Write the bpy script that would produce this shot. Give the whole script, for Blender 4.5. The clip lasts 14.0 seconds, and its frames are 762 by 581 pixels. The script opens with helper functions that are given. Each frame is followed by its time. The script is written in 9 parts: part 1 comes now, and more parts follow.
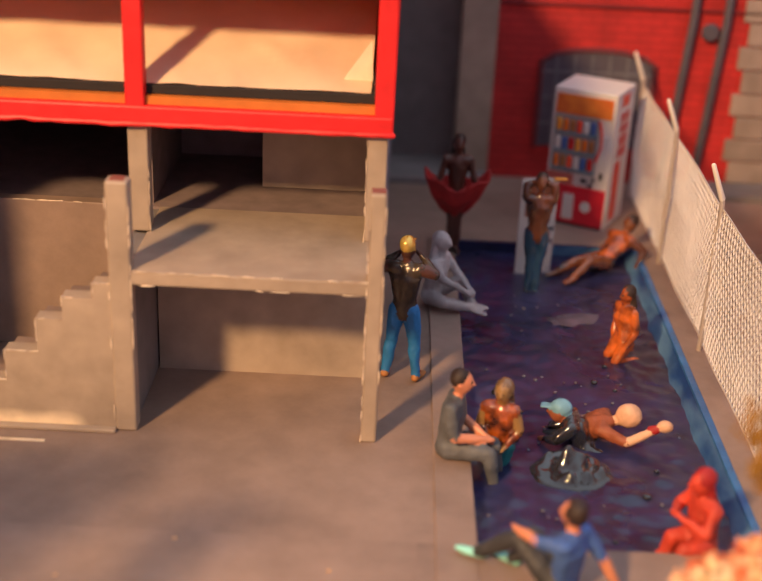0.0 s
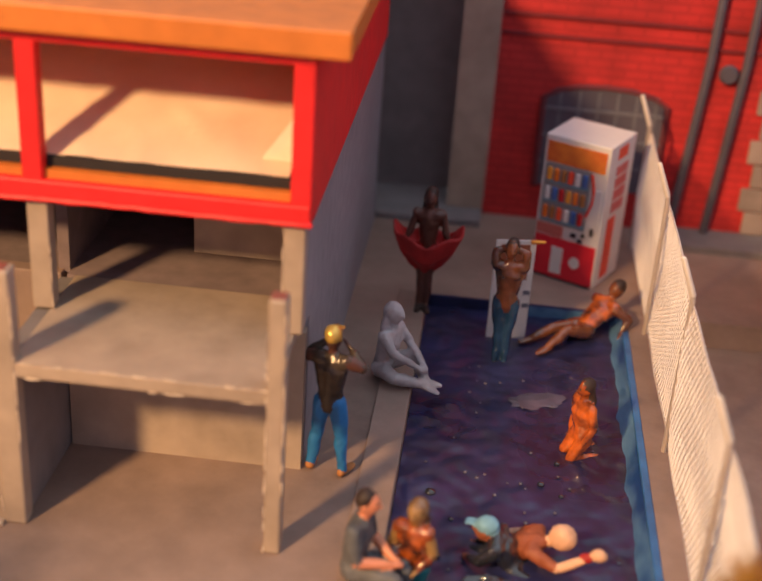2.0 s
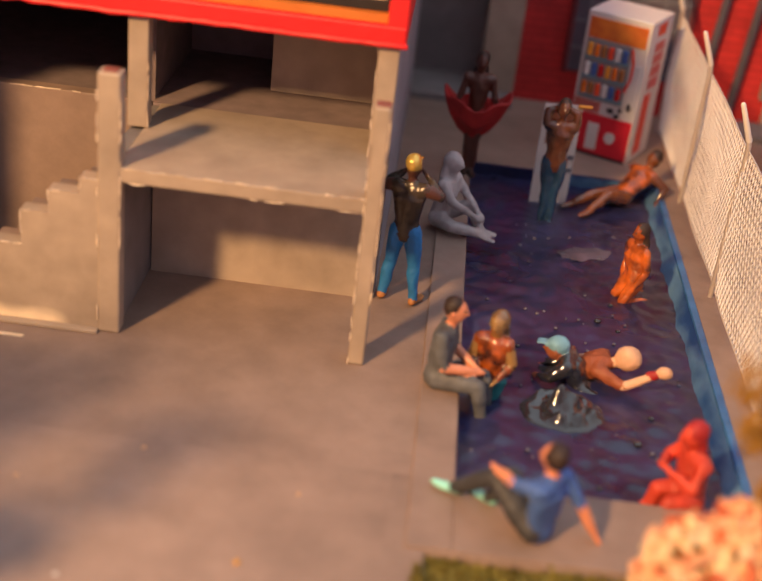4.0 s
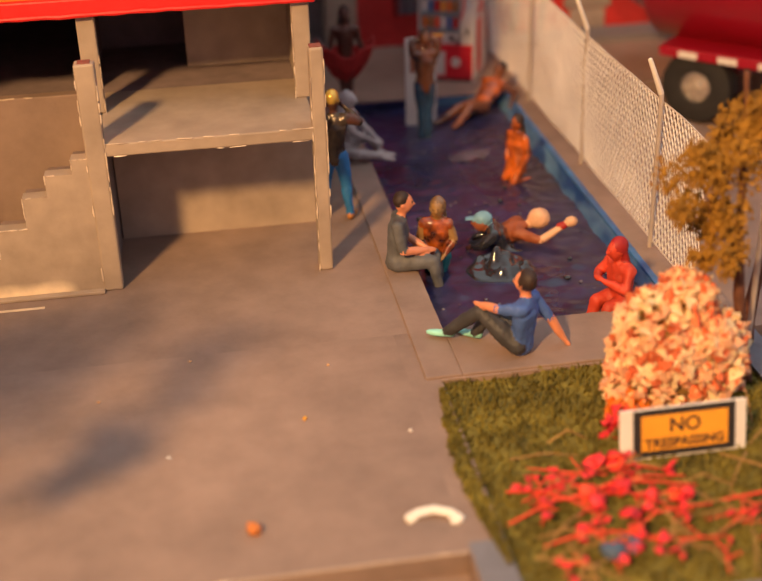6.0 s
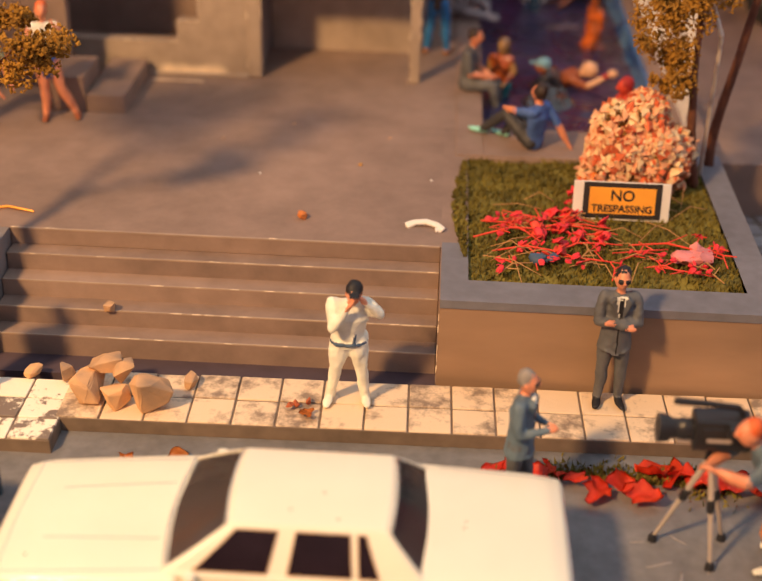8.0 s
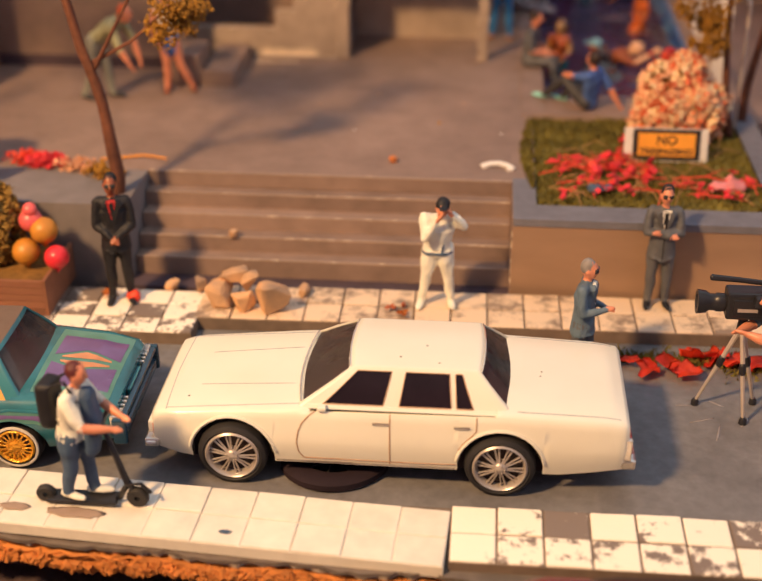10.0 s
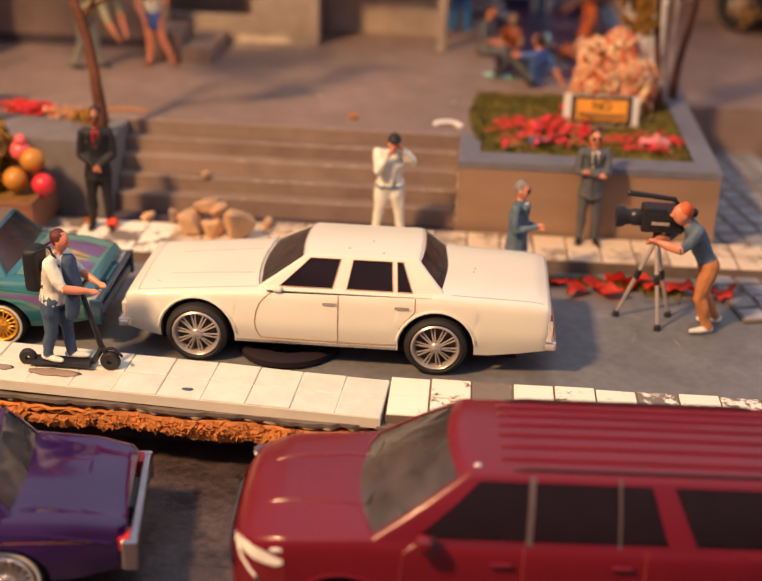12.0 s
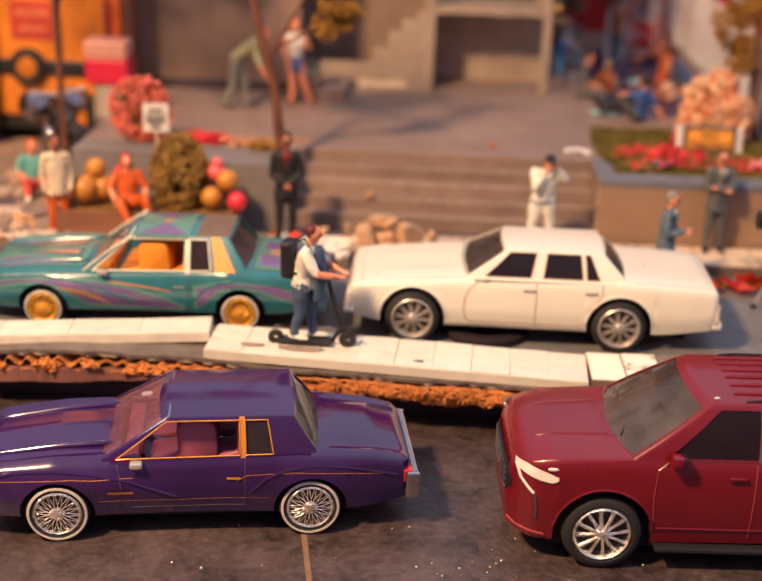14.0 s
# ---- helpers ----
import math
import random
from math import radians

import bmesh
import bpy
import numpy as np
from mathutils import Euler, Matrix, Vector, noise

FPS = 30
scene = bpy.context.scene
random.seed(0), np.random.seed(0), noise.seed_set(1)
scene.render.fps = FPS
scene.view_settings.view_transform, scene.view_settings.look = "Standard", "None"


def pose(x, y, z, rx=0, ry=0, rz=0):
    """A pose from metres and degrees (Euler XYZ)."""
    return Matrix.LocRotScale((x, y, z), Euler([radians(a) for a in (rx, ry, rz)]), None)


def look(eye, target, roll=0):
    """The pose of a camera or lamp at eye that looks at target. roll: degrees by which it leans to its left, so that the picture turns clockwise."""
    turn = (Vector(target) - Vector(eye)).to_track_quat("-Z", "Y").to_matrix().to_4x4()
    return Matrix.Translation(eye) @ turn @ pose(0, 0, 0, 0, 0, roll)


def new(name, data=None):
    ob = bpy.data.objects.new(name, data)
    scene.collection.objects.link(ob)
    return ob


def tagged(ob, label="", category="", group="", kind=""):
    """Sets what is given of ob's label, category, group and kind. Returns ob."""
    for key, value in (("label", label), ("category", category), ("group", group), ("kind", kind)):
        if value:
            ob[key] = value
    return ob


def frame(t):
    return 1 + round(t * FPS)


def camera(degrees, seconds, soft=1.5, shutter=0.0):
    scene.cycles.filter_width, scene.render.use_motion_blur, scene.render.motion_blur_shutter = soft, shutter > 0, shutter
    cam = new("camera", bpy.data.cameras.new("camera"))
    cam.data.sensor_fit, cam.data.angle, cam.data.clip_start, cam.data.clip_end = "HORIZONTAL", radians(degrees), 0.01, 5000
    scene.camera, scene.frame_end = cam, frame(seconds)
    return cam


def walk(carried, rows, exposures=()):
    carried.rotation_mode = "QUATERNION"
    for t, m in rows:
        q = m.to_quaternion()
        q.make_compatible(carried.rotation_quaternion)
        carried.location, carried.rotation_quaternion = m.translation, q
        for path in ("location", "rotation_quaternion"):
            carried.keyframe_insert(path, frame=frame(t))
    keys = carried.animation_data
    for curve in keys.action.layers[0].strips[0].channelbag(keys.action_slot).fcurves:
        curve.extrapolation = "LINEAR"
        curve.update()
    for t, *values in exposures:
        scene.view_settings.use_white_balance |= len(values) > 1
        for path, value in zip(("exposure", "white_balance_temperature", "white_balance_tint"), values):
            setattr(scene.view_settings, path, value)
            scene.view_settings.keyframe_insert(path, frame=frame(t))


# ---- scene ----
from mathutils.bvhtree import BVHTree

cam = camera(33.81, 14.0)
# A 1:64 diorama: all lengths below are in centimetres and are scaled by K.
K = 0.01
PATH = [
    (0, (1.228, 1.972, 12.944), (1.102, 24.818, 2.792), 2.70),
    (0.2, (1.420, 2.878, 12.907), (1.334, 25.636, 2.638), 2.47),
    (0.5, (1.252, 3.728, 13.100), (0.994, 26.442, 2.660), 1.90),
    (0.8, (1.549, 4.572, 13.169), (1.224, 27.226, 2.577), 1.79),
    (1, (1.757, 4.925, 13.300), (1.296, 27.548, 2.672), 1.79),
    (1.5, (2.557, 5.309, 14.030), (1.434, 27.778, 3.128), 2.27),
    (1.8, (3.194, 5.011, 14.427), (1.717, 27.381, 3.367), 3.18),
    (2, (3.654, 4.862, 14.524), (1.912, 27.126, 3.288), 3.97),
    (2.2, (3.773, 4.505, 14.643), (1.874, 26.772, 3.364), 4.93),
    (2.5, (4.285, 4.044, 14.447), (2.168, 26.198, 3.057), 6.40),
    (2.8, (4.174, 3.675, 13.873), (1.974, 25.736, 2.323), 7.79),
    (3, (4.355, 3.394, 13.408), (2.143, 25.410, 1.771), 8.18),
    (3.2, (3.968, 3.167, 12.628), (1.961, 25.167, 0.925), 8.68),
    (5.3, (-0.746, 1.308, 13.538), (2.097, 23.183, 1.773), -1.04),
    (5.5, (-0.901, 0.630, 13.705), (2.294, 22.530, 2.078), -1.55),
    (5.8, (-0.967, -0.546, 13.215), (2.406, 21.341, 1.665), -1.67),
    (6, (-1.209, -1.503, 12.943), (2.111, 20.401, 1.358), -1.66),
    (6.2, (-1.151, -2.156, 12.993), (1.962, 19.787, 1.489), -1.26),
    (6.5, (-1.652, -3.302, 12.994), (0.961, 18.710, 1.434), -0.58),
    (6.8, (-1.160, -4.772, 13.085), (0.832, 17.227, 1.414), 0.34),
    (7, (-0.794, -6.061, 13.070), (0.598, 15.900, 1.206), 0.74),
    (7.2, (-0.277, -6.902, 12.978), (0.569, 14.952, 0.945), 1.00),
    (7.5, (0.192, -8.659, 13.082), (0.195, 13.102, 0.774), 1.23),
    (7.8, (0.975, -9.586, 13.139), (0.385, 12.052, 0.638), 1.48),
    (8, (1.656, -10.113, 13.476), (0.704, 11.502, 0.950), 1.51),
    (8.2, (2.230, -10.449, 13.580), (1.020, 11.091, 0.980), 1.58),
    (8.5, (2.752, -11.123, 13.730), (1.113, 10.385, 1.091), 1.10),
    (8.8, (2.465, -11.984, 13.857), (0.502, 9.522, 1.241), 0.59),
    (9, (2.260, -12.573, 13.889), (0.078, 8.919, 1.307), 0.01),
    (9.2, (1.859, -13.195, 13.976), (-0.405, 8.347, 1.493), -0.35),
    (11.3, (0.999, -17.041, 12.037), (-0.473, 5.614, 1.569), 0.87),
    (11.5, (1.429, -17.240, 11.999), (-0.087, 5.460, 1.636), 1.06),
    (11.8, (2.247, -18.127, 11.477), (0.664, 4.552, 1.157), 1.55),
    (12, (2.091, -19.122, 11.440), (0.506, 3.609, 1.155), 1.67),
    (12.2, (1.338, -19.894, 11.644), (-0.357, 2.843, 1.346), 1.60),
    (12.5, (-0.212, -20.769, 11.717), (-1.870, 2.036, 1.609), 1.92),
    (12.8, (-2.228, -21.756, 11.641), (-3.803, 1.102, 1.680), 2.02),
    (13, (-3.316, -22.472, 11.704), (-4.850, 0.469, 1.887), 1.96),
    (13.2, (-4.061, -22.781, 11.544), (-5.576, 0.276, 2.009), 1.75),
    (13.5, (-4.059, -23.195, 11.499), (-5.396, -0.063, 2.112), 1.83),
    (13.8, (-3.183, -23.594, 11.201), (-4.298, -0.315, 2.158), 1.81),
    (14, (-2.568, -23.795, 11.281), (-3.560, -0.481, 2.312), 1.90),
]
walk(cam, [(t, look([K * v for v in eye], [K * v for v in target], roll)) for t, eye, target, roll in PATH],
     [(0.0, 0.28, 6300, 10), (3.0, 0.36, 6300, 10), (6.0, 0.22, 7200, 9), (7.5, 0.02, 6900, 9), (9.0, -0.12, 6600, 10), (11.5, -0.12, 6400, 12), (14.0, 0.0, 5900, 13)])
cam.data.dof.use_dof = True
cam.data.dof.focus_distance = 0.23
cam.data.dof.aperture_fstop = 15

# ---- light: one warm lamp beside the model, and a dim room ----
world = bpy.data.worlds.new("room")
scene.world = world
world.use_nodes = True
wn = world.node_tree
# the gradient adds cool light from above right, for an unseen window
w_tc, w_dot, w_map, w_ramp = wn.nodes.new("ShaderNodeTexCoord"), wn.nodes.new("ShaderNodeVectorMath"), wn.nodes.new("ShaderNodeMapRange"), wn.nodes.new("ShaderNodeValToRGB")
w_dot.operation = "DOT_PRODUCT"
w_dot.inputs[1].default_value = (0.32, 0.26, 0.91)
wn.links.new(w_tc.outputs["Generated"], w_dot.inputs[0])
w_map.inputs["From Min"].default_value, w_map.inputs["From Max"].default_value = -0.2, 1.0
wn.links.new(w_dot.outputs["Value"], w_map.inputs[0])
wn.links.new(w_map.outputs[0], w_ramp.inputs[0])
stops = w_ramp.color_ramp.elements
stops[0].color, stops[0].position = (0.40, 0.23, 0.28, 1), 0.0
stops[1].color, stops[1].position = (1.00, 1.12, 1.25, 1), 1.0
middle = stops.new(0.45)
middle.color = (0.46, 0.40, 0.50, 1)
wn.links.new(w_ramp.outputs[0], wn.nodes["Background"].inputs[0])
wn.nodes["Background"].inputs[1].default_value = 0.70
lamp_data = bpy.data.lights.new("desk_lamp", "POINT")
lamp_data.energy, lamp_data.color, lamp_data.shadow_soft_size = 17.6, (1.0, 0.59, 0.265), 0.027
lamp = new("desk_lamp", lamp_data)
lamp.location = (-0.25, -0.222, 0.385)
scene.view_settings.exposure = 0.0


# ---- materials ----
def mat(name, col, rough=0.6, metal=0.0, var=0.18, size=0.35, bump=0.15, coat=0.0, col2=None, alpha=1.0, trans=0.0, grain=None, spread=0.5, mid=0.5, detail=6, crumble=0.5):
    """A paint or surface with grain (size in cm) and larger blotches."""
    m = bpy.data.materials.new(name)
    m.use_nodes = True
    nt = m.node_tree
    b = nt.nodes["Principled BSDF"]
    tc = nt.nodes.new("ShaderNodeTexCoord")
    mp = nt.nodes.new("ShaderNodeMapping")
    nt.links.new(tc.outputs["Object"], mp.inputs[0])
    info = nt.nodes.new("ShaderNodeObjectInfo")
    sh = nt.nodes.new("ShaderNodeVectorMath")
    sh.operation = "ADD"
    nt.links.new(mp.outputs[0], sh.inputs[0])
    nt.links.new(info.outputs["Random"], sh.inputs[1])
    n1, n2 = nt.nodes.new("ShaderNodeTexNoise"), nt.nodes.new("ShaderNodeTexNoise")
    n1.inputs["Roughness"].default_value = crumble
    for n, s, d in ((n1, size, detail), (n2, size * 7, 3)):
        n.inputs["Scale"].default_value, n.inputs["Detail"].default_value = 100 / s, d
        nt.links.new(sh.outputs[0], n.inputs["Vector"])
    if grain:
        mp.inputs["Scale"].default_value = grain
    mix = nt.nodes.new("ShaderNodeMath")
    mix.operation = "MULTIPLY_ADD"
    nt.links.new(n1.outputs[0], mix.inputs[0])
    mix.inputs[1].default_value = 0.5
    half = nt.nodes.new("ShaderNodeMath")
    half.operation = "MULTIPLY"
    half.inputs[1].default_value = 0.5
    nt.links.new(n2.outputs[0], half.inputs[0])
    nt.links.new(half.outputs[0], mix.inputs[2])
    ramp = nt.nodes.new("ShaderNodeValToRGB")
    lo = col2 or [c * (1 - var) for c in col]
    hi = [min(1, c * (1 + var)) for c in col]
    ramp.color_ramp.elements[0].color, ramp.color_ramp.elements[1].color = (*lo, 1), (*hi, 1)
    ramp.color_ramp.elements[0].position, ramp.color_ramp.elements[1].position = mid - spread * 0.35, mid + spread * 0.35
    nt.links.new(mix.outputs[0], ramp.inputs[0])
    nt.links.new(ramp.outputs[0], b.inputs["Base Color"])
    b.inputs["Metallic"].default_value = metal
    b.inputs["Coat Weight"].default_value = coat
    b.inputs["Coat Roughness"].default_value = 0.06
    b.inputs["Alpha"].default_value = alpha
    b.inputs["Transmission Weight"].default_value = trans
    rr = nt.nodes.new("ShaderNodeMapRange")
    rr.inputs["To Min"].default_value, rr.inputs["To Max"].default_value = max(0.02, rough - 0.08), min(1, rough + 0.08)
    nt.links.new(n2.outputs[0], rr.inputs[0])
    nt.links.new(rr.outputs[0], b.inputs["Roughness"])
    if bump:
        bp = nt.nodes.new("ShaderNodeBump")
        bp.inputs["Strength"].default_value, bp.inputs["Distance"].default_value = bump, 0.0006
        nt.links.new(n1.outputs[0], bp.inputs["Height"])
        nt.links.new(bp.outputs[0], b.inputs["Normal"])
    return m


def glossy(name, col, rough=0.25, **kw):
    return mat(name, col, rough, var=0.12, size=0.25, bump=0.04, **kw)


concrete = mat("grey_painted_board", (0.27, 0.19, 0.155), 0.60, var=0.32, size=0.8, bump=0.25, detail=9, crumble=0.62)
concrete_pale = mat("pale_grey_board", (0.38, 0.30, 0.235), 0.62, var=0.25, size=0.6, bump=0.35)
# darker grey board, with the shade of dim walls put into its colour
concrete_dark = mat("dark_grey_shade_board", (0.20, 0.18, 0.185), 0.8, var=0.2, size=0.5, bump=0.2)
slate = mat("slate_paint", (0.17, 0.17, 0.20), 0.7, var=0.2, size=0.3)
road_mat = mat("road_grey", (0.17, 0.165, 0.17), 0.55, var=0.25, size=0.2, bump=0.3)
asphalt = mat("dark_asphalt", (0.068, 0.048, 0.050), 0.42, var=0.7, size=0.14, bump=0.5)
line_tan = mat("tan_line", (0.20, 0.12, 0.07), 0.7)
tile_white = mat("white_tile_paint", (0.72, 0.67, 0.58), 0.6, var=0.13, size=0.35)
tile_worn = mat("flaking_white_paint", (0.80, 0.72, 0.60), 0.65, size=0.30, col2=(0.21, 0.165, 0.14), spread=0.05, mid=0.478, detail=9, crumble=0.68, bump=0.3)
card_orange = mat("torn_cardboard", (0.52, 0.19, 0.045), 0.9, var=0.4, size=0.2, bump=0.4)
card_grey = mat("card_layer", (0.16, 0.13, 0.11), 0.9, var=0.3)
red_paint = mat("red_wood_paint", (0.74, 0.018, 0.020), 0.5, var=0.15, size=0.3, bump=0.3)
orange_paint = mat("orange_wood_paint", (0.58, 0.18, 0.03), 0.5, var=0.2, size=0.4, bump=0.2)
wood_white = mat("pale_wood", (0.66, 0.52, 0.37), 0.6, size=1.4, col2=(0.46, 0.29, 0.19), spread=0.8, bump=0.15)
black_edge = mat("black_felt_edge", (0.025, 0.02, 0.02), 0.9, bump=0.4)
brick_red = mat("red_brick_print", (0.58, 0.03, 0.03), 0.7, var=0.35, size=0.9, bump=0.15)
b_nt = brick_red.node_tree
b_tex, b_mix, b_tc, b_map = b_nt.nodes.new("ShaderNodeTexBrick"), b_nt.nodes.new("ShaderNodeMix"), b_nt.nodes.new("ShaderNodeTexCoord"), b_nt.nodes.new("ShaderNodeMapping")
b_mix.data_type, b_mix.blend_type = "RGBA", "MULTIPLY"
b_mix.inputs[0].default_value = 1.0
b_map.inputs["Rotation"].default_value = (radians(90), 0, 0)
b_nt.links.new(b_tc.outputs["Object"], b_map.inputs[0])
b_nt.links.new(b_map.outputs[0], b_tex.inputs["Vector"])
for b_key, b_val in (("Scale", 100.0), ("Mortar Size", 0.03), ("Brick Width", 0.62), ("Row Height", 0.21)):
    b_tex.inputs[b_key].default_value = b_val
b_tex.inputs["Color1"].default_value, b_tex.inputs["Color2"].default_value, b_tex.inputs["Mortar"].default_value = (1, 1, 1, 1), (0.90, 0.85, 0.85, 1), (0.76, 0.68, 0.70, 1)
b_p = b_nt.nodes["Principled BSDF"]
b_nt.links.new(b_p.inputs["Base Color"].links[0].from_socket, b_mix.inputs[6])
b_nt.links.new(b_tex.outputs["Color"], b_mix.inputs[7])
b_nt.links.new(b_mix.outputs[2], b_p.inputs["Base Color"])
brick_joint = mat("red_brick_joint", (0.20, 0.015, 0.02), 0.8)
window_grey = mat("grey_window_print", (0.10, 0.09, 0.12), 0.6)
water_mat = mat("dark_resin_water", (0.019, 0.021, 0.070), 0.28, var=0.6, size=0.40, bump=0.34, coat=0.15)
blue_paint = mat("blue_pool_paint", (0.05, 0.20, 0.48), 0.35, size=0.5, col2=(0.02, 0.05, 0.16), spread=0.6, bump=0.3)
blue_pale = mat("pale_blue_pool_paint", (0.17, 0.34, 0.50), 0.3, size=0.5, col2=(0.012, 0.05, 0.18), spread=0.45, mid=0.53, bump=0.4, grain=(1, 0.35, 1))
grass_mat = mat("grass_flock", (0.165, 0.135, 0.024), 0.9, var=0.6, size=0.1, bump=0.3)
foliage_orange = mat("autumn_foliage", (0.33, 0.165, 0.02), 0.85, var=0.5, size=0.15)
foliage_brown = mat("brown_foliage", (0.20, 0.10, 0.02), 0.9, var=0.5, size=0.15)
foliage_olive = mat("olive_brown_foliage", (0.26, 0.15, 0.03), 0.9, var=0.55, size=0.15)
bark = mat("bark", (0.15, 0.055, 0.03), 0.85, var=0.4, size=0.15, bump=0.5)
petal_pink = mat("pale_pink_petals", (0.84, 0.40, 0.23), 0.8, var=0.4, size=0.2)
petal_cream = mat("cream_petals", (0.90, 0.60, 0.35), 0.8, var=0.3, size=0.2)
petal_orange = mat("deep_orange_petals", (0.66, 0.15, 0.06), 0.8, var=0.4, size=0.2)
petal_red = mat("magenta_petals", (0.72, 0.030, 0.045), 0.6, var=0.45, size=0.2)
twig_red = mat("coral_stems", (0.72, 0.060, 0.030), 0.6, var=0.2)
straw_mat = mat("dry_straw_stems", (0.42, 0.22, 0.08), 0.8, var=0.3)
red_leaf = mat("red_leaf", (0.80, 0.10, 0.03), 0.45, size=0.5, col2=(0.72, 0.022, 0.022), spread=0.6)
steel = mat("steel_wire", (0.60, 0.52, 0.46), 0.4, metal=0.35, var=0.1)
tile_pale = mat("worn_cream_tile_paint", (0.66, 0.51, 0.36), 0.65, size=0.34, col2=(0.27, 0.20, 0.15), spread=0.14, mid=0.46, detail=9, crumble=0.68, bump=0.3)
chrome_dark = mat("dull_chrome", (0.50, 0.46, 0.48), 0.2, metal=1.0, var=0.1, bump=0)
chrome = mat("chrome", (0.78, 0.72, 0.64), 0.22, metal=0.7, var=0.1, bump=0)
gold = mat("gold_plating", (0.95, 0.42, 0.05), 0.25, metal=0.55, var=0.1, bump=0)
rubber = mat("black_rubber", (0.018, 0.017, 0.018), 0.65, var=0.3, bump=0.1)
# near-black board, also the painted shade of gaps and hollows
dark_void = mat("dark_board_and_gap_shade", (0.070, 0.047, 0.062), 0.85, bump=0.1)
black_plastic = glossy("black_plastic", (0.02, 0.02, 0.024), 0.35)
stone_mat = mat("sandstone", (0.74, 0.42, 0.20), 0.85, size=0.7, col2=(0.24, 0.18, 0.14), spread=0.4, bump=0.6)
white_paper = mat("white_card", (0.75, 0.72, 0.68), 0.6, var=0.06)
sign_orange = mat("orange_sign", (0.85, 0.36, 0.04), 0.5, var=0.12)
skin = glossy("painted_skin", (0.70, 0.27, 0.15), 0.4)
skin_brown = glossy("painted_brown_skin", (0.32, 0.10, 0.045), 0.35)


# ---- mesh helpers (centimetres) ----
def part(name, bm, material, parent=None, label="", smooth=False, kind=""):
    bm.normal_update()
    me = bpy.data.meshes.new(name)
    bmesh.ops.scale(bm, vec=(K, K, K), verts=bm.verts)
    bm.to_mesh(me)
    bm.free()
    for m in material if isinstance(material, (list, tuple)) else [material]:
        me.materials.append(m)
    if smooth:
        me.shade_smooth()
        if smooth != "all":
            me.set_sharp_from_angle(angle=radians(38))
    ob = new(name, me)
    ob.parent = parent
    return tagged(ob, label, kind=kind)


def thing(name, label, category, at=(0, 0, 0), rz=0.0, group="", rx=0.0, ry=0.0, kind=""):
    ob = new(name)
    ob.empty_display_size = 0.01
    ob.matrix_basis = pose(at[0] * K, at[1] * K, at[2] * K, rx, ry, rz)
    return tagged(ob, label, category, group, kind)


def structure(name, bm, material, label, category="", smooth=False):
    ob = part(name, bm, material, None, label, smooth, "structure")
    return tagged(ob, label, category or name.replace("_", " "))


def box(bm, x0, x1, y0, y1, z0, z1, bevel=0.0, mi=0, m=None):
    r = bmesh.ops.create_cube(bm, size=1.0)
    for v in r["verts"]:
        v.co = Vector(((x0 + x1) / 2 + v.co.x * (x1 - x0), (y0 + y1) / 2 + v.co.y * (y1 - y0), (z0 + z1) / 2 + v.co.z * (z1 - z0)))
        if m is not None:
            v.co = m @ v.co
    faces = {f for v in r["verts"] for f in v.link_faces}
    for f in faces:
        f.material_index = mi
    if bevel:
        edges = list({e for f in faces for e in f.edges})
        made = bmesh.ops.bevel(bm, geom=edges, offset=bevel, segments=2, profile=0.5, affect="EDGES", clamp_overlap=True)
        for f in made["faces"]:
            f.material_index = mi
    return bm


def boxes(*rows, bevel=0.0):
    bm = bmesh.new()
    for row in rows:
        box(bm, *row, bevel=bevel)
    return bm


def tube(bm, pts, radii, n=8, mi=0, side=None, caps=True, flat=1.0):
    """A round-ended limb through pts; radii numbers or (across, deep) pairs."""
    pts = [Vector(p) for p in pts]
    rr = [r if isinstance(r, (list, tuple)) else (r, r * flat) for r in radii]
    if caps:
        a, b = (pts[1] - pts[0]).normalized(), (pts[-1] - pts[-2]).normalized()
        ra, rb = min(rr[0]), min(rr[-1])
        pts = [pts[0] - a * ra * 0.8, pts[0] - a * ra * 0.5] + pts + [pts[-1] + b * rb * 0.5, pts[-1] + b * rb * 0.8]
        rr = [(rr[0][0] * 0.35, rr[0][1] * 0.35), (rr[0][0] * 0.8, rr[0][1] * 0.8)] + rr + [(rr[-1][0] * 0.8, rr[-1][1] * 0.8), (rr[-1][0] * 0.35, rr[-1][1] * 0.35)]
    rings = []
    s0 = Vector(side) if side else None
    for i, p in enumerate(pts):
        t = (pts[min(i + 1, len(pts) - 1)] - pts[max(i - 1, 0)]).normalized()
        if s0 is None:
            s0 = t.orthogonal()
        s = (s0 - t * s0.dot(t)).normalized()
        s0 = s
        u = t.cross(s)
        rings.append([bm.verts.new(p + s * (rr[i][0] * math.cos(6.28319 * k / n)) + u * (rr[i][1] * math.sin(6.28319 * k / n))) for k in range(n)])
    for a, b in zip(rings, rings[1:]):
        for k in range(n):
            bm.faces.new((a[k], a[(k + 1) % n], b[(k + 1) % n], b[k])).material_index = mi
    bm.faces.new(rings[0][::-1]).material_index = mi
    bm.faces.new(rings[-1]).material_index = mi
    return bm


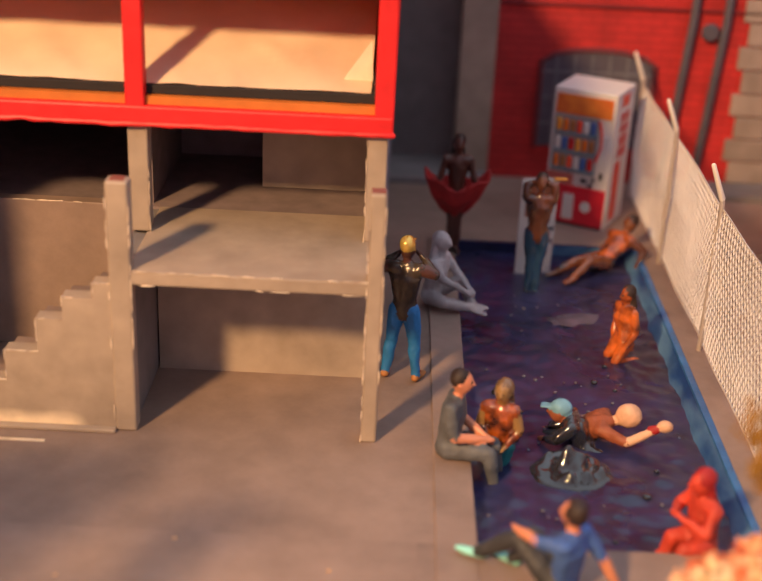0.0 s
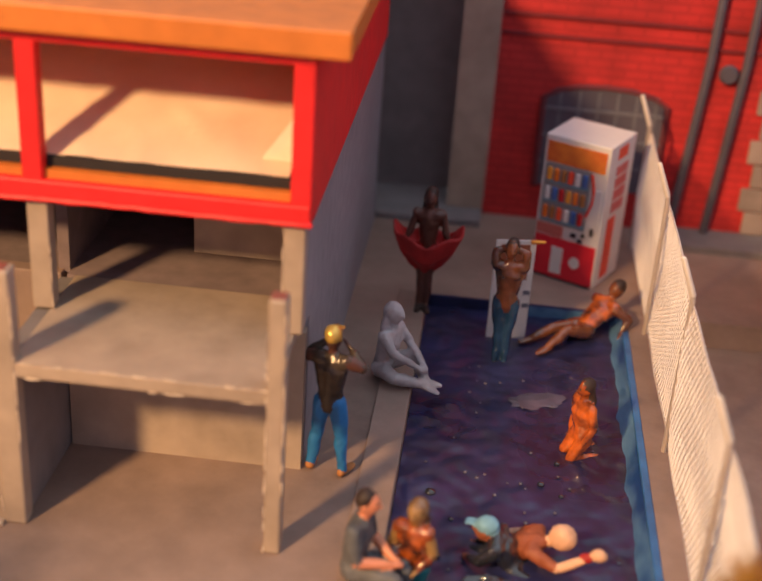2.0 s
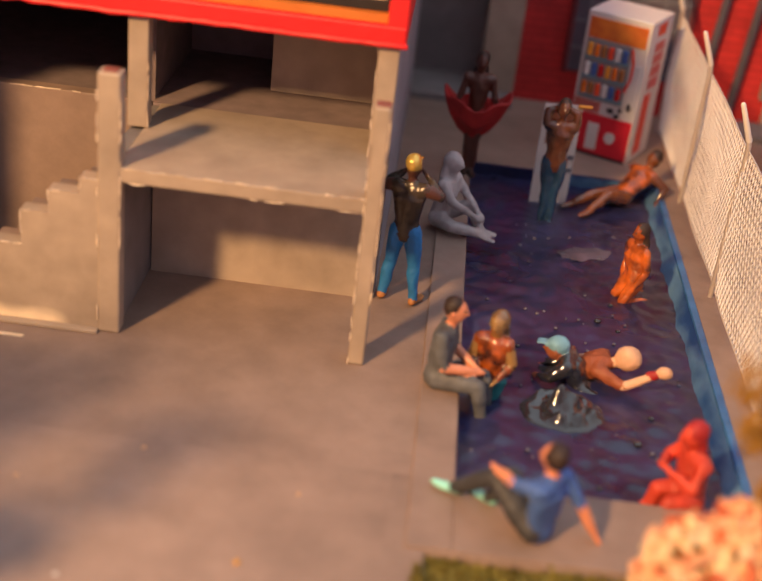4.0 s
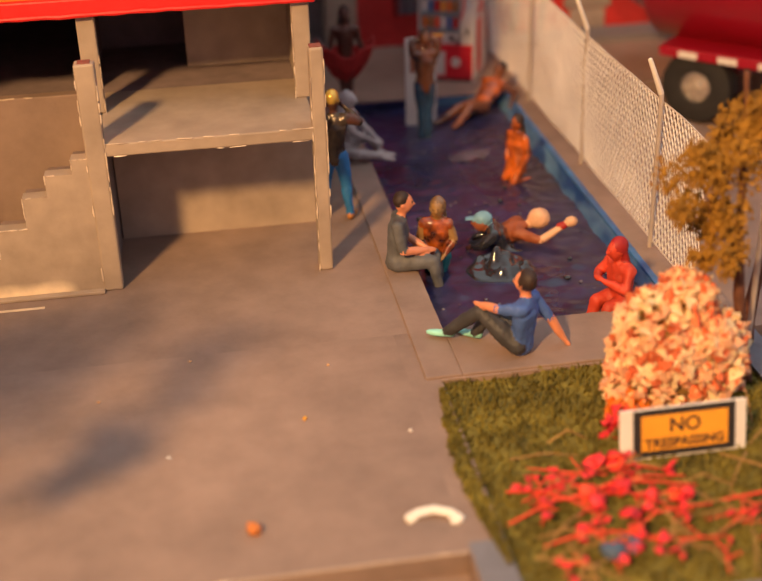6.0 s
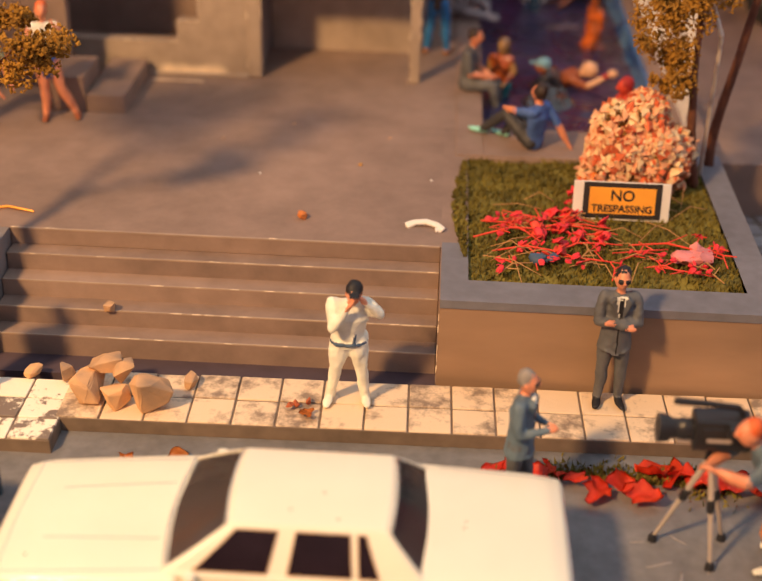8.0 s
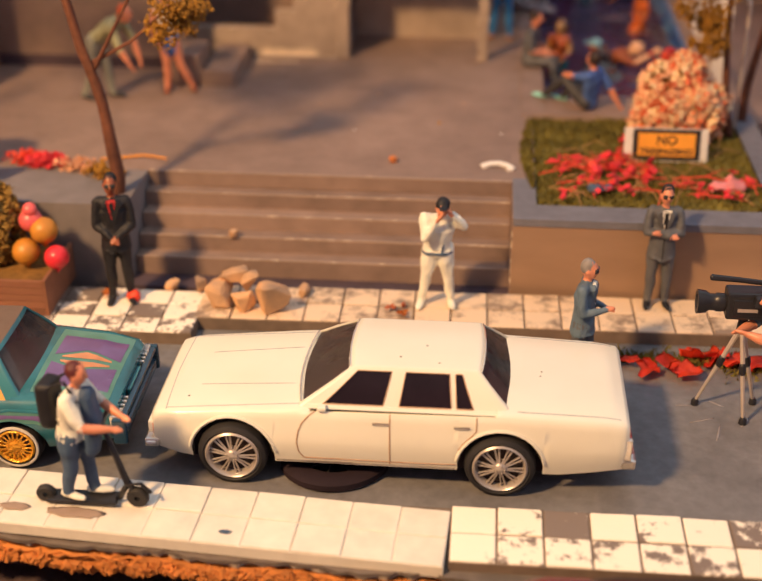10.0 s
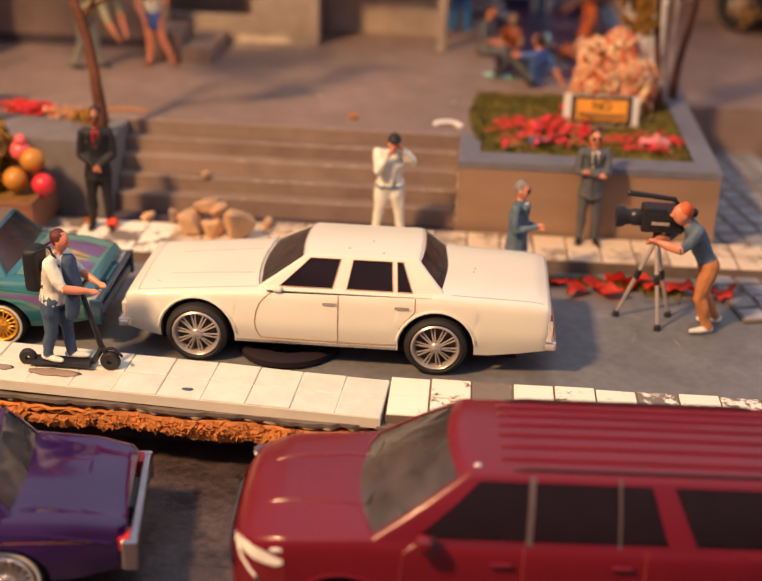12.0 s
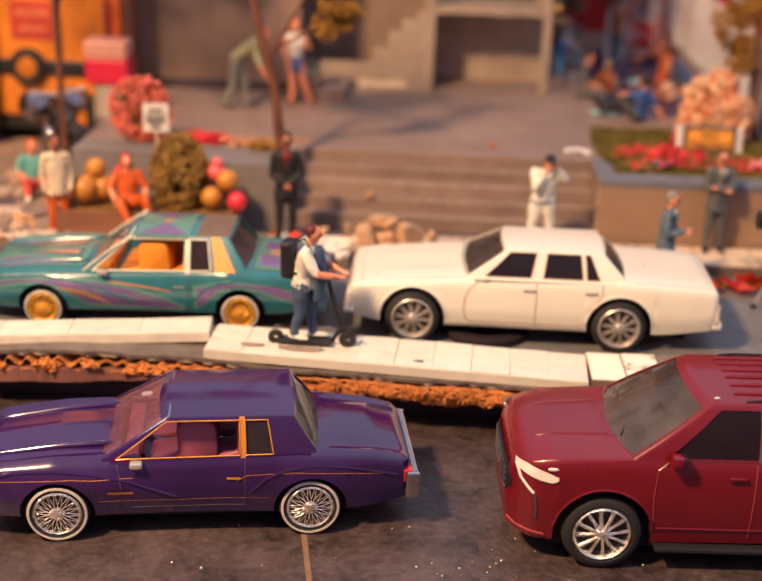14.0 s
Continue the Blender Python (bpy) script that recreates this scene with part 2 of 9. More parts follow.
def blob(bm, c, r, mi=0, sub=2, m=None, rough=0.0):
    q = bmesh.ops.create_icosphere(bm, subdivisions=sub, radius=1.0)
    for v in q["verts"]:
        k = 1 + (rough * noise.noise(v.co * 2.1 + Vector(c) * 3) if rough else 0)
        p = Vector((v.co.x * r[0] * k, v.co.y * r[1] * k, v.co.z * r[2] * k))
        v.co = Vector(c) + (m @ p if m is not None else p)
    for f in {f for v in q["verts"] for f in v.link_faces}:
        f.material_index = mi
    return bm


def lathe(bm, prof, n=24, axis="y", c=(0, 0, 0), mi=0):
    """Turns (radius, along) pairs round an axis."""
    rings = []
    for r, a in prof:
        ring = []
        for k in range(n):
            u, w = r * math.cos(6.28319 * k / n), r * math.sin(6.28319 * k / n)
            p = (u, a, w) if axis == "y" else (u, w, a) if axis == "z" else (a, u, w)
            ring.append(bm.verts.new(Vector(p) + Vector(c)))
        rings.append(ring)
    for a, b in zip(rings, rings[1:]):
        for k in range(n):
            bm.faces.new((a[k], b[k], b[(k + 1) % n], a[(k + 1) % n])).material_index = mi
    return bm


def prism(bm, outline, axis, a, b, mi=0):
    """A flat outline pushed along an axis from a to b."""
    def at(p, w):
        return (p[0], w, p[1]) if axis == "y" else (p[0], p[1], w) if axis == "z" else (w, p[0], p[1])
    lo, hi = [bm.verts.new(at(p, a)) for p in outline], [bm.verts.new(at(p, b)) for p in outline]
    fs = [bm.faces.new(lo), bm.faces.new(hi[::-1])]
    n = len(outline)
    fs += [bm.faces.new((lo[i], hi[i], hi[(i + 1) % n], lo[(i + 1) % n])) for i in range(n)]
    for f in fs:
        f.material_index = mi
    bmesh.ops.recalc_face_normals(bm, faces=fs)
    return bm


def B():
    return bmesh.new()


def interp(x, pts):
    return float(np.interp(x, [p[0] for p in pts], [p[1] for p in pts]))


def sheet(bm, x0, x1, y0, y1, nx, ny, height, mi=0):
    """A gridded sheet with a height function."""
    g = [[bm.verts.new((x0 + (x1 - x0) * i / nx, y0 + (y1 - y0) * j / ny, height(x0 + (x1 - x0) * i / nx, y0 + (y1 - y0) * j / ny))) for i in range(nx + 1)] for j in range(ny + 1)]
    for j in range(ny):
        for i in range(nx):
            bm.faces.new((g[j][i], g[j][i + 1], g[j + 1][i + 1], g[j + 1][i])).material_index = mi
    return bm


rnd = random.Random(7)

# ---- the ground and the large structure ----
P = 2.04          # plaza
LOW = -1.18       # front road
structure("ground", sheet(B(), -150, 150, -150, 2.2, 30, 30, lambda x, y: LOW), asphalt, "dark grainy asphalt sheet of the front road", "road")
structure("backing_board", sheet(B(), -150, 150, 2.2, 200, 10, 10, lambda x, y: LOW - 0.02), dark_void, "dark base board under the raised model", "base board")
bm = B()
box(bm, -60, 60, 1.3, 9.2, -0.32, 0.0)
structure("road", bm, road_mat, "smooth grey road sheet of the raised street", "road")

# plaza slab with its steps and planter hollow
plaza = thing("plaza", "grey painted board terrace with brush marks", "plaza", kind="structure")
for row in ((-12.9, 1.85, 11.42, 17.4, LOW, P), (-12.9, 2.75, 17.4, 60, LOW, P), (1.85, 2.38, 9.42, 17.4, LOW, P), (2.38, 8.02, 9.42, 10.12, LOW, P), (7.5, 8.02, 10.12, 17.4, LOW, P),
            (2.38, 7.5, 15.75, 17.4, LOW, P), (7.02, 8.02, 17.4, 29.7, LOW, P), (2.75, 60, 29.7, 60, LOW, P), (8.02, 60, 17.4, 29.7, LOW, P - 0.6)):
    part("slab", boxes(row), concrete, plaza)
rubble = mat("rubble_paving", (0.36, 0.25, 0.18), 0.85, size=0.35, col2=(0.12, 0.085, 0.075), spread=0.5, bump=0.5)
structure("side_ground", sheet(B(), -60, -12.9, 9.0, 60, 80, 80, lambda x, y: 0.26 + 0.05 * noise.noise(Vector((x * 2, y * 2, 0)))), rubble, "tan and grey rubble paving beside the terrace", "ground")
structure("planter_wall", boxes((1.87, 8.04, 9.38, 9.418, 0.12, P - 0.16)), mat("brown_board", (0.30, 0.19, 0.12), 0.7, var=0.2, size=0.5, grain=(0.3, 1, 1)), "brown wooden planter front wall", "planter wall")
structure("planter_cap", boxes((1.87, 8.06, 9.36, 10.14, P - 0.155, P + 0.012), (1.87, 2.37, 10.14, 11.6, P - 0.1, P + 0.01), (7.5, 8.06, 10.14, 16.4, P - 0.155, P + 0.012)), slate, "slate grey planter border", "planter border")
nosing_mat = mat("worn_edge", (0.42, 0.32, 0.24), 0.6, size=0.8, col2=(0.27, 0.20, 0.165), spread=0.6)
stairs = thing("stairs", "wide grey painted board steps with pale worn edges", "stairs", kind="structure")
for i in range(5):
    z1 = P - 0.35 * i
    y0 = 11.42 - 0.42 * i
    if i:
        part("step", boxes((-6.62, 1.845, y0, y0 + 0.44, LOW + 1.3, z1), bevel=0.02), concrete, stairs)
    else:
        part("step", boxes((-6.62, 1.845, 11.40, 11.46, P - 0.35, P + 0.004), bevel=0.015), concrete, stairs)
    part("nosing", boxes((-6.6, 1.83, y0 - 0.025 * (i == 0) - 0.004, y0 + 0.022, z1 - 0.02, z1 + 0.008)), nosing_mat, stairs, "worn pale step edge")
structure("stair_wall", boxes((-9.4, -6.64, 9.4, 11.4, LOW, P), (-12.9, -9.4, 10.2, 11.4, LOW, P)), concrete_dark, "wall beside the steps, shade painted as darker grey", "wall")

# pool basin
pool = thing("pool", "sunken pool with blue painted sides and dark resin water", "pool", kind="structure")
part("pool_floor", boxes((2.75, 7.02, 17.4, 29.7, LOW, 0.9)), blue_paint, pool)


def ripple(x, y):
    v = Vector((x, y, 0))
    return 1.80 + 0.035 * noise.noise(v * 1.6) + 0.028 * noise.noise(v * 3.7)


part("water", sheet(B(), 2.76, 7.01, 17.41, 29.69, 70, 190, ripple), water_mat, pool, "dark indigo glossy resin water with ripples", "all")
bm = B()
rows = []
for i in range(91):
    y = 17.42 + 12.24 * i / 90
    d = 0.09 * noise.noise(Vector((y * 1.3, 0, 0)))
    rows.append([bm.verts.new((6.76 + d + 0.24 * f - d * f, y, 1.78 + 0.24 * f ** 0.8 + 0.015 * noise.noise(Vector((y * 3, f * 4, 0))))) for f in (0, 0.25, 0.5, 0.75, 1)])
for r0, r1 in zip(rows, rows[1:]):
    for k in range(4):
        bm.faces.new((r0[k], r0[k + 1], r1[k + 1], r1[k]))
part("sloping_side", bm, blue_pale, pool, "pale blue brushed sloping side", True)
part("end_wall", boxes((2.76, 7.0, 29.6, 29.68, 1.0, P + 0.02)), mat("navy_pool_paint", (0.012, 0.022, 0.085), 0.4, var=0.5, size=0.4), pool)
# light on the end wall, painted as a paler patch
part("paint_patch", boxes((5.0, 6.55, 29.585, 29.597, 1.75, P + 0.0)), blue_pale, pool, "pale blue patch painted as the lit part of the end wall")
part("rim", boxes((6.98, 7.12, 17.4, 29.7, P - 0.1, P + 0.02), bevel=0.02), blue_paint, pool)
part("coping", boxes((2.12, 2.74, 15.8, 29.7, P - 0.2, P + 0.05), (2.74, 7.0, 15.8, 17.4, P - 0.2, P + 0.05), bevel=0.02), concrete, pool)

# house
house = thing("house", "grey porch house with a red framed upper storey", "house")
part("landing", boxes((-2.95, 1.0, 20.2, 23.22, 4.72, 4.96), bevel=0.03), concrete_pale, house)
for x0, x1 in ((-3.22, -2.86), (0.9, 1.16)):
    part("post", boxes((x0, x1, 20.18, 20.5, P, 6.46), bevel=0.04), concrete_pale, house)
for x0, x1 in ((-3.22, -2.88), (0.78, 1.12)):
    part("pillar", boxes((x0, x1, 21.95, 22.25, 4.96, 6.9), bevel=0.03), concrete_pale, house)
part("back_wall", boxes((-2.9, 1.1, 22.5, 22.7, P, 4.72)), concrete_pale, house)
# niche side wall: its shade is painted in by the darker board
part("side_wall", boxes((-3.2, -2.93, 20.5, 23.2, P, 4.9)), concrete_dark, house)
st = [(-3.2, P), (-3.2, 4.72), (-3.5, 4.72), (-3.5, 4.45), (-4.0, 4.45), (-4.0, 4.05), (-4.45, 4.05), (-4.45, 3.45), (-5.0, 3.45), (-5.0, 2.9), (-8.0, 2.9), (-8.0, P)]
stair_board = mat("pale_stair_board", (0.38, 0.30, 0.235), 0.55, var=0.3, size=0.6, bump=0.35)
worn = mat("worn_pale_paint", (0.72, 0.58, 0.42), 0.55, var=0.3, size=0.3, bump=0.3)
sb = stair_board.node_tree
sb_pos, sb_xyz, sb_noise, sb_mix = sb.nodes.new("ShaderNodeTexCoord"), sb.nodes.new("ShaderNodeSeparateXYZ"), sb.nodes.new("ShaderNodeTexNoise"), sb.nodes.new("ShaderNodeMix")
sb_noise.inputs["Scale"].default_value, sb_noise.inputs["Detail"].default_value = 160, 7
sb.links.new(sb_pos.outputs["Object"], sb_xyz.inputs[0])
sb.links.new(sb_pos.outputs["Object"], sb_noise.inputs["Vector"])
sb_edge = sb_noise.outputs[0]
for axis, lo, hi in (("X", -5.75, -5.1), ("X", -3.5, -4.1), ("Z", P + 0.42, P + 0.10)):
    ramp = sb.nodes.new("ShaderNodeMapRange")
    ramp.interpolation_type = "SMOOTHSTEP"
    ramp.inputs["From Min"].default_value, ramp.inputs["From Max"].default_value = lo * K, hi * K
    sb.links.new(sb_xyz.outputs[axis], ramp.inputs["Value"])
    times = sb.nodes.new("ShaderNodeMath")
    times.operation = "MULTIPLY"
    sb.links.new(sb_edge, times.inputs[0])
    sb.links.new(ramp.outputs[0], times.inputs[1])
    sb_edge = times.outputs[0]
sb_gain = sb.nodes.new("ShaderNodeMapRange")
sb_gain.inputs["From Min"].default_value, sb_gain.inputs["From Max"].default_value = 0.08, 0.5
sb.links.new(sb_edge, sb_gain.inputs["Value"])
sb_mix.data_type = "RGBA"
sb_mix.inputs[7].default_value = (0.86, 0.70, 0.50, 1)
sb_base = sb.nodes["Principled BSDF"].inputs["Base Color"]
sb.links.new(sb_base.links[0].from_socket, sb_mix.inputs[6])
sb.links.new(sb_gain.outputs[0], sb_mix.inputs[0])
sb.links.new(sb_mix.outputs[2], sb_base)
part("stair_side", prism(B(), st, "y", 20.2, 20.5), stair_board, house)
part("stair_flight", prism(B(), [(x, z - 0.12 if z > P else z) for x, z in st], "y", 20.5, 20.95), concrete, house)
part("front_wall", boxes((-16, -3.2, 23.22, 23.5, P, 4.96), bevel=0.02), concrete, house)
# porch interior: shade put into a darker board colour
shade_board = mat("porch_shade_board", (0.20, 0.15, 0.15), 0.8, var=0.25)
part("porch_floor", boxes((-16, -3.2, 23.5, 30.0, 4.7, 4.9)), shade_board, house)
# end wall and floor added so that the opening isn't plain black
part("passage_wall", boxes((-3.1, -1.25, 26.4, 26.6, 4.0, 6.89)), shade_board, house, "added wall at the end of the dark passage")
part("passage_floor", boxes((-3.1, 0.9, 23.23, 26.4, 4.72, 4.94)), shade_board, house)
part("inner_wall", boxes((-1.25, 0.90, 24.6, 24.8, 4.0, 6.89)), concrete_pale, house)
part("inner_side_wall", boxes((0.90, 0.995, 22.26, 24.8, 4.965, 6.89)), concrete_pale, house)
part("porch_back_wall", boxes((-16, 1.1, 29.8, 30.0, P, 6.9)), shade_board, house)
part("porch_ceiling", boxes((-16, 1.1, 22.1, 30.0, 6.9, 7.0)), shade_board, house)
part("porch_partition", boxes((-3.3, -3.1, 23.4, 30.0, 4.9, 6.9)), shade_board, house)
part("foot_plinth", boxes((-5.75, -3.2, 20.06, 20.2, P, P + 0.07), bevel=0.02), concrete_pale, house, "low ledge at the stair foot")
part("paint_streak", boxes((-5.6, -4.3, 19.70, 19.78, P, P + 0.010), bevel=0.003), worn, house, "pale paint streak on the terrace")
for x in (-3.04, 1.03):
    part("post_cap", boxes((x - 0.11, x + 0.11, 20.23, 20.45, 6.455, 6.475)), mat("brown_red_cap", (0.25, 0.08, 0.06), 0.7) if x < 0 else bpy.data.materials["brown_red_cap"], house, "red brown post top")
part("wing_wall", boxes((-13.0, -7.4, 18.9, 19.2, P, 9.5)), concrete, house, "grey side wing wall")
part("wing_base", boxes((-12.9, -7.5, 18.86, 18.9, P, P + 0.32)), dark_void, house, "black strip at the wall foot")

part("right_wall", boxes((1.0, 1.12, 22.26, 22.71, 4.965, 6.89), (1.0, 1.12, 22.71, 33.5, P, 6.89)), mat("blue_grey_board", (0.24, 0.24, 0.27), 0.7), house)
part("lower_band", boxes((-16, 1.2, 21.85, 22.1, 6.86, 7.2), bevel=0.04), red_paint, house)
part("ledge", boxes((-16, 0.9, 21.98, 22.3, 7.2, 7.34)), orange_paint, house)
part("upper_floor", boxes((-16, 1.0, 22.15, 33.0, 7.2, 7.46)), wood_white, house)
part("floor_edge", boxes((-16, 0.88, 22.1, 22.22, 7.34, 7.5), (0.84, 0.9, 22.1, 33.0, 7.46, 7.7), (-3.0, 0.9, 32.9, 32.98, 7.46, 7.66), bevel=0.02), black_edge, house)
for x0, x1 in ((0.88, 1.2), (-3.22, -2.9), (-7.4, -7.08)):
    part("red_post", boxes((x0, x1, 21.87, 22.13, 7.1, 9.5), bevel=0.03), red_paint, house)
part("upper_band", boxes((-16, 1.2, 21.86, 22.12, 9.34, 9.52), bevel=0.02), red_paint, house)
part("red_side", boxes((1.06, 1.2, 22.13, 33.0, 6.86, 9.5)), red_paint, house)
part("rear_wall", boxes((-16, 1.0, 33.0, 33.2, 7.4, 9.5)), wood_white, house)
part("roof", boxes((-16.5, 1.72, 21.6, 33.5, 9.53, 9.95), bevel=0.04), orange_paint, house)
bm = sheet(B(), -16, 0.80, 22.2, 27.6, 120, 40, lambda x, y: 7.50 + 0.36 * (y - 22.2) + 0.05 * noise.noise(Vector((x * 1.1 + y * 0.9, y * 0.5 - x * 0.3, 0))) + 0.025 * noise.noise(Vector((x * 3.0 + y * 2.5, y - x, 4))))
part("paper_sheet", bm, mat("creased_cream_paper", (0.84, 0.70, 0.52), 0.6, size=1.2, col2=(0.66, 0.48, 0.33), spread=0.7, bump=0.15), house, "creased cream paper sheet leaning inside", "all")
part("paper_corner", prism(B(), [(0.30, 7.60), (0.82, 7.55), (0.78, 8.3)], "y", 22.55, 22.58), mat("cream_paper_fold", (0.86, 0.74, 0.56), 0.6), house, "folded cream paper corner")

# far buildings
bm = B()
box(bm, -60, 3.0, 35.6, 36, P, 16)
structure("far_wall", bm, concrete_dark, "building wall with its shade painted as dark grey", "wall")
structure("far_pilaster", boxes((2.85, 3.75, 34.4, 35.6, P, 16)), concrete_pale, "pale grey pilaster at the building corner", "wall")
structure("far_kerb", boxes((-5, 3.75, 33.6, 35.6, P, P + 0.18), bevel=0.03), concrete_dark, "dark grey kerb step", "kerb")
brick_house = thing("brick_building", "red printed brick building with an arched window", "building")
part("wall", boxes((3.76, 40, 34.6, 36, P, 16)), brick_red, brick_house)

chip_mat = mat("chipped_pale_edge", (0.74, 0.62, 0.48), 0.6, size=0.3, col2=(0.36, 0.27, 0.21), spread=0.3)


def chips(parent, a, b, r, seed, keep=0.62):
    """Irregular pale worn spots along an edge."""
    q = random.Random(seed)
    a, b = Vector(a), Vector(b)
    n = max(3, int((b - a).length / 0.22))
    bm = B()
    for k in range(n):
        if q.random() > keep:
            continue
        p0, p1 = a.lerp(b, k / n), a.lerp(b, (k + q.uniform(0.5, 1.25)) / n)
        off = Vector((q.uniform(-1, 1), q.uniform(-1, 1), q.uniform(-1, 1))) * r * 0.4
        tube(bm, [p0 + off, p0.lerp(p1, 0.4), p1 - off], [r * q.uniform(0.4, 1.0), r * q.uniform(0.7, 1.3), r * q.uniform(0.3, 0.9)], 5)
    if bm.verts:
        part("chipped_edge", bm, chip_mat, parent, "pale chipped paint along the edge", True, "stuff")


corners = [(x, z) for x, z in st if z > P]
for k, (p0, p1) in enumerate(zip(corners, corners[1:])):
    chips(house, (p0[0], 20.2, p0[1]), (p1[0], 20.2, p1[1]), 0.016, 200 + k, 0.6)
for k, (x, y, z0, z1) in enumerate(((-3.22, 20.18, P, 6.46), (-2.86, 20.18, P, 6.46), (0.9, 20.18, P, 6.46), (1.16, 20.18, P, 6.46), (-2.88, 21.95, 4.96, 6.9), (0.78, 21.95, 4.96, 6.9))):
    chips(house, (x, y, z0), (x, y, z1), 0.014, 230 + k, 0.45)
chips(house, (-2.95, 20.2, 4.96), (1.0, 20.2, 4.96), 0.018, 250, 0.7)
chips(house, (-2.95, 20.2, 4.72), (1.0, 20.2, 4.72), 0.014, 251, 0.4)
chips(house, (-16, 23.22, 4.96), (-3.2, 23.22, 4.96), 0.015, 252, 0.5)
for i in range(5):
    chips(stairs, (-6.6, 11.42 - 0.42 * i, P - 0.35 * i + 0.004), (1.83, 11.42 - 0.42 * i, P - 0.35 * i + 0.004), 0.012, 260 + i, 0.22)
chips(plaza, (1.86, 9.4, P - 0.1), (1.86, 9.4, 0.4), 0.016, 270, 0.5)
# wavy painted lip under the red band
bm = tube(B(), [(-16 + 17.2 * k / 70, 21.85 + 0.02 * noise.noise(Vector((k * 0.7, 0, 0))), 6.90 + 0.045 * noise.noise(Vector((k * 0.5, 3, 0)))) for k in range(71)], [0.05 + 0.02 * noise.noise(Vector((k * 0.9, 7, 0))) for k in range(71)], 8)
part("painted_lip", bm, red_paint, house, "uneven red painted lip", True)

# near-black filler that stands in for the shade in this gap
structure("step_gap_board", boxes((-6.64, 1.86, 9.13, 9.76, LOW, 0.20)), dark_void, "dark filler painted as the shade in the gap below the steps", "board")

# ---- cars ----
paint_white = mat("cream_white_car_paint", (0.80, 0.775, 0.66), 0.32, var=0.05, size=1.2, bump=0.02, coat=0.4)
paint_teal = mat("teal_flake_paint", (0.026, 0.155, 0.195), 0.25, var=0.3, size=0.5, bump=0.03, coat=0.6)
paint_green = mat("pale_green_trim_paint", (0.095, 0.25, 0.21), 0.3, var=0.2, bump=0.02, coat=0.5)
paint_violet = mat("violet_panel_paint", (0.16, 0.10, 0.26), 0.3, var=0.2, bump=0.02, coat=0.5)
paint_peach = mat("peach_panel_paint", (0.55, 0.25, 0.12), 0.35, var=0.3, bump=0.02, coat=0.4)
paint_purple = mat("deep_purple_car_paint", (0.032, 0.008, 0.080), 0.14, var=0.25, size=0.8, bump=0.02, coat=0.5)
paint_red = mat("metallic_red_car_paint", (0.150, 0.005, 0.012), 0.26, var=0.15, size=0.8, bump=0.02, coat=0.2)
glass_dark = mat("black_tinted_glass", (0.030, 0.017, 0.024), 0.10, var=0.2, bump=0)
glass_clear = mat("clear_plastic_glass", (0.45, 0.36, 0.34), 0.05, var=0.1, bump=0, alpha=0.28)
glass_pink = mat("pinkish_windscreen", (0.30, 0.12, 0.16), 0.06, var=0.35, size=0.8, bump=0, alpha=0.42)
seat_pink = mat("pink_seat_plastic", (0.34, 0.085, 0.16), 0.5, var=0.15)
seat_orange = mat("orange_seat_plastic", (0.85, 0.30, 0.02), 0.4, var=0.15)
tail_red = glossy("red_lamp_plastic", (0.55, 0.02, 0.02), 0.2)
lamp_amber = glossy("amber_lamp_plastic", (0.80, 0.20, 0.03), 0.2)
lamp_clear = glossy("clear_lamp_plastic", (0.80, 0.78, 0.70), 0.12)
whitewall = mat("whitewall", (0.60, 0.56, 0.50), 0.5, var=0.06)
seam_mat = mat("panel_gap", (0.46, 0.29, 0.18), 0.6, bump=0)
seam_grey = mat("grey_panel_gap", (0.36, 0.37, 0.40), 0.5, bump=0)
speck_mat = mat("dirt_speck", (0.10, 0.07, 0.05), 0.8)
under_mat = mat("black_chassis", (0.026, 0.018, 0.024), 0.7)
under_mat.node_tree.nodes["Principled BSDF"].inputs["Specular IOR Level"].default_value = 0.1
rim_dark = mat("dark_rim_back", (0.06, 0.045, 0.045), 0.5, metal=0.5, bump=0)
wheel_chrome = mat("bright_wheel_chrome", (0.90, 0.83, 0.72), 0.16, metal=0.9, var=0.05, size=0.10, bump=0.9)
wheel_gold = mat("gold_wheel_plating", (1.0, 0.46, 0.05), 0.22, metal=0.45, var=0.2, size=0.10, bump=0.9)
wheel_silver = mat("silver_wheel_paint", (0.50, 0.45, 0.41), 0.35, metal=0.45, var=0.08, bump=0)
glass_grey = mat("grey_tinted_glass", (0.12, 0.10, 0.10), 0.1, var=0.25, size=1.5, bump=0, coat=0.3, alpha=0.9)
# pale streaks in the glass colour imitate reflections
glass_reflection = mat("grey_glass_with_painted_reflections", (0.24, 0.20, 0.19), 0.07, size=0.8, col2=(0.035, 0.03, 0.035), grain=(1.2, 0.3, 0.5), bump=0, coat=0.3, alpha=0.85)
WHEELS = {}


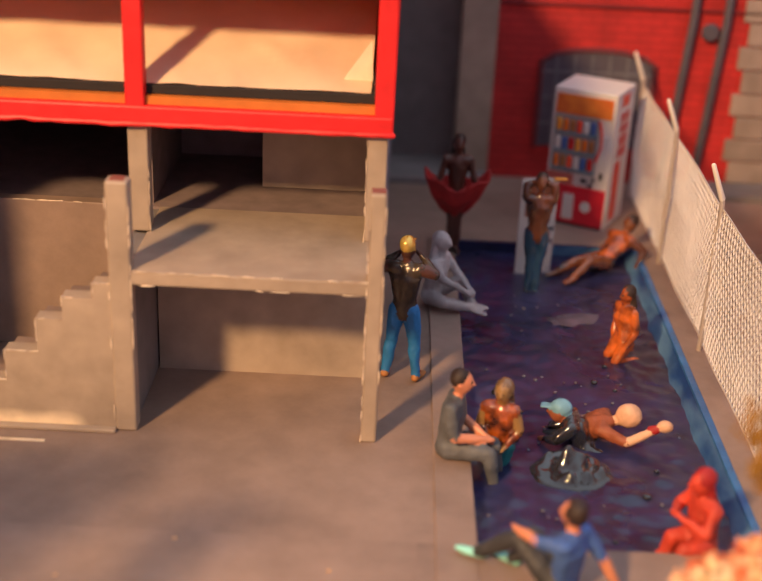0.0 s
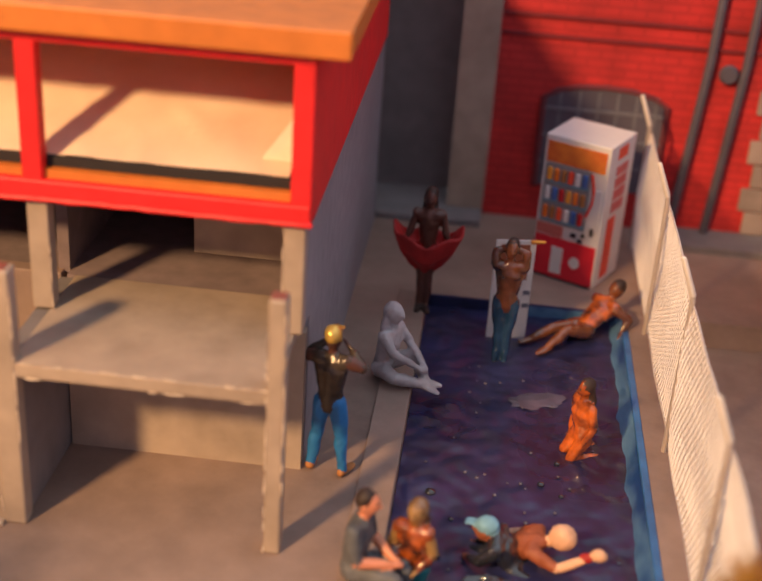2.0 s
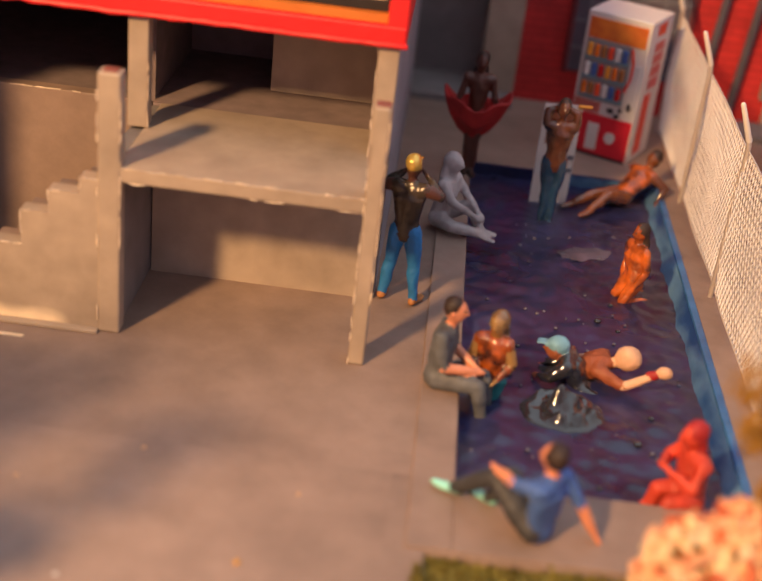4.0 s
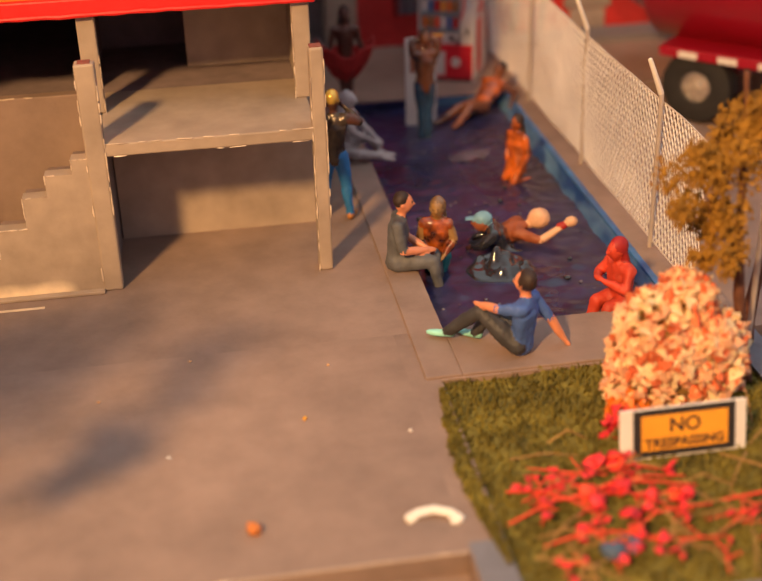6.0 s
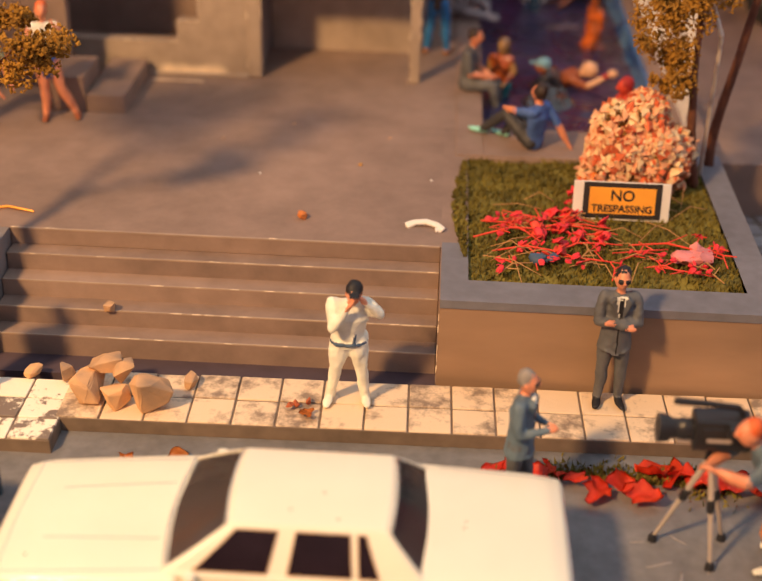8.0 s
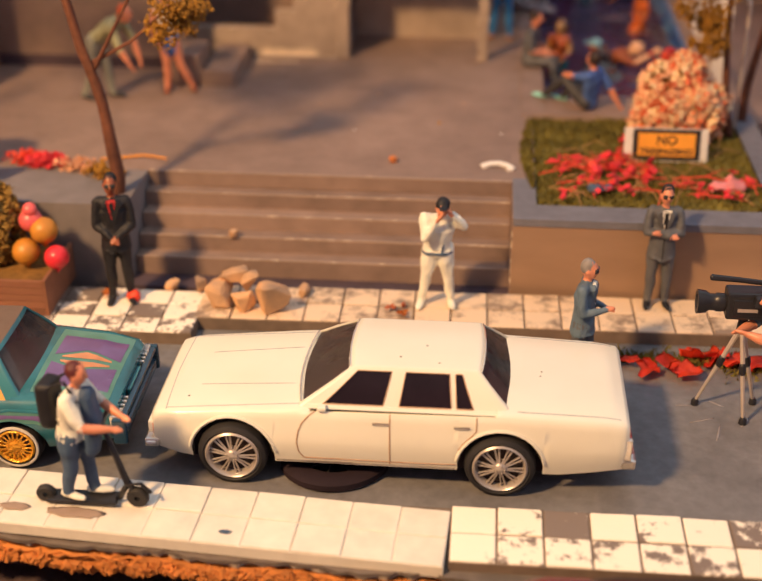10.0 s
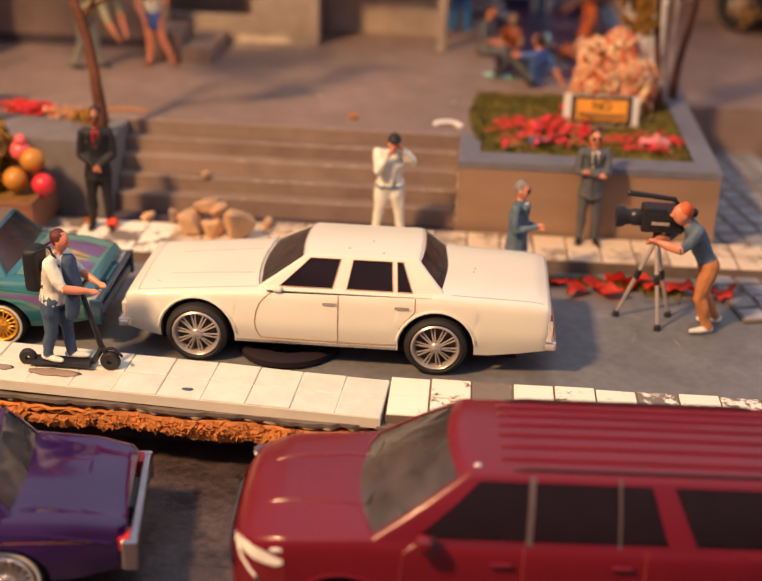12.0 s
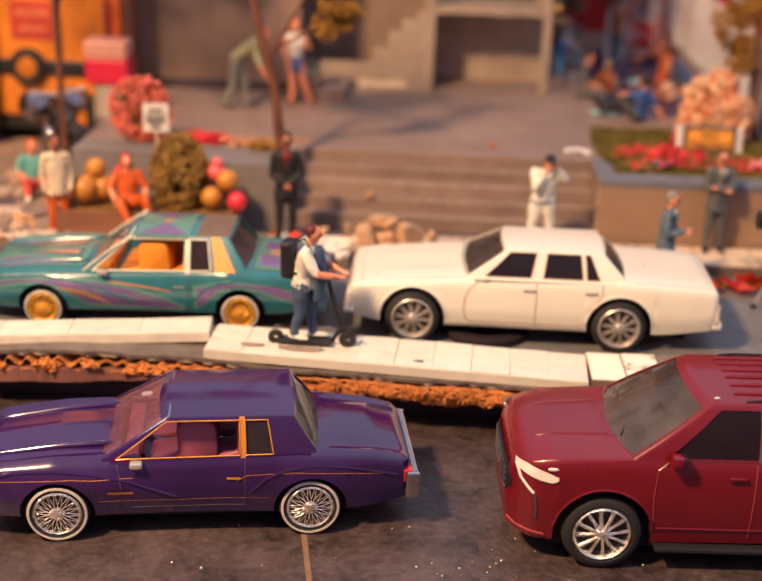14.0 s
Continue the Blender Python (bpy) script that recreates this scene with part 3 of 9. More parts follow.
def wheel(parent, at, R, w, style, rim_mat, flip):
    key = (R, w, style)
    if key not in WHEELS:
        rr = R * {"multi": 0.76, "wire": 0.74, "six": 0.72}[style]
        tb = lathe(B(), [(rr, -w * 0.42), (rr + 0.05, -w * 0.5), (R - 0.10, -w * 0.5), (R - 0.03, -w * 0.42), (R, -w * 0.25), (R, w * 0.25), (R - 0.03, w * 0.42), (R - 0.1, w * 0.5), (rr, w * 0.5), (rr, -w * 0.42)], 32)
        rb = lathe(B(), [(rr + 0.01, -w * 0.46), (rr - 0.02, -w * 0.52), (rr - 0.045, -w * 0.47), (rr - 0.06, -w * 0.30), (rr - 0.09, -w * 0.12)], 32)
        lathe(rb, [(rr - 0.05, -w * 0.20), (rr * 0.6, -w * 0.10), (0.02, -w * 0.10), (0.001, -w * 0.10)], 24, mi=1)
        n = {"multi": 20, "wire": 36, "six": 12}[style]
        for k in range(n):
            pair = {"multi": 0.12, "wire": 0.0, "six": 0.42}[style]
            a = 6.28319 * (k + (pair if k % 2 else 0) * (-1)) / n
            m = Matrix.Rotation(a, 4, "Y")
            th = {"multi": 0.021, "wire": 0.013, "six": 0.045}[style]
            lean = {"multi": 0.02 * (1 if k % 2 else -1), "wire": 0.16 * (1 if k % 2 else -1), "six": 0.05 * (-1 if k % 2 else 1)}[style]
            dish = {"multi": 0.30, "wire": 0.40, "six": 0.34}[style]
            tube(rb, [m @ Vector((0.07, -w * 0.44, 0)), m @ Vector((rr * 0.55, -w * (dish + 0.06), lean * 0.5)), m @ Vector((rr - 0.05, -w * dish, lean))], [th, th * 0.8, th], 5, caps=False)
        lathe(rb, [(0.001, -w * 0.56), (0.06, -w * 0.55), (0.11, -w * 0.48), (0.13, -w * 0.36), (0.10, -w * 0.12)], 16)
        for k in range(5):
            blob(rb, (0.085 * math.cos(k * 1.2566), -w * 0.52, 0.085 * math.sin(k * 1.2566)), (0.018, 0.018, 0.018), sub=1)
        ww = lathe(B(), [(R - 0.085, -w * 0.50), (R - 0.08, -w * 0.53), (R - 0.045, -w * 0.52), (R - 0.035, -w * 0.46)], 32) if style == "wire" else None
        WHEELS[key] = (tb, rb, ww)
        made = part("wheel", tb, rubber, parent, "black rubber tyre", True)
        rim = part("rim", rb, [rim_mat, rim_dark], made, "spoked metal rim", True)
        ring = part("whitewall_ring", ww, whitewall, made, "white tyre ring", True) if ww else None
        WHEELS[key] = (made.data, rim.data, ring.data if ring else None)
    else:
        made = new("wheel", WHEELS[key][0])
        made.parent = parent
        tagged(made, "black rubber tyre")
        for nm, me, lab in (("rim", WHEELS[key][1], "spoked metal rim"), ("whitewall_ring", WHEELS[key][2], "white tyre ring")):
            if me:
                o = new(nm, me)
                o.parent = made
                tagged(o, lab)
                if nm == "rim" and o.data.materials[0] != rim_mat:
                    o.data = o.data.copy()
                    o.data.materials[0] = rim_mat
    made.matrix_basis = pose(at[0] * K, at[1] * K, at[2] * K, 0, 0, 180 if flip else 0)
    return made


class Car:
    """A die-cast car: the front looks towards -x, z = 0 is the road."""

    def __init__(s, c, at, rz, label, paint, half, shoulder, deck, sill, wx, wz, arch, wy, ww, R, style, rim, xA, xD, zb, zr, yb, yr, crisp=2.4, ridge=0.0, flare=0.0):
        s.half, s.shoulder, s.deck, s.sill = half, shoulder, deck, sill
        s.wx, s.wz, s.arch, s.wy, s.ww, s.R, s.style, s.rim = wx, wz, arch, wy, ww, R, style, rim
        s.xA, s.xD, s.zb, s.zr, s.yb, s.yr = xA, xD, zb, zr, yb, yr
        s.paint, s.crisp, s.ridge, s.flare = paint, crisp, ridge, flare
        s.root = thing(c, label, "car", at, rz)
        s.body()

    def low(s, x):
        z = interp(x, s.sill)
        for wx in s.wx:
            d = s.arch ** 2 - (x - wx) ** 2
            if d > 0:
                z = max(z, s.wz + math.sqrt(d))
        return z

    def side_y(s, x, z):
        z0, z1 = interp(x, s.sill), interp(x, s.shoulder)
        v = min(1.0, max(0.0, (z - z0) / (z1 - z0)))
        y = interp(x, s.half) * interp(v, [(0, 0.93), (0.3, 0.985), (0.55, 1.0), (0.8, 0.985), (0.93, 0.97), (1, 0.94)])
        if s.flare:
            y += s.flare * sum(math.exp(-((x - wx) / 0.75) ** 2) for wx in s.wx) * interp(v, [(0, 0.4), (0.45, 1), (0.75, 0.8), (1, 0)])
            d = (x - s.wx[0] - 0.3) / 2.4
            if 0 < d < 1:
                y += s.flare * 1.2 * (1 - d) * min(1, d * 5) * math.exp(-((v - 0.80 + 0.55 * d) / 0.16) ** 2)
        return y

    def crest(s, x, f):
        """The raised wing edges and the shallow trough beside the bonnet."""
        fade = interp(x, [(-4, 0.2), (-3.6, 1), (-1.6, 1), (-1.45, 0), (2.2, 0), (2.4, 0.4), (3.4, 0.5), (3.8, 0.1)])
        return s.ridge * fade * (math.exp(-((f - 0.88) / 0.06) ** 2) - 0.55 * math.exp(-((f - 0.70) / 0.10) ** 2) + (0.35 * math.exp(-(f / 0.10) ** 2) if x < -1.4 else 0))

    def body(s):
        x0, x1 = s.half[0][0], s.half[-1][0]
        xs = {x0 + (x1 - x0) * i / 44 for i in range(45)} | {p[0] for p in s.half + s.shoulder + s.deck}
        for wx in s.wx:
            xs |= {wx + s.arch * math.cos(math.pi * k / 16) * 0.999 for k in range(17)} | {wx - s.arch - 0.002, wx + s.arch + 0.002}
        bm, rings = B(), []
        for x in sorted(xs):
            zs, zd = interp(x, s.shoulder), interp(x, s.deck)
            zl = min(s.low(x), zs - 0.1)
            half = [(s.side_y(x, zl + (zs - zl) * v), zl + (zs - zl) * v) for v in (0, 0.12, 0.3, 0.5, 0.7, 0.85, 0.94, 1)]
            ye = half[-1][0]
            cab = s.xA + 0.1 < x < s.xD - 0.1
            for f in (0.97, 0.93, 0.88, 0.83, 0.77, 0.70, 0.58, 0.42, 0.22, 0.10, 0.0):
                g = (1.0 if f < 0.9 else 0.2) if cab else 1 - f ** s.crisp
                half.append((ye * f, zs + (zd - zs) * g + (0.0 if cab else 0.02 + s.crest(x, f))))
            pts = [(-y, z) for y, z in half] + [(y, z) for y, z in half[-2::-1]]
            rings.append([bm.verts.new((x, y, z)) for y, z in pts])
        for a, b in zip(rings, rings[1:]):
            for k in range(len(a) - 1):
                bm.faces.new((a[k], b[k], b[k + 1], a[k + 1]))
        bm.faces.new(rings[0])
        bm.faces.new(rings[-1][::-1])
        bmesh.ops.recalc_face_normals(bm, faces=bm.faces)
        part("body", bm, s.paint, s.root, "", True)
        hw = max(p[1] for p in s.half)
        part("underbody", boxes((x0 + 0.7, x1 - 0.6, -hw + 0.42, hw - 0.42, 0.28, 0.95), (s.wx[0] + s.arch, s.wx[1] - s.arch, -hw + 0.22, hw - 0.22, 0.40, 0.8)), under_mat, s.root, "dark chassis")
        for wx in s.wx:
            for sgn in (-1, 1):
                wheel(s.root, (wx, sgn * (s.wy - s.ww * 0.5), s.R), s.R, s.ww, s.style, s.rim, sgn > 0)

    def cy(s, z):
        f = (z - s.zb) / (s.zr - s.zb)
        return s.yb + (s.yr - s.yb) * f

    def panel(s, name, poly, material, inset=0.0, thick=0.06, label="", both=True):
        for sgn in (-1, 1):
            bm = B()
            o = [bm.verts.new((x, sgn * (s.cy(z) - inset), z)) for x, z in poly]
            i = [bm.verts.new((x, sgn * (s.cy(z) - inset - thick), z)) for x, z in poly]
            n = len(poly)
            bm.faces.new(o), bm.faces.new(i[::-1])
            for k in range(n):
                bm.faces.new((o[k], i[k], i[(k + 1) % n], o[(k + 1) % n]))
            bmesh.ops.recalc_face_normals(bm, faces=bm.faces)
            part(name, bm, material, s.root, label)

    def cabin(s, cols, belt, zr, yb, yr, mats, front, rear, v0=0.05, v1=0.88, crown=0.05, bulge=(0.14, 0.12), bow=0.03, wall=0.05, soft=0.05, split=None, trim=None):
        """The glasshouse as one thin shell with its openings. cols: (x at the belt, x at the roof, what fills the stretch to the next one):
        None for paint, a number for another of mats, or (name, material, label) for a window."""
        bm = B()
        kind, patch = bm.faces.layers.int.new("kind"), bm.faces.layers.int.new("patch")
        vs = [-0.10, v0, *np.linspace(v0, v1, 4)[1:], 1.0]
        ws = [-1.0, *np.linspace(-0.94, 0.94, 9), 1.0]
        wins = {}
        fine = []
        for (b0, t0, what), (b1, t1, _) in zip(cols, cols[1:]):
            fine += [(b0 + (b1 - b0) * k / 3, t0 + (t1 - t0) * k / 3, what) for k in range(3)]
        fine.append(cols[-1])
        x0, x1 = cols[0][1], cols[-1][1]

        def side(xb, xt, v):
            z = interp(xb, belt)
            return Vector((xb + (xt - xb) * v, yb + (yr - yb) * v + bow * math.sin(math.pi * min(1, max(0, v))), z + (zr - z) * v))

        def screen(end, w, v):
            p, f, sgn = side(*cols[end][:2], v), 1 - w * w, 1 if end else -1
            return Vector((p.x + sgn * bulge[end] * f * (1 - 0.6 * max(v, 0)), p.y * w, p.z + crown * f * max(v, 0)))

        def top(xt, w):
            f, t = 1 - w * w, (xt - x0) / (x1 - x0)
            return Vector((xt - bulge[0] * 0.4 * f * (1 - t) + bulge[1] * 0.4 * f * t, yr * w, zr + crown * f + 0.08 * t * (1 - t) * f))

        s.roof_at = lambda x, y: top(x, y / yr).z

        def number(what, side_id):
            if what is None or isinstance(what, int):
                return -(what or 0)
            return wins.setdefault((what, side_id), len(wins) + 1)

        def lay(grid, what_at, pid):
            g = [[bm.verts.new(p) for p in row] for row in grid]
            for j in range(len(g) - 1):
                for i in range(len(g[0]) - 1):
                    f = bm.faces.new((g[j][i], g[j][i + 1], g[j + 1][i + 1], g[j + 1][i]))
                    f[kind], f[patch] = number(what_at(i, j), pid), pid

        for sgn in (-1, 1):
            def in_side(i, j):
                w = fine[i][2]
                return w if not isinstance(w, tuple) or 1 <= j <= len(vs) - 3 else None
            lay([[Vector((p.x, sgn * p.y, p.z)) for p in (side(xb, xt, v) for xb, xt, _ in fine)] for v in vs], in_side, 1 if sgn < 0 else 2)
        for end, glass in ((0, front), (-1, rear)):
            lay([[screen(end, w, v) for w in ws] for v in vs], lambda i, j: glass if 1 <= i <= len(ws) - 3 and 1 <= j <= len(vs) - 3 else None, 3 if end == 0 else 4)
        lay([[top(xt, w) for w in ws] for _, xt, _ in fine], lambda i, j: 1 if split is not None and fine[j][1] >= split else None, 5)
        bmesh.ops.remove_doubles(bm, verts=bm.verts[:], dist=0.0008)
        bmesh.ops.recalc_face_normals(bm, faces=bm.faces[:])
        if sum(f.normal.z for f in bm.faces if f[patch] == 5) < 0:
            bmesh.ops.reverse_faces(bm, faces=bm.faces[:])
        bmesh.ops.bevel(bm, geom=[e for e in bm.edges if len({f[patch] for f in e.link_faces}) > 1], offset=soft, segments=3, profile=0.5, affect="EDGES", clamp_overlap=True)
        bm.normal_update()
        for (what, _), num in wins.items():
            nb, seen = B(), {}
            for f in bm.faces:
                if f[kind] == num:
                    for v in f.verts:
                        if v not in seen:
                            seen[v] = nb.verts.new(v.co - v.normal * 0.025)
                    nb.faces.new([seen[v] for v in f.verts])
            bmesh.ops.solidify(nb, geom=nb.faces[:], thickness=0.015)
            if what[1] is not None:
                part(what[0], nb, what[1], s.root, what[2], True)
        if trim:
            for sgn in (-1, 1):
                for (b0, t0, what), (b1, t1, _) in zip(cols, cols[1:]):
                    if isinstance(what, tuple):
                        loop = [side(b0 + (b1 - b0) * k / 8, t0 + (t1 - t0) * k / 8, v0) for k in range(9)] + [side(b1, t1, v0 + (v1 - v0) * k / 8) for k in range(1, 9)]
                        loop += [side(b1 + (b0 - b1) * k / 8, t1 + (t0 - t1) * k / 8, v1) for k in range(1, 9)] + [side(b0, t0, v1 + (v0 - v1) * k / 8) for k in range(1, 9)]
                        part("window_trim", tube(B(), [(p.x, sgn * (p.y + 0.006), p.z) for p in loop], [trim[1]] * len(loop), 6), trim[0], s.root, "thin window trim", True)
        bmesh.ops.delete(bm, geom=[f for f in bm.faces if f[kind] > 0], context="FACES")
        for f in bm.faces:
            f.material_index = -f[kind]
        bmesh.ops.solidify(bm, geom=bm.faces[:], thickness=wall)
        return part("cabin", bm, mats, s.root, "painted cabin shell with window openings", True)

    def stripe(s, name, x0, x1, top, bot, material, label="", off=0.012, parent=None, n=30):
        """A painted or applied band that follows the body side."""
        for sgn in (-1, 1):
            bm, g = B(), []
            for i in range(n + 1):
                x = x0 + (x1 - x0) * i / n
                zt, zb = interp(x, top), max(interp(x, bot), s.low(x) + 0.015)
                zt = max(zt, zb + 0.004)
                g.append([bm.verts.new((x, sgn * (s.side_y(x, zb + (zt - zb) * k / 4) + off), zb + (zt - zb) * k / 4)) for k in range(5)])
            for a, b in zip(g, g[1:]):
                for k in range(4):
                    bm.faces.new((a[k], b[k], b[k + 1], a[k + 1]))
            bmesh.ops.recalc_face_normals(bm, faces=bm.faces)
            part(name, bm, material, parent or s.root, label, True)

    def seam(s, name, pts, r=0.012, material=None):
        fine = []
        for (xa, za), (xb, zb) in zip(pts, pts[1:]):
            n = max(1, int(math.hypot(xb - xa, zb - za) / 0.07))
            fine += [(xa + (xb - xa) * k / n, za + (zb - za) * k / n) for k in range(n)]
        pts = fine + [pts[-1]]
        for sgn in (-1, 1):
            part(name, tube(B(), [(x, sgn * (s.side_y(x, z) + 0.001), z) for x, z in pts], [r] * len(pts), 5), material or seam_mat, s.root, "")

    def seats(s, material, xs, z0=0.95, label=""):
        for x in xs:
            for y in (-0.46, 0.46):
                zt = s.zr - 0.16
                bm = prism(B(), [(x - 0.75, z0 - 0.1), (x + 0.35, z0 - 0.1), (x + 0.52, z0 + 0.35), (x + 0.48, zt - 0.12), (x + 0.36, zt), (x - 0.10, zt), (x - 0.24, zt - 0.14), (x - 0.20, z0 + 0.36), (x - 0.72, z0 + 0.28)], "y", y - 0.38, y + 0.38)
                bmesh.ops.bevel(bm, geom=bm.edges[:], offset=0.07, segments=2, profile=0.5, affect="EDGES", clamp_overlap=True)
                part("seat", bm, material, s.root, label, True)
        ring = lathe(B(), [(0.20, -0.02), (0.23, 0), (0.20, 0.02), (0.17, 0), (0.20, -0.02)], 18, "x", (xs[0] - 0.85, -0.62, s.zb + 0.02))
        part("steering_wheel", ring, material, s.root, "", True)


def curve_pts(x0, x1, z0, z1, n=8, up=0.0):
    return [(x0 + (x1 - x0) * k / n, z0 + (z1 - z0) * k / n + up * math.sin(math.pi * k / n)) for k in range(n + 1)]


# white four-door sedan
w = Car("sedan_car", (-0.22, 3.80, 0), 0.0, "cream white four-door sedan with tinted windows on the raised road", paint_white,
        half=[(-4.2, 1.20), (-4.14, 1.33), (-3.7, 1.41), (-2, 1.47), (2, 1.48), (3.6, 1.45), (4.08, 1.41), (4.16, 1.36)],
        shoulder=[(-4.2, 1.20), (-4.12, 1.31), (-3.9, 1.37), (-1.6, 1.56), (2.0, 1.63), (3.7, 1.57), (4.10, 1.52), (4.16, 1.46)],
        deck=[(-4.2, 1.22), (-4.12, 1.34), (-3.9, 1.41), (-3, 1.50), (-1.35, 1.65), (-1.3, 1.35), (1.85, 1.35), (1.9, 1.71), (3.9, 1.63), (4.10, 1.57), (4.16, 1.49)],
        sill=[(-4.2, 0.60), (-3.5, 0.46), (3, 0.46), (4.18, 0.62)], wx=(-2.72, 1.98), wz=0.62, arch=0.74, wy=1.52, ww=0.46, R=0.625, style="multi", rim=wheel_silver, crisp=5,
        xA=-1.45, xD=2.05, zb=1.62, zr=2.19, yb=1.30, yr=0.86)
w.root.scale = (0.985, 1.0, 0.97)
w.root.location.x = -0.28 * K
w_door, w_rear, w_quarter = (("side_window", glass_dark, lab) for lab in ("black tinted front door glass", "black tinted rear door glass", "small black quarter glass"))
w.cabin([(-1.50, -0.60, None), (-1.14, -0.47, w_door), (-0.08, 0.07, None), (0.20, 0.31, w_rear), (1.11, 1.05, None), (1.20, 1.15, w_quarter), (1.50, 1.25, None), (2.12, 1.55, None)],
        [(-1.5, 1.635), (2.2, 1.645)], 2.205, 1.27, 0.84, [paint_white], ("windshield", glass_grey, "grey tinted windscreen"), ("rear_window", glass_grey, "grey tinted rear window"), v0=0.05, v1=0.90, crown=0.045, soft=0.06, trim=(seam_mat, 0.011))
for end, (xb, xt) in ((-1, (-1.50, -0.60)), (1, (2.12, 1.55))):
    for v, wd in ((0.02, 1.25), (0.93, 0.85)):
        part("screen_trim", tube(B(), [(xb + (xt - xb) * v + end * 0.13 * (1 - q * q) * (1 - 0.6 * v) + end * 0.012, wd * q, 1.64 + 0.565 * v + 0.04 * (1 - q * q) * v + 0.012) for q in np.linspace(-0.96, 0.96, 13)], [0.016] * 13, 6), chrome, w.root, "thin bright screen trim", True)
w.panel("belt_moulding", [(-1.4, 1.60), (2.0, 1.61), (2.0, 1.66), (-1.4, 1.652)], paint_white, -0.02)
w.stripe("rocker_trim", -1.95, 1.2, [(-2, 0.53), (2, 0.53)], [(-2, 0.47), (2, 0.47)], chrome, "dull metal sill trim")
for pts in ([(-1.46, 0.60), (-1.54, 0.75), (-1.57, 0.95), (-1.54, 1.18), (-1.47, 1.36), (-1.36, 1.49), (-1.24, 1.58)], [(0.06, 0.54), (0.06, 1.58)], [(1.25, 0.96), (1.33, 1.10), (1.46, 1.24), (1.55, 1.36), (1.55, 1.60)], [(-1.45, 0.60), (0.3, 0.585), (1.2, 0.60)]):
    w.seam("door_gap", pts, 0.013)
for x in (-0.24, 1.16):
    w.stripe("door_handle", x, x + 0.28, [(-9, 1.45), (9, 1.45)], [(-9, 1.40), (9, 1.40)], chrome, "small metal door handle", 0.03)
for wx in w.wx:
    w.seam("arch_lip", [(wx + 0.77 * math.cos(a), 0.62 + 0.77 * math.sin(a)) for a in np.linspace(0.12, 3.02, 14)], 0.035, paint_white)
part("front_bumper", boxes((-4.32, -4.05, -1.36, 1.36, 0.62, 0.80), (-4.3, -4.1, -1.40, 1.40, 0.68, 0.76), bevel=0.04), chrome, w.root, "chrome front bumper")
part("rear_bumper", boxes((4.05, 4.32, -1.36, 1.36, 0.62, 0.82), bevel=0.05), chrome, w.root, "chrome rear bumper")
part("grille", boxes((-4.26, -4.15, -0.7, 0.7, 0.84, 1.12), bevel=0.02), chrome, w.root, "chrome grille")
for y in (-1.02, 1.02):
    part("headlight", boxes((-4.25, -4.1, y - 0.26, y + 0.26, 0.88, 1.12), bevel=0.03), lamp_clear, w.root, "clear headlight")
    part("side_marker", boxes((-4.16, -4.0, y * 1.24 - 0.05, y * 1.24 + 0.05, 0.88, 1.1), bevel=0.02), lamp_amber, w.root, "amber corner light")
    part("tail_light", boxes((4.1, 4.24, y - 0.28, y + 0.36 * (y > 0) + 0.28 * (y < 0), 0.88, 1.14), bevel=0.03), tail_red, w.root, "red tail light")
    part("corner_trim", boxes((4.08, 4.22, y * 1.30 - 0.05, y * 1.30 + 0.05, 0.82, 1.26), bevel=0.02), chrome, w.root, "chrome corner trim")
for y in (-1.38, 1.38):
    part("wing_mirror", boxes((-1.2, -1.04, y - 0.07, y + 0.07, 1.60, 1.69), bevel=0.03), paint_white, w.root)

def w_top(x, y):
    """Height of the sedan's bonnet or boot lid."""
    zs, zd = interp(x, w.shoulder), interp(x, w.deck)
    f = abs(y) / (w.side_y(x, zs))
    return zs + (zd - zs) * (1 - min(1, f) ** 5) + 0.02


for pts in ([(-3.9, -1.22), (-1.5, -1.22)], [(-3.9, 1.22), (-1.5, 1.22)], [(-3.9, -1.25), (-3.95, 0), (-3.9, 1.25)], [(2.25, -1.26), (4.0, -1.22)], [(2.25, 1.26), (4.0, 1.22)], [(-3.4, -0.55), (-1.7, -0.62)], [(-3.4, 0.55), (-1.7, 0.62)]):
    q = [(pts[k][0] + (pts[k + 1][0] - pts[k][0]) * i / 12, pts[k][1] + (pts[k + 1][1] - pts[k][1]) * i / 12) for k in range(len(pts) - 1) for i in range(13)]
    q = [p for k, p in enumerate(q) if k == 0 or p != q[k - 1]]
    part("panel_gap", tube(B(), [(x, y, w_top(x, y) - 0.002) for x, y in q], [0.010] * len(q), 5), seam_grey, w.root, "thin grey panel gap")
for k in (0, 2, 3, 7, 9, 13):
    x, y = ((0.5 + rnd.uniform(-1, 1.1), rnd.uniform(-0.8, 0.9)) if k < 6 else (rnd.uniform(2.6, 3.9), rnd.uniform(-1, 1)) if k < 11 else (rnd.uniform(-3.7, -1.7), rnd.uniform(-1.1, 1)))
    z = w.roof_at(x, y) if k < 6 else w_top(x, y)
    part("dirt_speck", blob(B(), (x, y, z), (0.024, 0.017, 0.010), sub=1), speck_mat, w.root, "small dark paint chip")

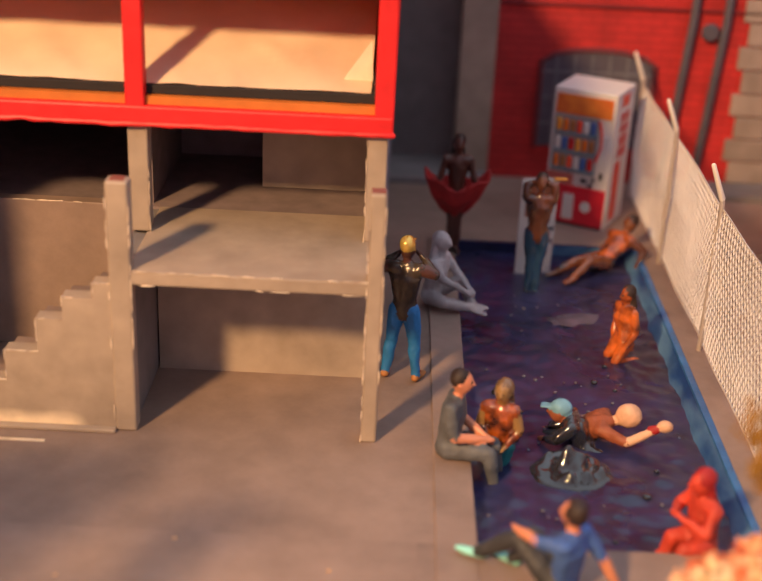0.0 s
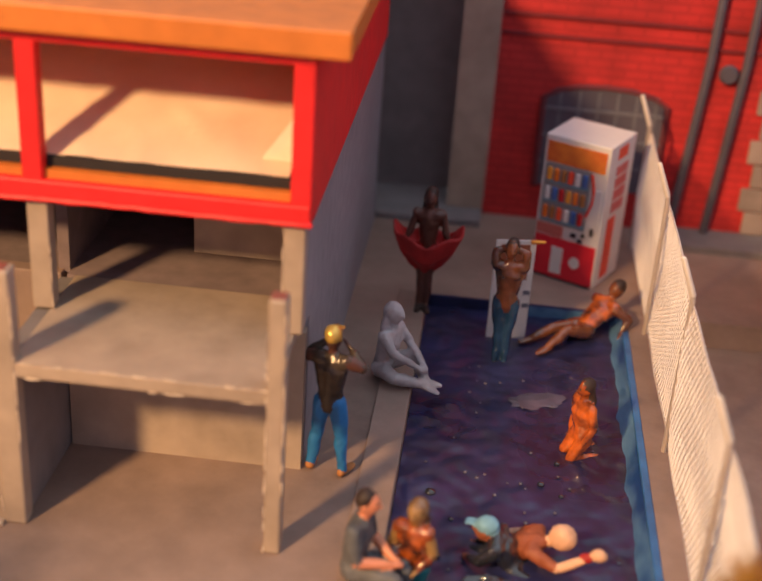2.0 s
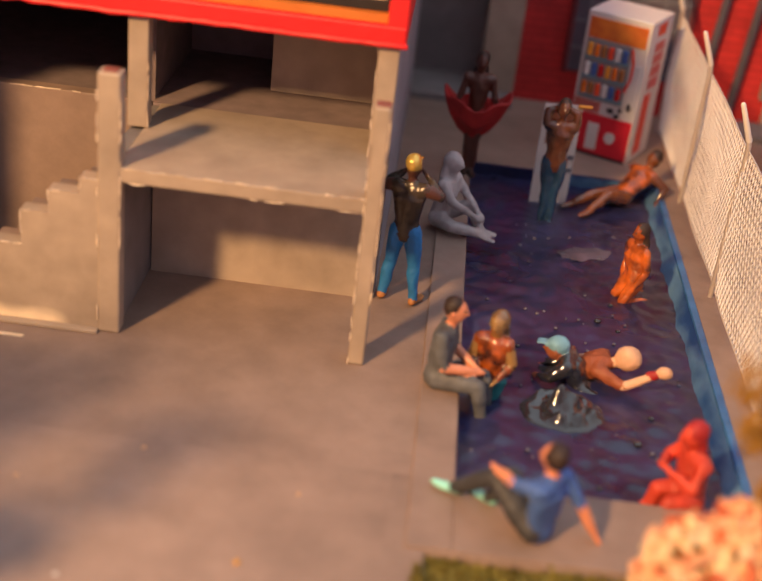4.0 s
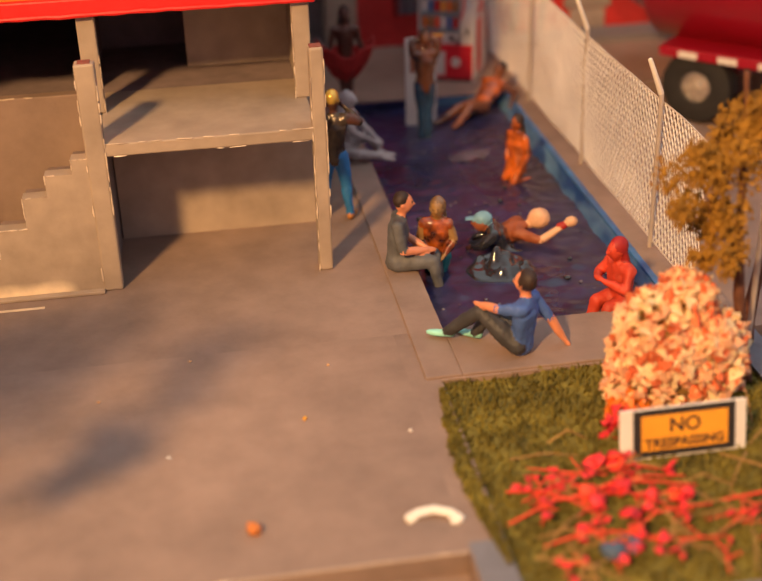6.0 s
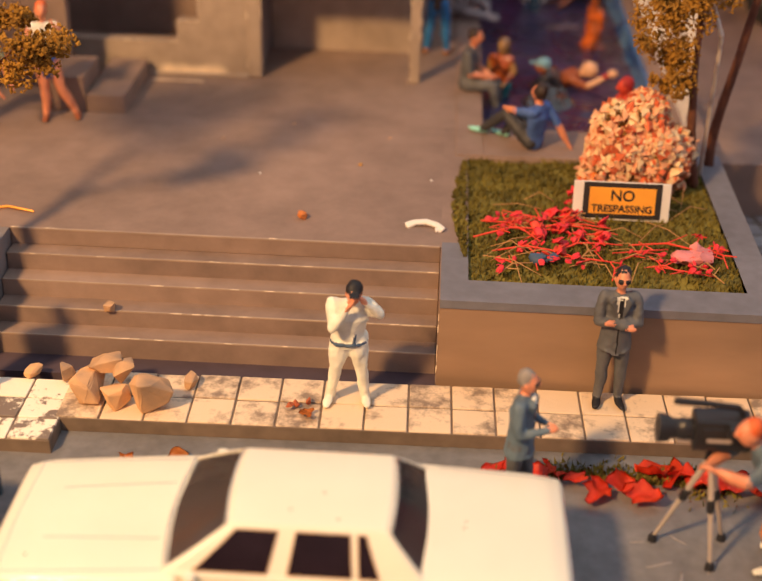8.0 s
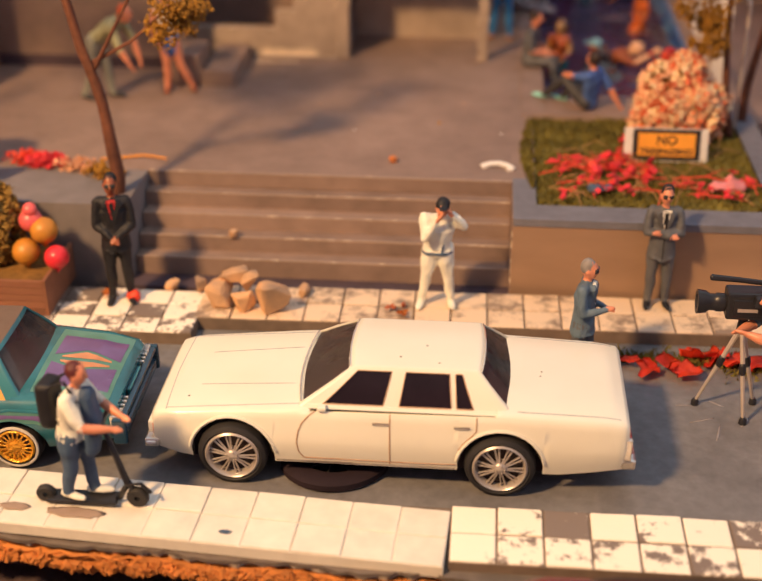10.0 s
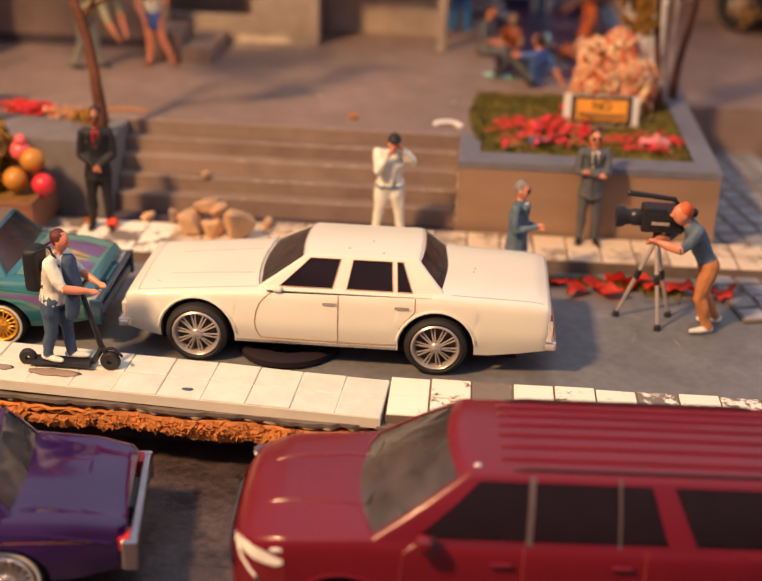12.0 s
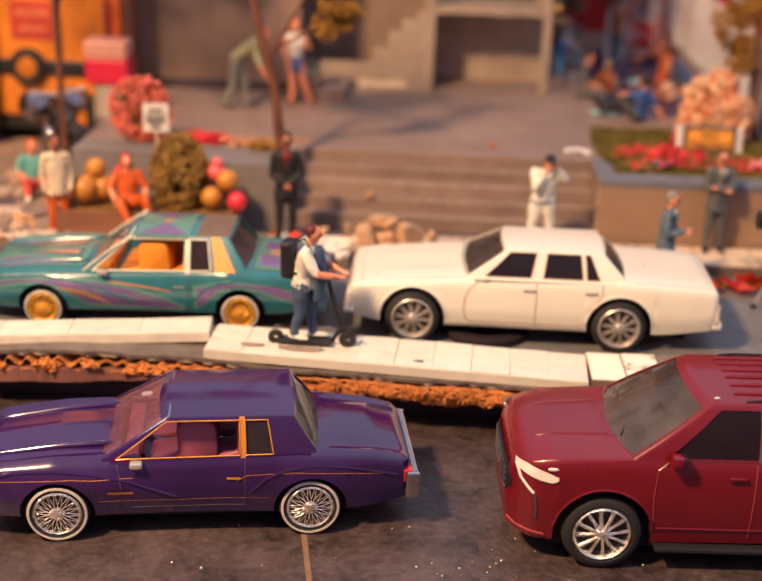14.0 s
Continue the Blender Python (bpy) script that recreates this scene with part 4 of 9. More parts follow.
glass_quarter = mat("smoky_quarter_glass", (0.05, 0.035, 0.045), 0.08, var=0.2, bump=0, alpha=0.97)
COUPE = dict(
    half=[(-3.98, 1.05), (-3.9, 1.28), (-3.4, 1.38), (-2.4, 1.42), (-0.6, 1.40), (0.5, 1.40), (1.8, 1.45), (3.2, 1.36), (3.75, 1.28), (3.86, 1.15)],
    shoulder=[(-3.98, 1.05), (-3.8, 1.16), (-2.5, 1.24), (-1.2, 1.22), (0.6, 1.28), (1.8, 1.36), (3.2, 1.26), (3.75, 1.16), (3.86, 1.1)],
    deck=[(-3.98, 1.08), (-3.8, 1.22), (-2.5, 1.36), (-1.36, 1.42), (-1.32, 1.05), (2.02, 1.05), (2.06, 1.42), (3.2, 1.34), (3.75, 1.22), (3.86, 1.12)],
    sill=[(-3.98, 0.50), (-3.3, 0.42), (3, 0.42), (3.86, 0.56)], wz=0.55, arch=0.66, wy=1.43, ww=0.36, style="wire",
    xA=-1.45, xD=2.2, zb=1.27, zr=1.98, yb=1.27, yr=1.00, ridge=0.07, flare=0.085)


def coupe(name, at, rz, label, paint, rim, R, seat, trim, roof_mat, rear_roof, glass, wx=(-2.45, 2.05), up=0.0, tall=0.0, belt=0.0, sail=None, bumper=None, thin=0.05, narrow=0.0, rake=0.0):
    """up lifts the body over its wheels; belt raises the waistline, tall the cabin roof."""
    bumper = bumper or chrome
    spec = dict(COUPE)
    for key in ("shoulder", "deck", "sill"):
        spec[key] = [(x, z + up + (belt * interp(x, [(-4, 0.2), (-2.5, 0.7), (-1.2, 1), (2, 1), (4, 0.5)]) if key != "sill" else -0.6 * up)) for x, z in spec[key]]
    spec["zb"] += up + belt
    spec["arch"], spec["wz"] = min(0.66, R + 0.11), min(0.55, R + 0.02)
    spec["zr"] += up + tall
    c = Car(name, at, rz, label, paint, R=R, rim=rim, wx=wx, **spec)
    z0, z1 = c.zb - 0.03, c.zr
    door, quarter = ("door_opening", None, ""), ("quarter_glass", glass_quarter, "small rear side glass")
    two = rear_roof is not roof_mat
    c.cabin([(-1.52 - rake, -0.48, None), (-1.36 - rake * 0.5, -0.42, door), (0.80, 0.78, 2), (0.90, 0.88, quarter), (1.40, 1.28, 3), (1.48, 1.36, 4), (1.96, 1.56, None), (2.22, 1.74, None)],
            [(-1.5, c.zb - 0.02), (2.2, c.zb + 0.04)], c.zr + 0.02, 1.27, 1.01 - narrow, [roof_mat, rear_roof, trim, paint, sail or paint],
            ("windshield", glass, "raked see-through windscreen"), ("rear_window", glass_reflection, "curved grey rear window"), v0=0.06, v1=0.91, crown=0.06, bulge=(0.18, 0.14), soft=0.07, split=0.9 if two else None, trim=(trim, thin * 0.42))
    c.panel("belt_moulding", [(-1.5, z0 - 0.02), (1.7, z0 + 0.01), (1.7, z0 + 0.05), (-1.5, z0 + 0.02)], paint, -0.03)
    for sy in (-1, 1):
        part("bonnet_crease", tube(B(), [(x, sy * interp(x, [(-3.8, 0.72), (-1.5, 0.80)]), interp(x, c.deck) + 0.0) for x in np.linspace(-3.75, -1.5, 10)], [0.02] + [0.05] * 8 + [0.03], 8, flat=0.6), paint, c.root, "", True)
    for pts in ([(-3.85, 1.02), (-3.2, 1.14), (-2.45, 1.19), (-1.75, 1.12), (-1.2, 0.98), (-0.7, 0.80), (-0.35, 0.66)], [(0.98, 0.72), (1.25, 0.98), (1.6, 1.15), (2.05, 1.22), (2.7, 1.15), (3.3, 1.02), (3.65, 0.92)]):
        c.seam("wing_crease", [(x, z + up + belt * 0.6) for x, z in pts], 0.03, paint)
    c.seats(seat, (-0.12, 0.95), 0.9 + up, "bucket seat")
    part("dashboard", boxes((-1.30, -1.0, -1.1, 1.1, 0.95 + up, c.zb), bevel=0.06), seat, c.root)
    part("cabin_liner", boxes((-1.1, 2.1, -1.12, 1.12, 0.98 + up, 1.075 + up)), dark_void, c.root, "dark cabin floor")
    for pts in ([(-1.15, 0.5), (-1.3, 0.9), (-1.38, 1.22 + belt)], [(0.88, 0.5), (0.88, 1.25 + belt)], [(-1.15, 0.48), (0.88, 0.48)]):
        c.seam("door_gap", [(x, z + up) for x, z in pts], 0.009, dark_void)
    c.stripe("door_handle", 0.55, 0.80, [(-9, 1.08 + up), (9, 1.08 + up)], [(-9, 1.035 + up), (9, 1.035 + up)], gold if trim is gold_trim else chrome, "door handle", 0.035)
    part("front_bumper", boxes((-4.10, -3.85, -1.30, 1.30, 0.50 + up, 0.66 + up), bevel=0.05), chrome_dark, c.root, "chrome front bumper")
    part("rear_bumper", boxes((3.78, 4.02, -1.30, 1.30, 0.52 + up, 0.74 + up), bevel=0.06), chrome_dark if bumper is chrome else bumper, c.root, "rear bumper")
    part("grille", boxes((-4.06, -3.92, -0.55, 0.55, 0.70 + up, 1.0 + up), bevel=0.02), trim, c.root, "bright grille")
    for y in (-0.92, 0.92):
        part("headlight", boxes((-4.03, -3.88, y - 0.26, y + 0.26, 0.74 + up, 0.98 + up), bevel=0.03), lamp_clear, c.root, "clear headlight")
        part("corner_lamp", boxes((-3.95, -3.74, y * 1.42 - 0.05, y * 1.42 + 0.05, 0.72 + up, 0.96 + up), bevel=0.02), lamp_amber, c.root, "amber corner lamp")
        part("tail_light", boxes((3.74, 3.93, y * 1.2 - 0.16, y * 1.2 + 0.16, 0.80 + up, 1.04 + up), bevel=0.02), chrome if bumper is not chrome else tail_red, c.root, "rear lamp cluster")
    for y in (-1.41, 1.41):
        part("wing_mirror", boxes((-1.15, -0.92, y - 0.09, y + 0.09, 1.30 + up, 1.42 + up), bevel=0.04), chrome, c.root, "chrome mirror")
    part("bumper_wrap", boxes((3.80, 4.06, -1.34, -1.22, 0.50 + up, 1.02 + up), (3.80, 4.06, 1.22, 1.34, 0.50 + up, 1.02 + up), (3.9, 4.04, -1.22, 1.22, 0.92 + up, 1.02 + up), bevel=0.04), chrome_dark if bumper is chrome else bumper, c.root, "wrapping rear bumper frame")
    part("rear_panel", boxes((3.84, 3.9, -0.42, 0.42, 0.78 + up, 1.06 + up), bevel=0.01), black_plastic, c.root, "dark plate recess")
    return c


gold_trim = mat("orange_gold_trim", (0.80, 0.33, 0.05), 0.3, metal=0.4, bump=0)
trim_cream = mat("cream_trim", (0.78, 0.72, 0.58), 0.35, bump=0)
teal = coupe("lowrider_coupe", (-8.9, 3.80, 0), 1.5, "teal lowrider coupe with violet painted panels and gold wheels", paint_teal, wheel_gold, 0.46, seat_orange, trim_cream, paint_teal, mat("brown_vinyl", (0.16, 0.11, 0.08), 0.6), glass_clear, sail=mat("orange_sail_panel", (0.72, 0.34, 0.08), 0.5), bumper=mat("dark_blue_bumper_paint", (0.018, 0.055, 0.10), 0.25, coat=0.5), belt=0.05, tall=0.08, narrow=0.18)
for sy in (-1, 1):
    for k in range(4):
        part("tail_bar", boxes((3.86, 3.95, sy * (0.62 + k * 0.13) - 0.03, sy * (0.62 + k * 0.13) + 0.03, 0.80, 1.06), bevel=0.015), chrome, teal.root, "upright chrome tail lamp bar")
part("plate_frame", boxes((3.87, 3.94, -0.42, 0.42, 1.02, 1.07), (3.87, 3.94, -0.42, 0.42, 0.76, 0.80), (3.87, 3.94, -0.42, -0.37, 0.76, 1.07), (3.87, 3.94, 0.37, 0.42, 0.76, 1.07), bevel=0.01), paint_teal, teal.root, "blue plate frame")
for x0, x1, top, bot in ((-3.6, 0.70, [(-3.6, 1.02), (-3.0, 1.13), (-2.4, 1.16), (-1.2, 1.11), (-0.4, 0.95), (0.25, 0.76), (0.70, 0.56)], [(-3.6, 0.94), (-2.9, 1.08), (-2.5, 1.10), (-2.0, 1.03), (-1.7, 0.80), (-1.4, 0.59), (0.70, 0.51)]),
                         (1.08, 3.6, [(1.08, 1.04), (1.8, 1.19), (2.8, 1.12), (3.6, 0.84)], [(1.08, 0.58), (1.3, 0.72), (1.55, 1.04), (2.05, 1.12), (2.5, 1.06), (3.0, 0.84), (3.6, 0.66)])):
    teal.stripe("panel_outline", x0 - 0.08, x1 + 0.08, [(x, z + 0.075) for x, z in top], [(x, z - 0.075) for x, z in bot], paint_green, "pale green outlined panel", 0.008, n=50)
    teal.stripe("violet_panel", x0, x1, top, bot, paint_violet, "violet painted panel", 0.016, n=50)
teal.stripe("peach_flare", -2.1, -0.9, curve_pts(-2.1, -0.9, 1.0, 0.62, 8, 0.14), curve_pts(-2.1, -0.9, 0.98, 0.60, 8, 0.02), paint_peach, "peach painted flare", 0.024)
teal.stripe("peach_streak", -0.9, 0.5, curve_pts(-0.9, 0.5, 1.15, 0.95, 8, 0.02), curve_pts(-0.9, 0.5, 1.12, 0.93), paint_peach, "peach painted streak", 0.020)
teal.stripe("teal_line", -2.2, 0.4, curve_pts(-2.2, 0.4, 0.98, 0.64, 8, 0.10), curve_pts(-2.2, 0.4, 0.955, 0.625, 8, 0.10), paint_green, "thin pale green line", 0.024)


def top_z(c, x, y):
    zs, zd = interp(x, c.shoulder), interp(x, c.deck)
    f = min(1.0, abs(y) / (interp(x, c.half) * 0.94))
    return zs + (zd - zs) * (1 - f ** c.crisp) + 0.02 + c.crest(x, f)


def top_band(c, name, x0, x1, lo, hi, material, label, lift=0.012, height=None):
    """A painted field on the bonnet, boot or roof, between two edges given over x."""
    bm, rows, n = B(), [], 24
    for i in range(n + 1):
        x = x0 + (x1 - x0) * i / n
        a, b = interp(x, lo), interp(x, hi)
        rows.append([bm.verts.new((x, a + (b - a) * k / 8, (height or (lambda p, q: top_z(c, p, q)))(x, a + (b - a) * k / 8) + lift)) for k in range(9)])
    for r0, r1 in zip(rows, rows[1:]):
        for k in range(8):
            bm.faces.new((r0[k], r1[k], r1[k + 1], r0[k + 1]))
    bmesh.ops.recalc_face_normals(bm, faces=bm.faces)
    return part(name, bm, material, c.root, label, True)


def teal_roof(x, y):
    return teal.roof_at(x, y)


top_band(teal, "roof_field", -0.38, 0.86, [(-1, -0.92), (1, -0.92)], [(-1, 0.92), (1, 0.92)], paint_green, "pale green roof field", 0.006, teal_roof)
for sy in (-1, 1):
    top_band(teal, "roof_panel", -0.28, 0.76, [(-0.28, 0.80 * sy), (0.24, 0.80 * sy), (0.76, 0.80 * sy)], [(-0.28, 0.74 * sy), (0.0, 0.40 * sy), (0.24, 0.14 * sy), (0.48, 0.40 * sy), (0.76, 0.74 * sy)], paint_violet, "violet roof panel", 0.012, teal_roof)
top_band(teal, "roof_star", 0.02, 0.46, [(0.02, 0), (0.18, -0.04), (0.24, -0.20), (0.30, -0.04), (0.46, 0)], [(0.02, 0), (0.18, 0.04), (0.24, 0.20), (0.30, 0.04), (0.46, 0)], paint_peach, "peach roof star", 0.018, teal_roof)
top_band(teal, "hood_field", -3.7, -1.55, [(-3.7, -1.12), (-1.55, -1.16)], [(-3.7, 1.12), (-1.55, 1.16)], paint_green, "pale green bonnet field", 0.006)
top_band(teal, "boot_field", 2.35, 3.72, [(2.35, -1.1), (3.72, -1.05)], [(2.35, 1.1), (3.72, 1.05)], paint_green, "pale green boot field", 0.006)
for sy in (-1, 1):
    top_band(teal, "hood_panel", -3.55, -1.7, [(-3.55, 0.45 * sy), (-2.4, 0.62 * sy), (-1.7, 0.95 * sy)], [(-3.55, 0.95 * sy), (-2.6, 1.0 * sy), (-1.7, 1.06 * sy)], paint_violet, "violet bonnet panel", 0.012)
    top_band(teal, "hood_flare", -3.3, -1.7, [(-3.3, 0.10 * sy), (-2.2, 0.12 * sy), (-1.7, 0.12 * sy)], [(-3.3, 0.14 * sy), (-2.5, 0.40 * sy), (-1.7, 0.62 * sy)], paint_teal, "teal bonnet flare", 0.012)
    top_band(teal, "hood_flame", -2.9, -1.8, [(-2.9, 0.20 * sy), (-2.2, 0.2 * sy), (-1.8, 0.25 * sy)], [(-2.9, 0.22 * sy), (-2.3, 0.36 * sy), (-1.8, 0.48 * sy)], paint_peach, "peach bonnet flame", 0.018)
    top_band(teal, "boot_panel", 2.45, 3.65, [(2.45, 0.12 * sy), (3.0, 0.35 * sy), (3.65, 0.12 * sy)], [(2.45, 0.95 * sy), (3.0, 0.85 * sy), (3.65, 0.95 * sy)], paint_violet, "violet boot panel", 0.012)
    top_band(teal, "boot_flame", 2.6, 3.5, [(2.6, 0.05 * sy), (3.5, 0.05 * sy)], [(2.6, 0.10 * sy), (3.0, 0.28 * sy), (3.5, 0.10 * sy)], paint_peach, "peach boot flame", 0.012)

purple = coupe("purple_coupe", (-6.81, -2.95, LOW), 9.0, "dark purple two-door coupe with pink seats and whitewall tyres", paint_purple, wheel_chrome, 0.57, seat_pink, gold_trim, paint_purple, paint_purple, glass_pink, up=0.16, tall=0.08, belt=0.10, thin=0.035, rake=0.2)
purple.stripe("pinstripe", -3.8, -1.1, [(-3.8, 1.200), (-2.4, 1.270), (-1.1, 1.260)], [(-3.8, 1.189), (-2.4, 1.259), (-1.1, 1.249)], gold_trim, "thin gold pinstripe", 0.006)
purple.stripe("pinstripe", 0.72, 3.6, [(0.72, 1.150), (0.9, 1.260), (1.8, 1.340), (3.6, 1.180)], [(0.72, 1.139), (0.9, 1.249), (1.8, 1.330), (3.6, 1.170)], gold_trim, "thin gold pinstripe", 0.006)
purple.stripe("side_trim", -1.7, 1.3, [(-9, 0.808), (9, 0.808)], [(-9, 0.799), (9, 0.799)], gold_trim, "thin gold side line", 0.006)
purple.stripe("badge", -1.55, -1.1, [(-9, 1.020), (9, 1.020)], [(-9, 0.960), (9, 0.960)], gold_trim, "small gold script badge", 0.01)

# red sport utility vehicle
suv = Car("suv_car", (3.23, -2.92, LOW), 3.0, "metallic dark red sport utility vehicle with chrome wheels", paint_red,
          half=[(-4.34, 0.85), (-4.30, 1.05), (-4.18, 1.28), (-3.95, 1.45), (-3.5, 1.56), (-2, 1.60), (3, 1.60), (3.9, 1.54), (4.12, 1.4), (4.2, 1.3)],
          shoulder=[(-4.34, 1.60), (-4.28, 1.76), (-4.1, 1.95), (-3.6, 2.08), (-2.4, 2.15), (-1.5, 2.15), (3.2, 2.15), (4.1, 2.05), (4.2, 1.9)],
          deck=[(-4.34, 1.66), (-4.28, 1.88), (-4.1, 2.05), (-3.6, 2.16), (-2.7, 2.20), (-2.25, 2.16), (-2.18, 1.7), (3.9, 1.7), (3.95, 2.15), (4.2, 1.95)],
          sill=[(-4.34, 0.62), (-3.9, 0.50), (-3.4, 0.52), (3, 0.60), (4.2, 0.7)], wx=(-2.68, 2.15), wz=0.72, arch=0.86, wy=1.58, ww=0.5, R=0.71, style="six", rim=wheel_chrome,
          xA=-2.35, xD=4.1, zb=2.13, zr=3.03, yb=1.50, yr=1.10, crisp=3.2)
suv_glass = [("side_window", glass_dark, lab) for lab in ("dark front door glass", "dark rear door glass", "dark rear door corner glass", "dark rear side glass")]
pillar_grey = mat("grey_door_pillar", (0.11, 0.075, 0.075), 0.4, bump=0)
suv.cabin([(-2.28, -0.92, None), (-1.72, -0.66, suv_glass[0]), (-0.10, -0.07, 1), (-0.01, 0.02, suv_glass[1]), (1.20, 1.18, 1), (1.24, 1.22, suv_glass[2]), (1.92, 1.62, None), (2.32, 1.92, suv_glass[3]), (3.55, 3.35, None), (4.12, 3.90, None)],
          [(-2.3, 2.15), (4.1, 2.18)], 3.07, 1.49, 1.08, [paint_red, pillar_grey], ("windshield", glass_reflection, "streaky grey windscreen"), ("rear_window", glass_dark, "dark rear window"), v0=0.05, v1=0.90, crown=0.08, bulge=(0.34, 0.06), bow=0.06, soft=0.12)
suv.panel("window_line", [(-1.62, 2.135), (3.7, 2.135), (3.7, 2.165), (-1.62, 2.165)], black_plastic, -0.01)
for y0 in (-0.75, 0.1):
    part("wiper", tube(B(), [(-2.36, y0, 2.26), (-2.22, y0 + 0.35, 2.33), (-2.16, y0 + 0.75, 2.36)], [0.02, 0.016, 0.012], 6), black_plastic, suv.root, "black wiper", True)
gap_pale = mat("pale_red_gap", (0.30, 0.035, 0.035), 0.3)
for pts in ([(-1.80, 0.80), (-1.86, 1.5), (-1.82, 2.0), (-1.66, 2.13)], [(-0.12, 0.70), (-0.12, 2.12)], [(1.45, 0.9), (1.6, 1.3), (1.6, 2.12)]):
    suv.seam("door_gap", pts, 0.013, gap_pale)
suv.seam("sill_crease", [(x, 0.86) for x in np.linspace(-1.75, 1.25, 10)], 0.022, paint_red)
for wx in suv.wx:
    suv.seam("arch_lip", [(wx + 0.88 * math.cos(a), 0.72 + 0.88 * math.sin(a)) for a in np.linspace(0.1, 3.04, 16)], 0.03, paint_red)
for y in (-0.75, -0.45, -0.15, 0.15, 0.45, 0.75):
    part("roof_rib", tube(B(), [(x, y, suv.roof_at(x, y) + 0.012) for x in np.linspace(-0.45, 3.6, 12)], [0.03] + [0.04] * 10 + [0.03], 8, flat=0.8), paint_red, suv.root, "", True)
for y in (-0.62, 0.62):
    part("bonnet_crease", tube(B(), [(x, y * interp(x, [(-4, 0.92), (-2.3, 1.12)]), interp(x, suv.deck) + 0.0) for x in np.linspace(-3.9, -2.4, 8)], [0.01] + [0.05] * 6 + [0.04], 8, flat=0.7), paint_red, suv.root, "", True)
part("roof_fin", blob(B(), (-0.80, -0.92, suv.roof_at(-0.80, -0.92) + 0.01), (0.06, 0.045, 0.03), sub=2), chrome, suv.root, "small bright roof bead", True)
for y in (-1.0, 1.0):
    part("roof_bar", tube(B(), [(-0.3, y, 3.09), (0, y, 3.115), (3.3, y, 3.115), (3.5, y, 3.09)], [0.022] * 4, 6), black_plastic, suv.root, "black roof bar", True)
suv.stripe("headlight", -4.24, -3.52, [(-4.24, 2.0), (-3.9, 1.92), (-3.7, 1.86), (-3.52, 1.80)], [(-4.24, 1.85), (-4.05, 1.77), (-3.8, 1.70), (-3.62, 1.68), (-3.52, 1.74)], lamp_clear, "white wedge headlight", 0.03, n=16)
suv.seam("light_leg", [(-4.22, 1.88), (-4.14, 1.66), (-4.02, 1.52), (-3.93, 1.44)], 0.030, lamp_clear)
suv.seam("headlight_line", [(-4.15, 1.88), (-3.95, 1.81), (-3.7, 1.76)], 0.018, glass_dark)
suv.seam("vent_slot", [(-3.90, 1.40), (-3.86, 1.16), (-3.86, 0.94)], 0.026, dark_void)
suv.seam("bumper_edge", [(-4.30, 0.70), (-4.1, 0.66), (-3.7, 0.60)], 0.035, gap_pale)
for y in (-1, 1):
    # bright spot on the wing, added as a white oval to imitate a highlight
    part("marker_light", blob(B(), (-3.62, y * 1.50, 1.93), (0.10, 0.03, 0.035), sub=2), lamp_clear, suv.root, "small white oval painted as a highlight on the wing", True)
    part("running_board", boxes((-1.75, 1.3, y * 1.52 - 0.14, y * 1.52 + 0.14, 0.42, 0.52), bevel=0.03), black_plastic, suv.root, "black running board")
    part("mirror", boxes((-1.66, -1.42, y * 1.66 - 0.13, y * 1.66 + 0.13, 2.12, 2.36), bevel=0.07), paint_red, suv.root, "red wing mirror", True)
    part("mirror_glass", boxes((-1.43, -1.39, y * 1.66 - 0.11, y * 1.66 + 0.11, 2.10, 2.34), bevel=0.03), black_plastic, suv.root, "black mirror back", True)
    part("door_handle", boxes((-0.60, -0.28, y * 1.60 - 0.04, y * 1.60 + 0.04, 1.86, 1.93), bevel=0.03), paint_red, suv.root, "", True)
    part("door_handle", boxes((1.1, 1.42, y * 1.60 - 0.04, y * 1.60 + 0.04, 1.88, 1.95), bevel=0.03), paint_red, suv.root, "", True)
    part("tail_light", boxes((3.98, 4.24, y * 1.38 - 0.1, y * 1.38 + 0.1, 1.2, 2.1), bevel=0.04), tail_red, suv.root, "tall red tail light")
nose = [(0, -4.345), (0.80, -4.335), (0.98, -4.30), (1.10, -4.25)]
bm, rows = B(), []
for y in np.linspace(-1.10, 1.10, 23):
    x, e = interp(abs(y), nose), interp(abs(y), [(0, 1), (0.8, 1), (1.1, 0.35)])
    rows.append([bm.verts.new((x - 0.035 * (0 < k < 5), y, 1.42 + 0.34 * e * (k / 2.5 - 1))) for k in range(6)])
for r0, r1 in zip(rows, rows[1:]):
    for k in range(5):
        bm.faces.new((r0[k], r0[k + 1], r1[k + 1], r1[k]))
bmesh.ops.recalc_face_normals(bm, faces=bm.faces)
part("grille", bm, black_plastic, suv.root, "curved black front grille", True)
for z in (1.24, 1.36, 1.48, 1.60):
    part("grille_bar", tube(B(), [(interp(abs(y), nose) - 0.045, y, z) for y in np.linspace(-0.85, 0.85, 9)], [0.014] * 9, 6), chrome_dark, suv.root, "thin chrome grille bar", True)
part("front_emblem", boxes((-4.42, -4.36, -0.17, 0.17, 1.38, 1.47), bevel=0.02), chrome_dark, suv.root, "small chrome emblem")
part("cabin_liner", boxes((-2.0, 3.8, -1.3, 1.3, 1.5, 1.75)), dark_void, suv.root)

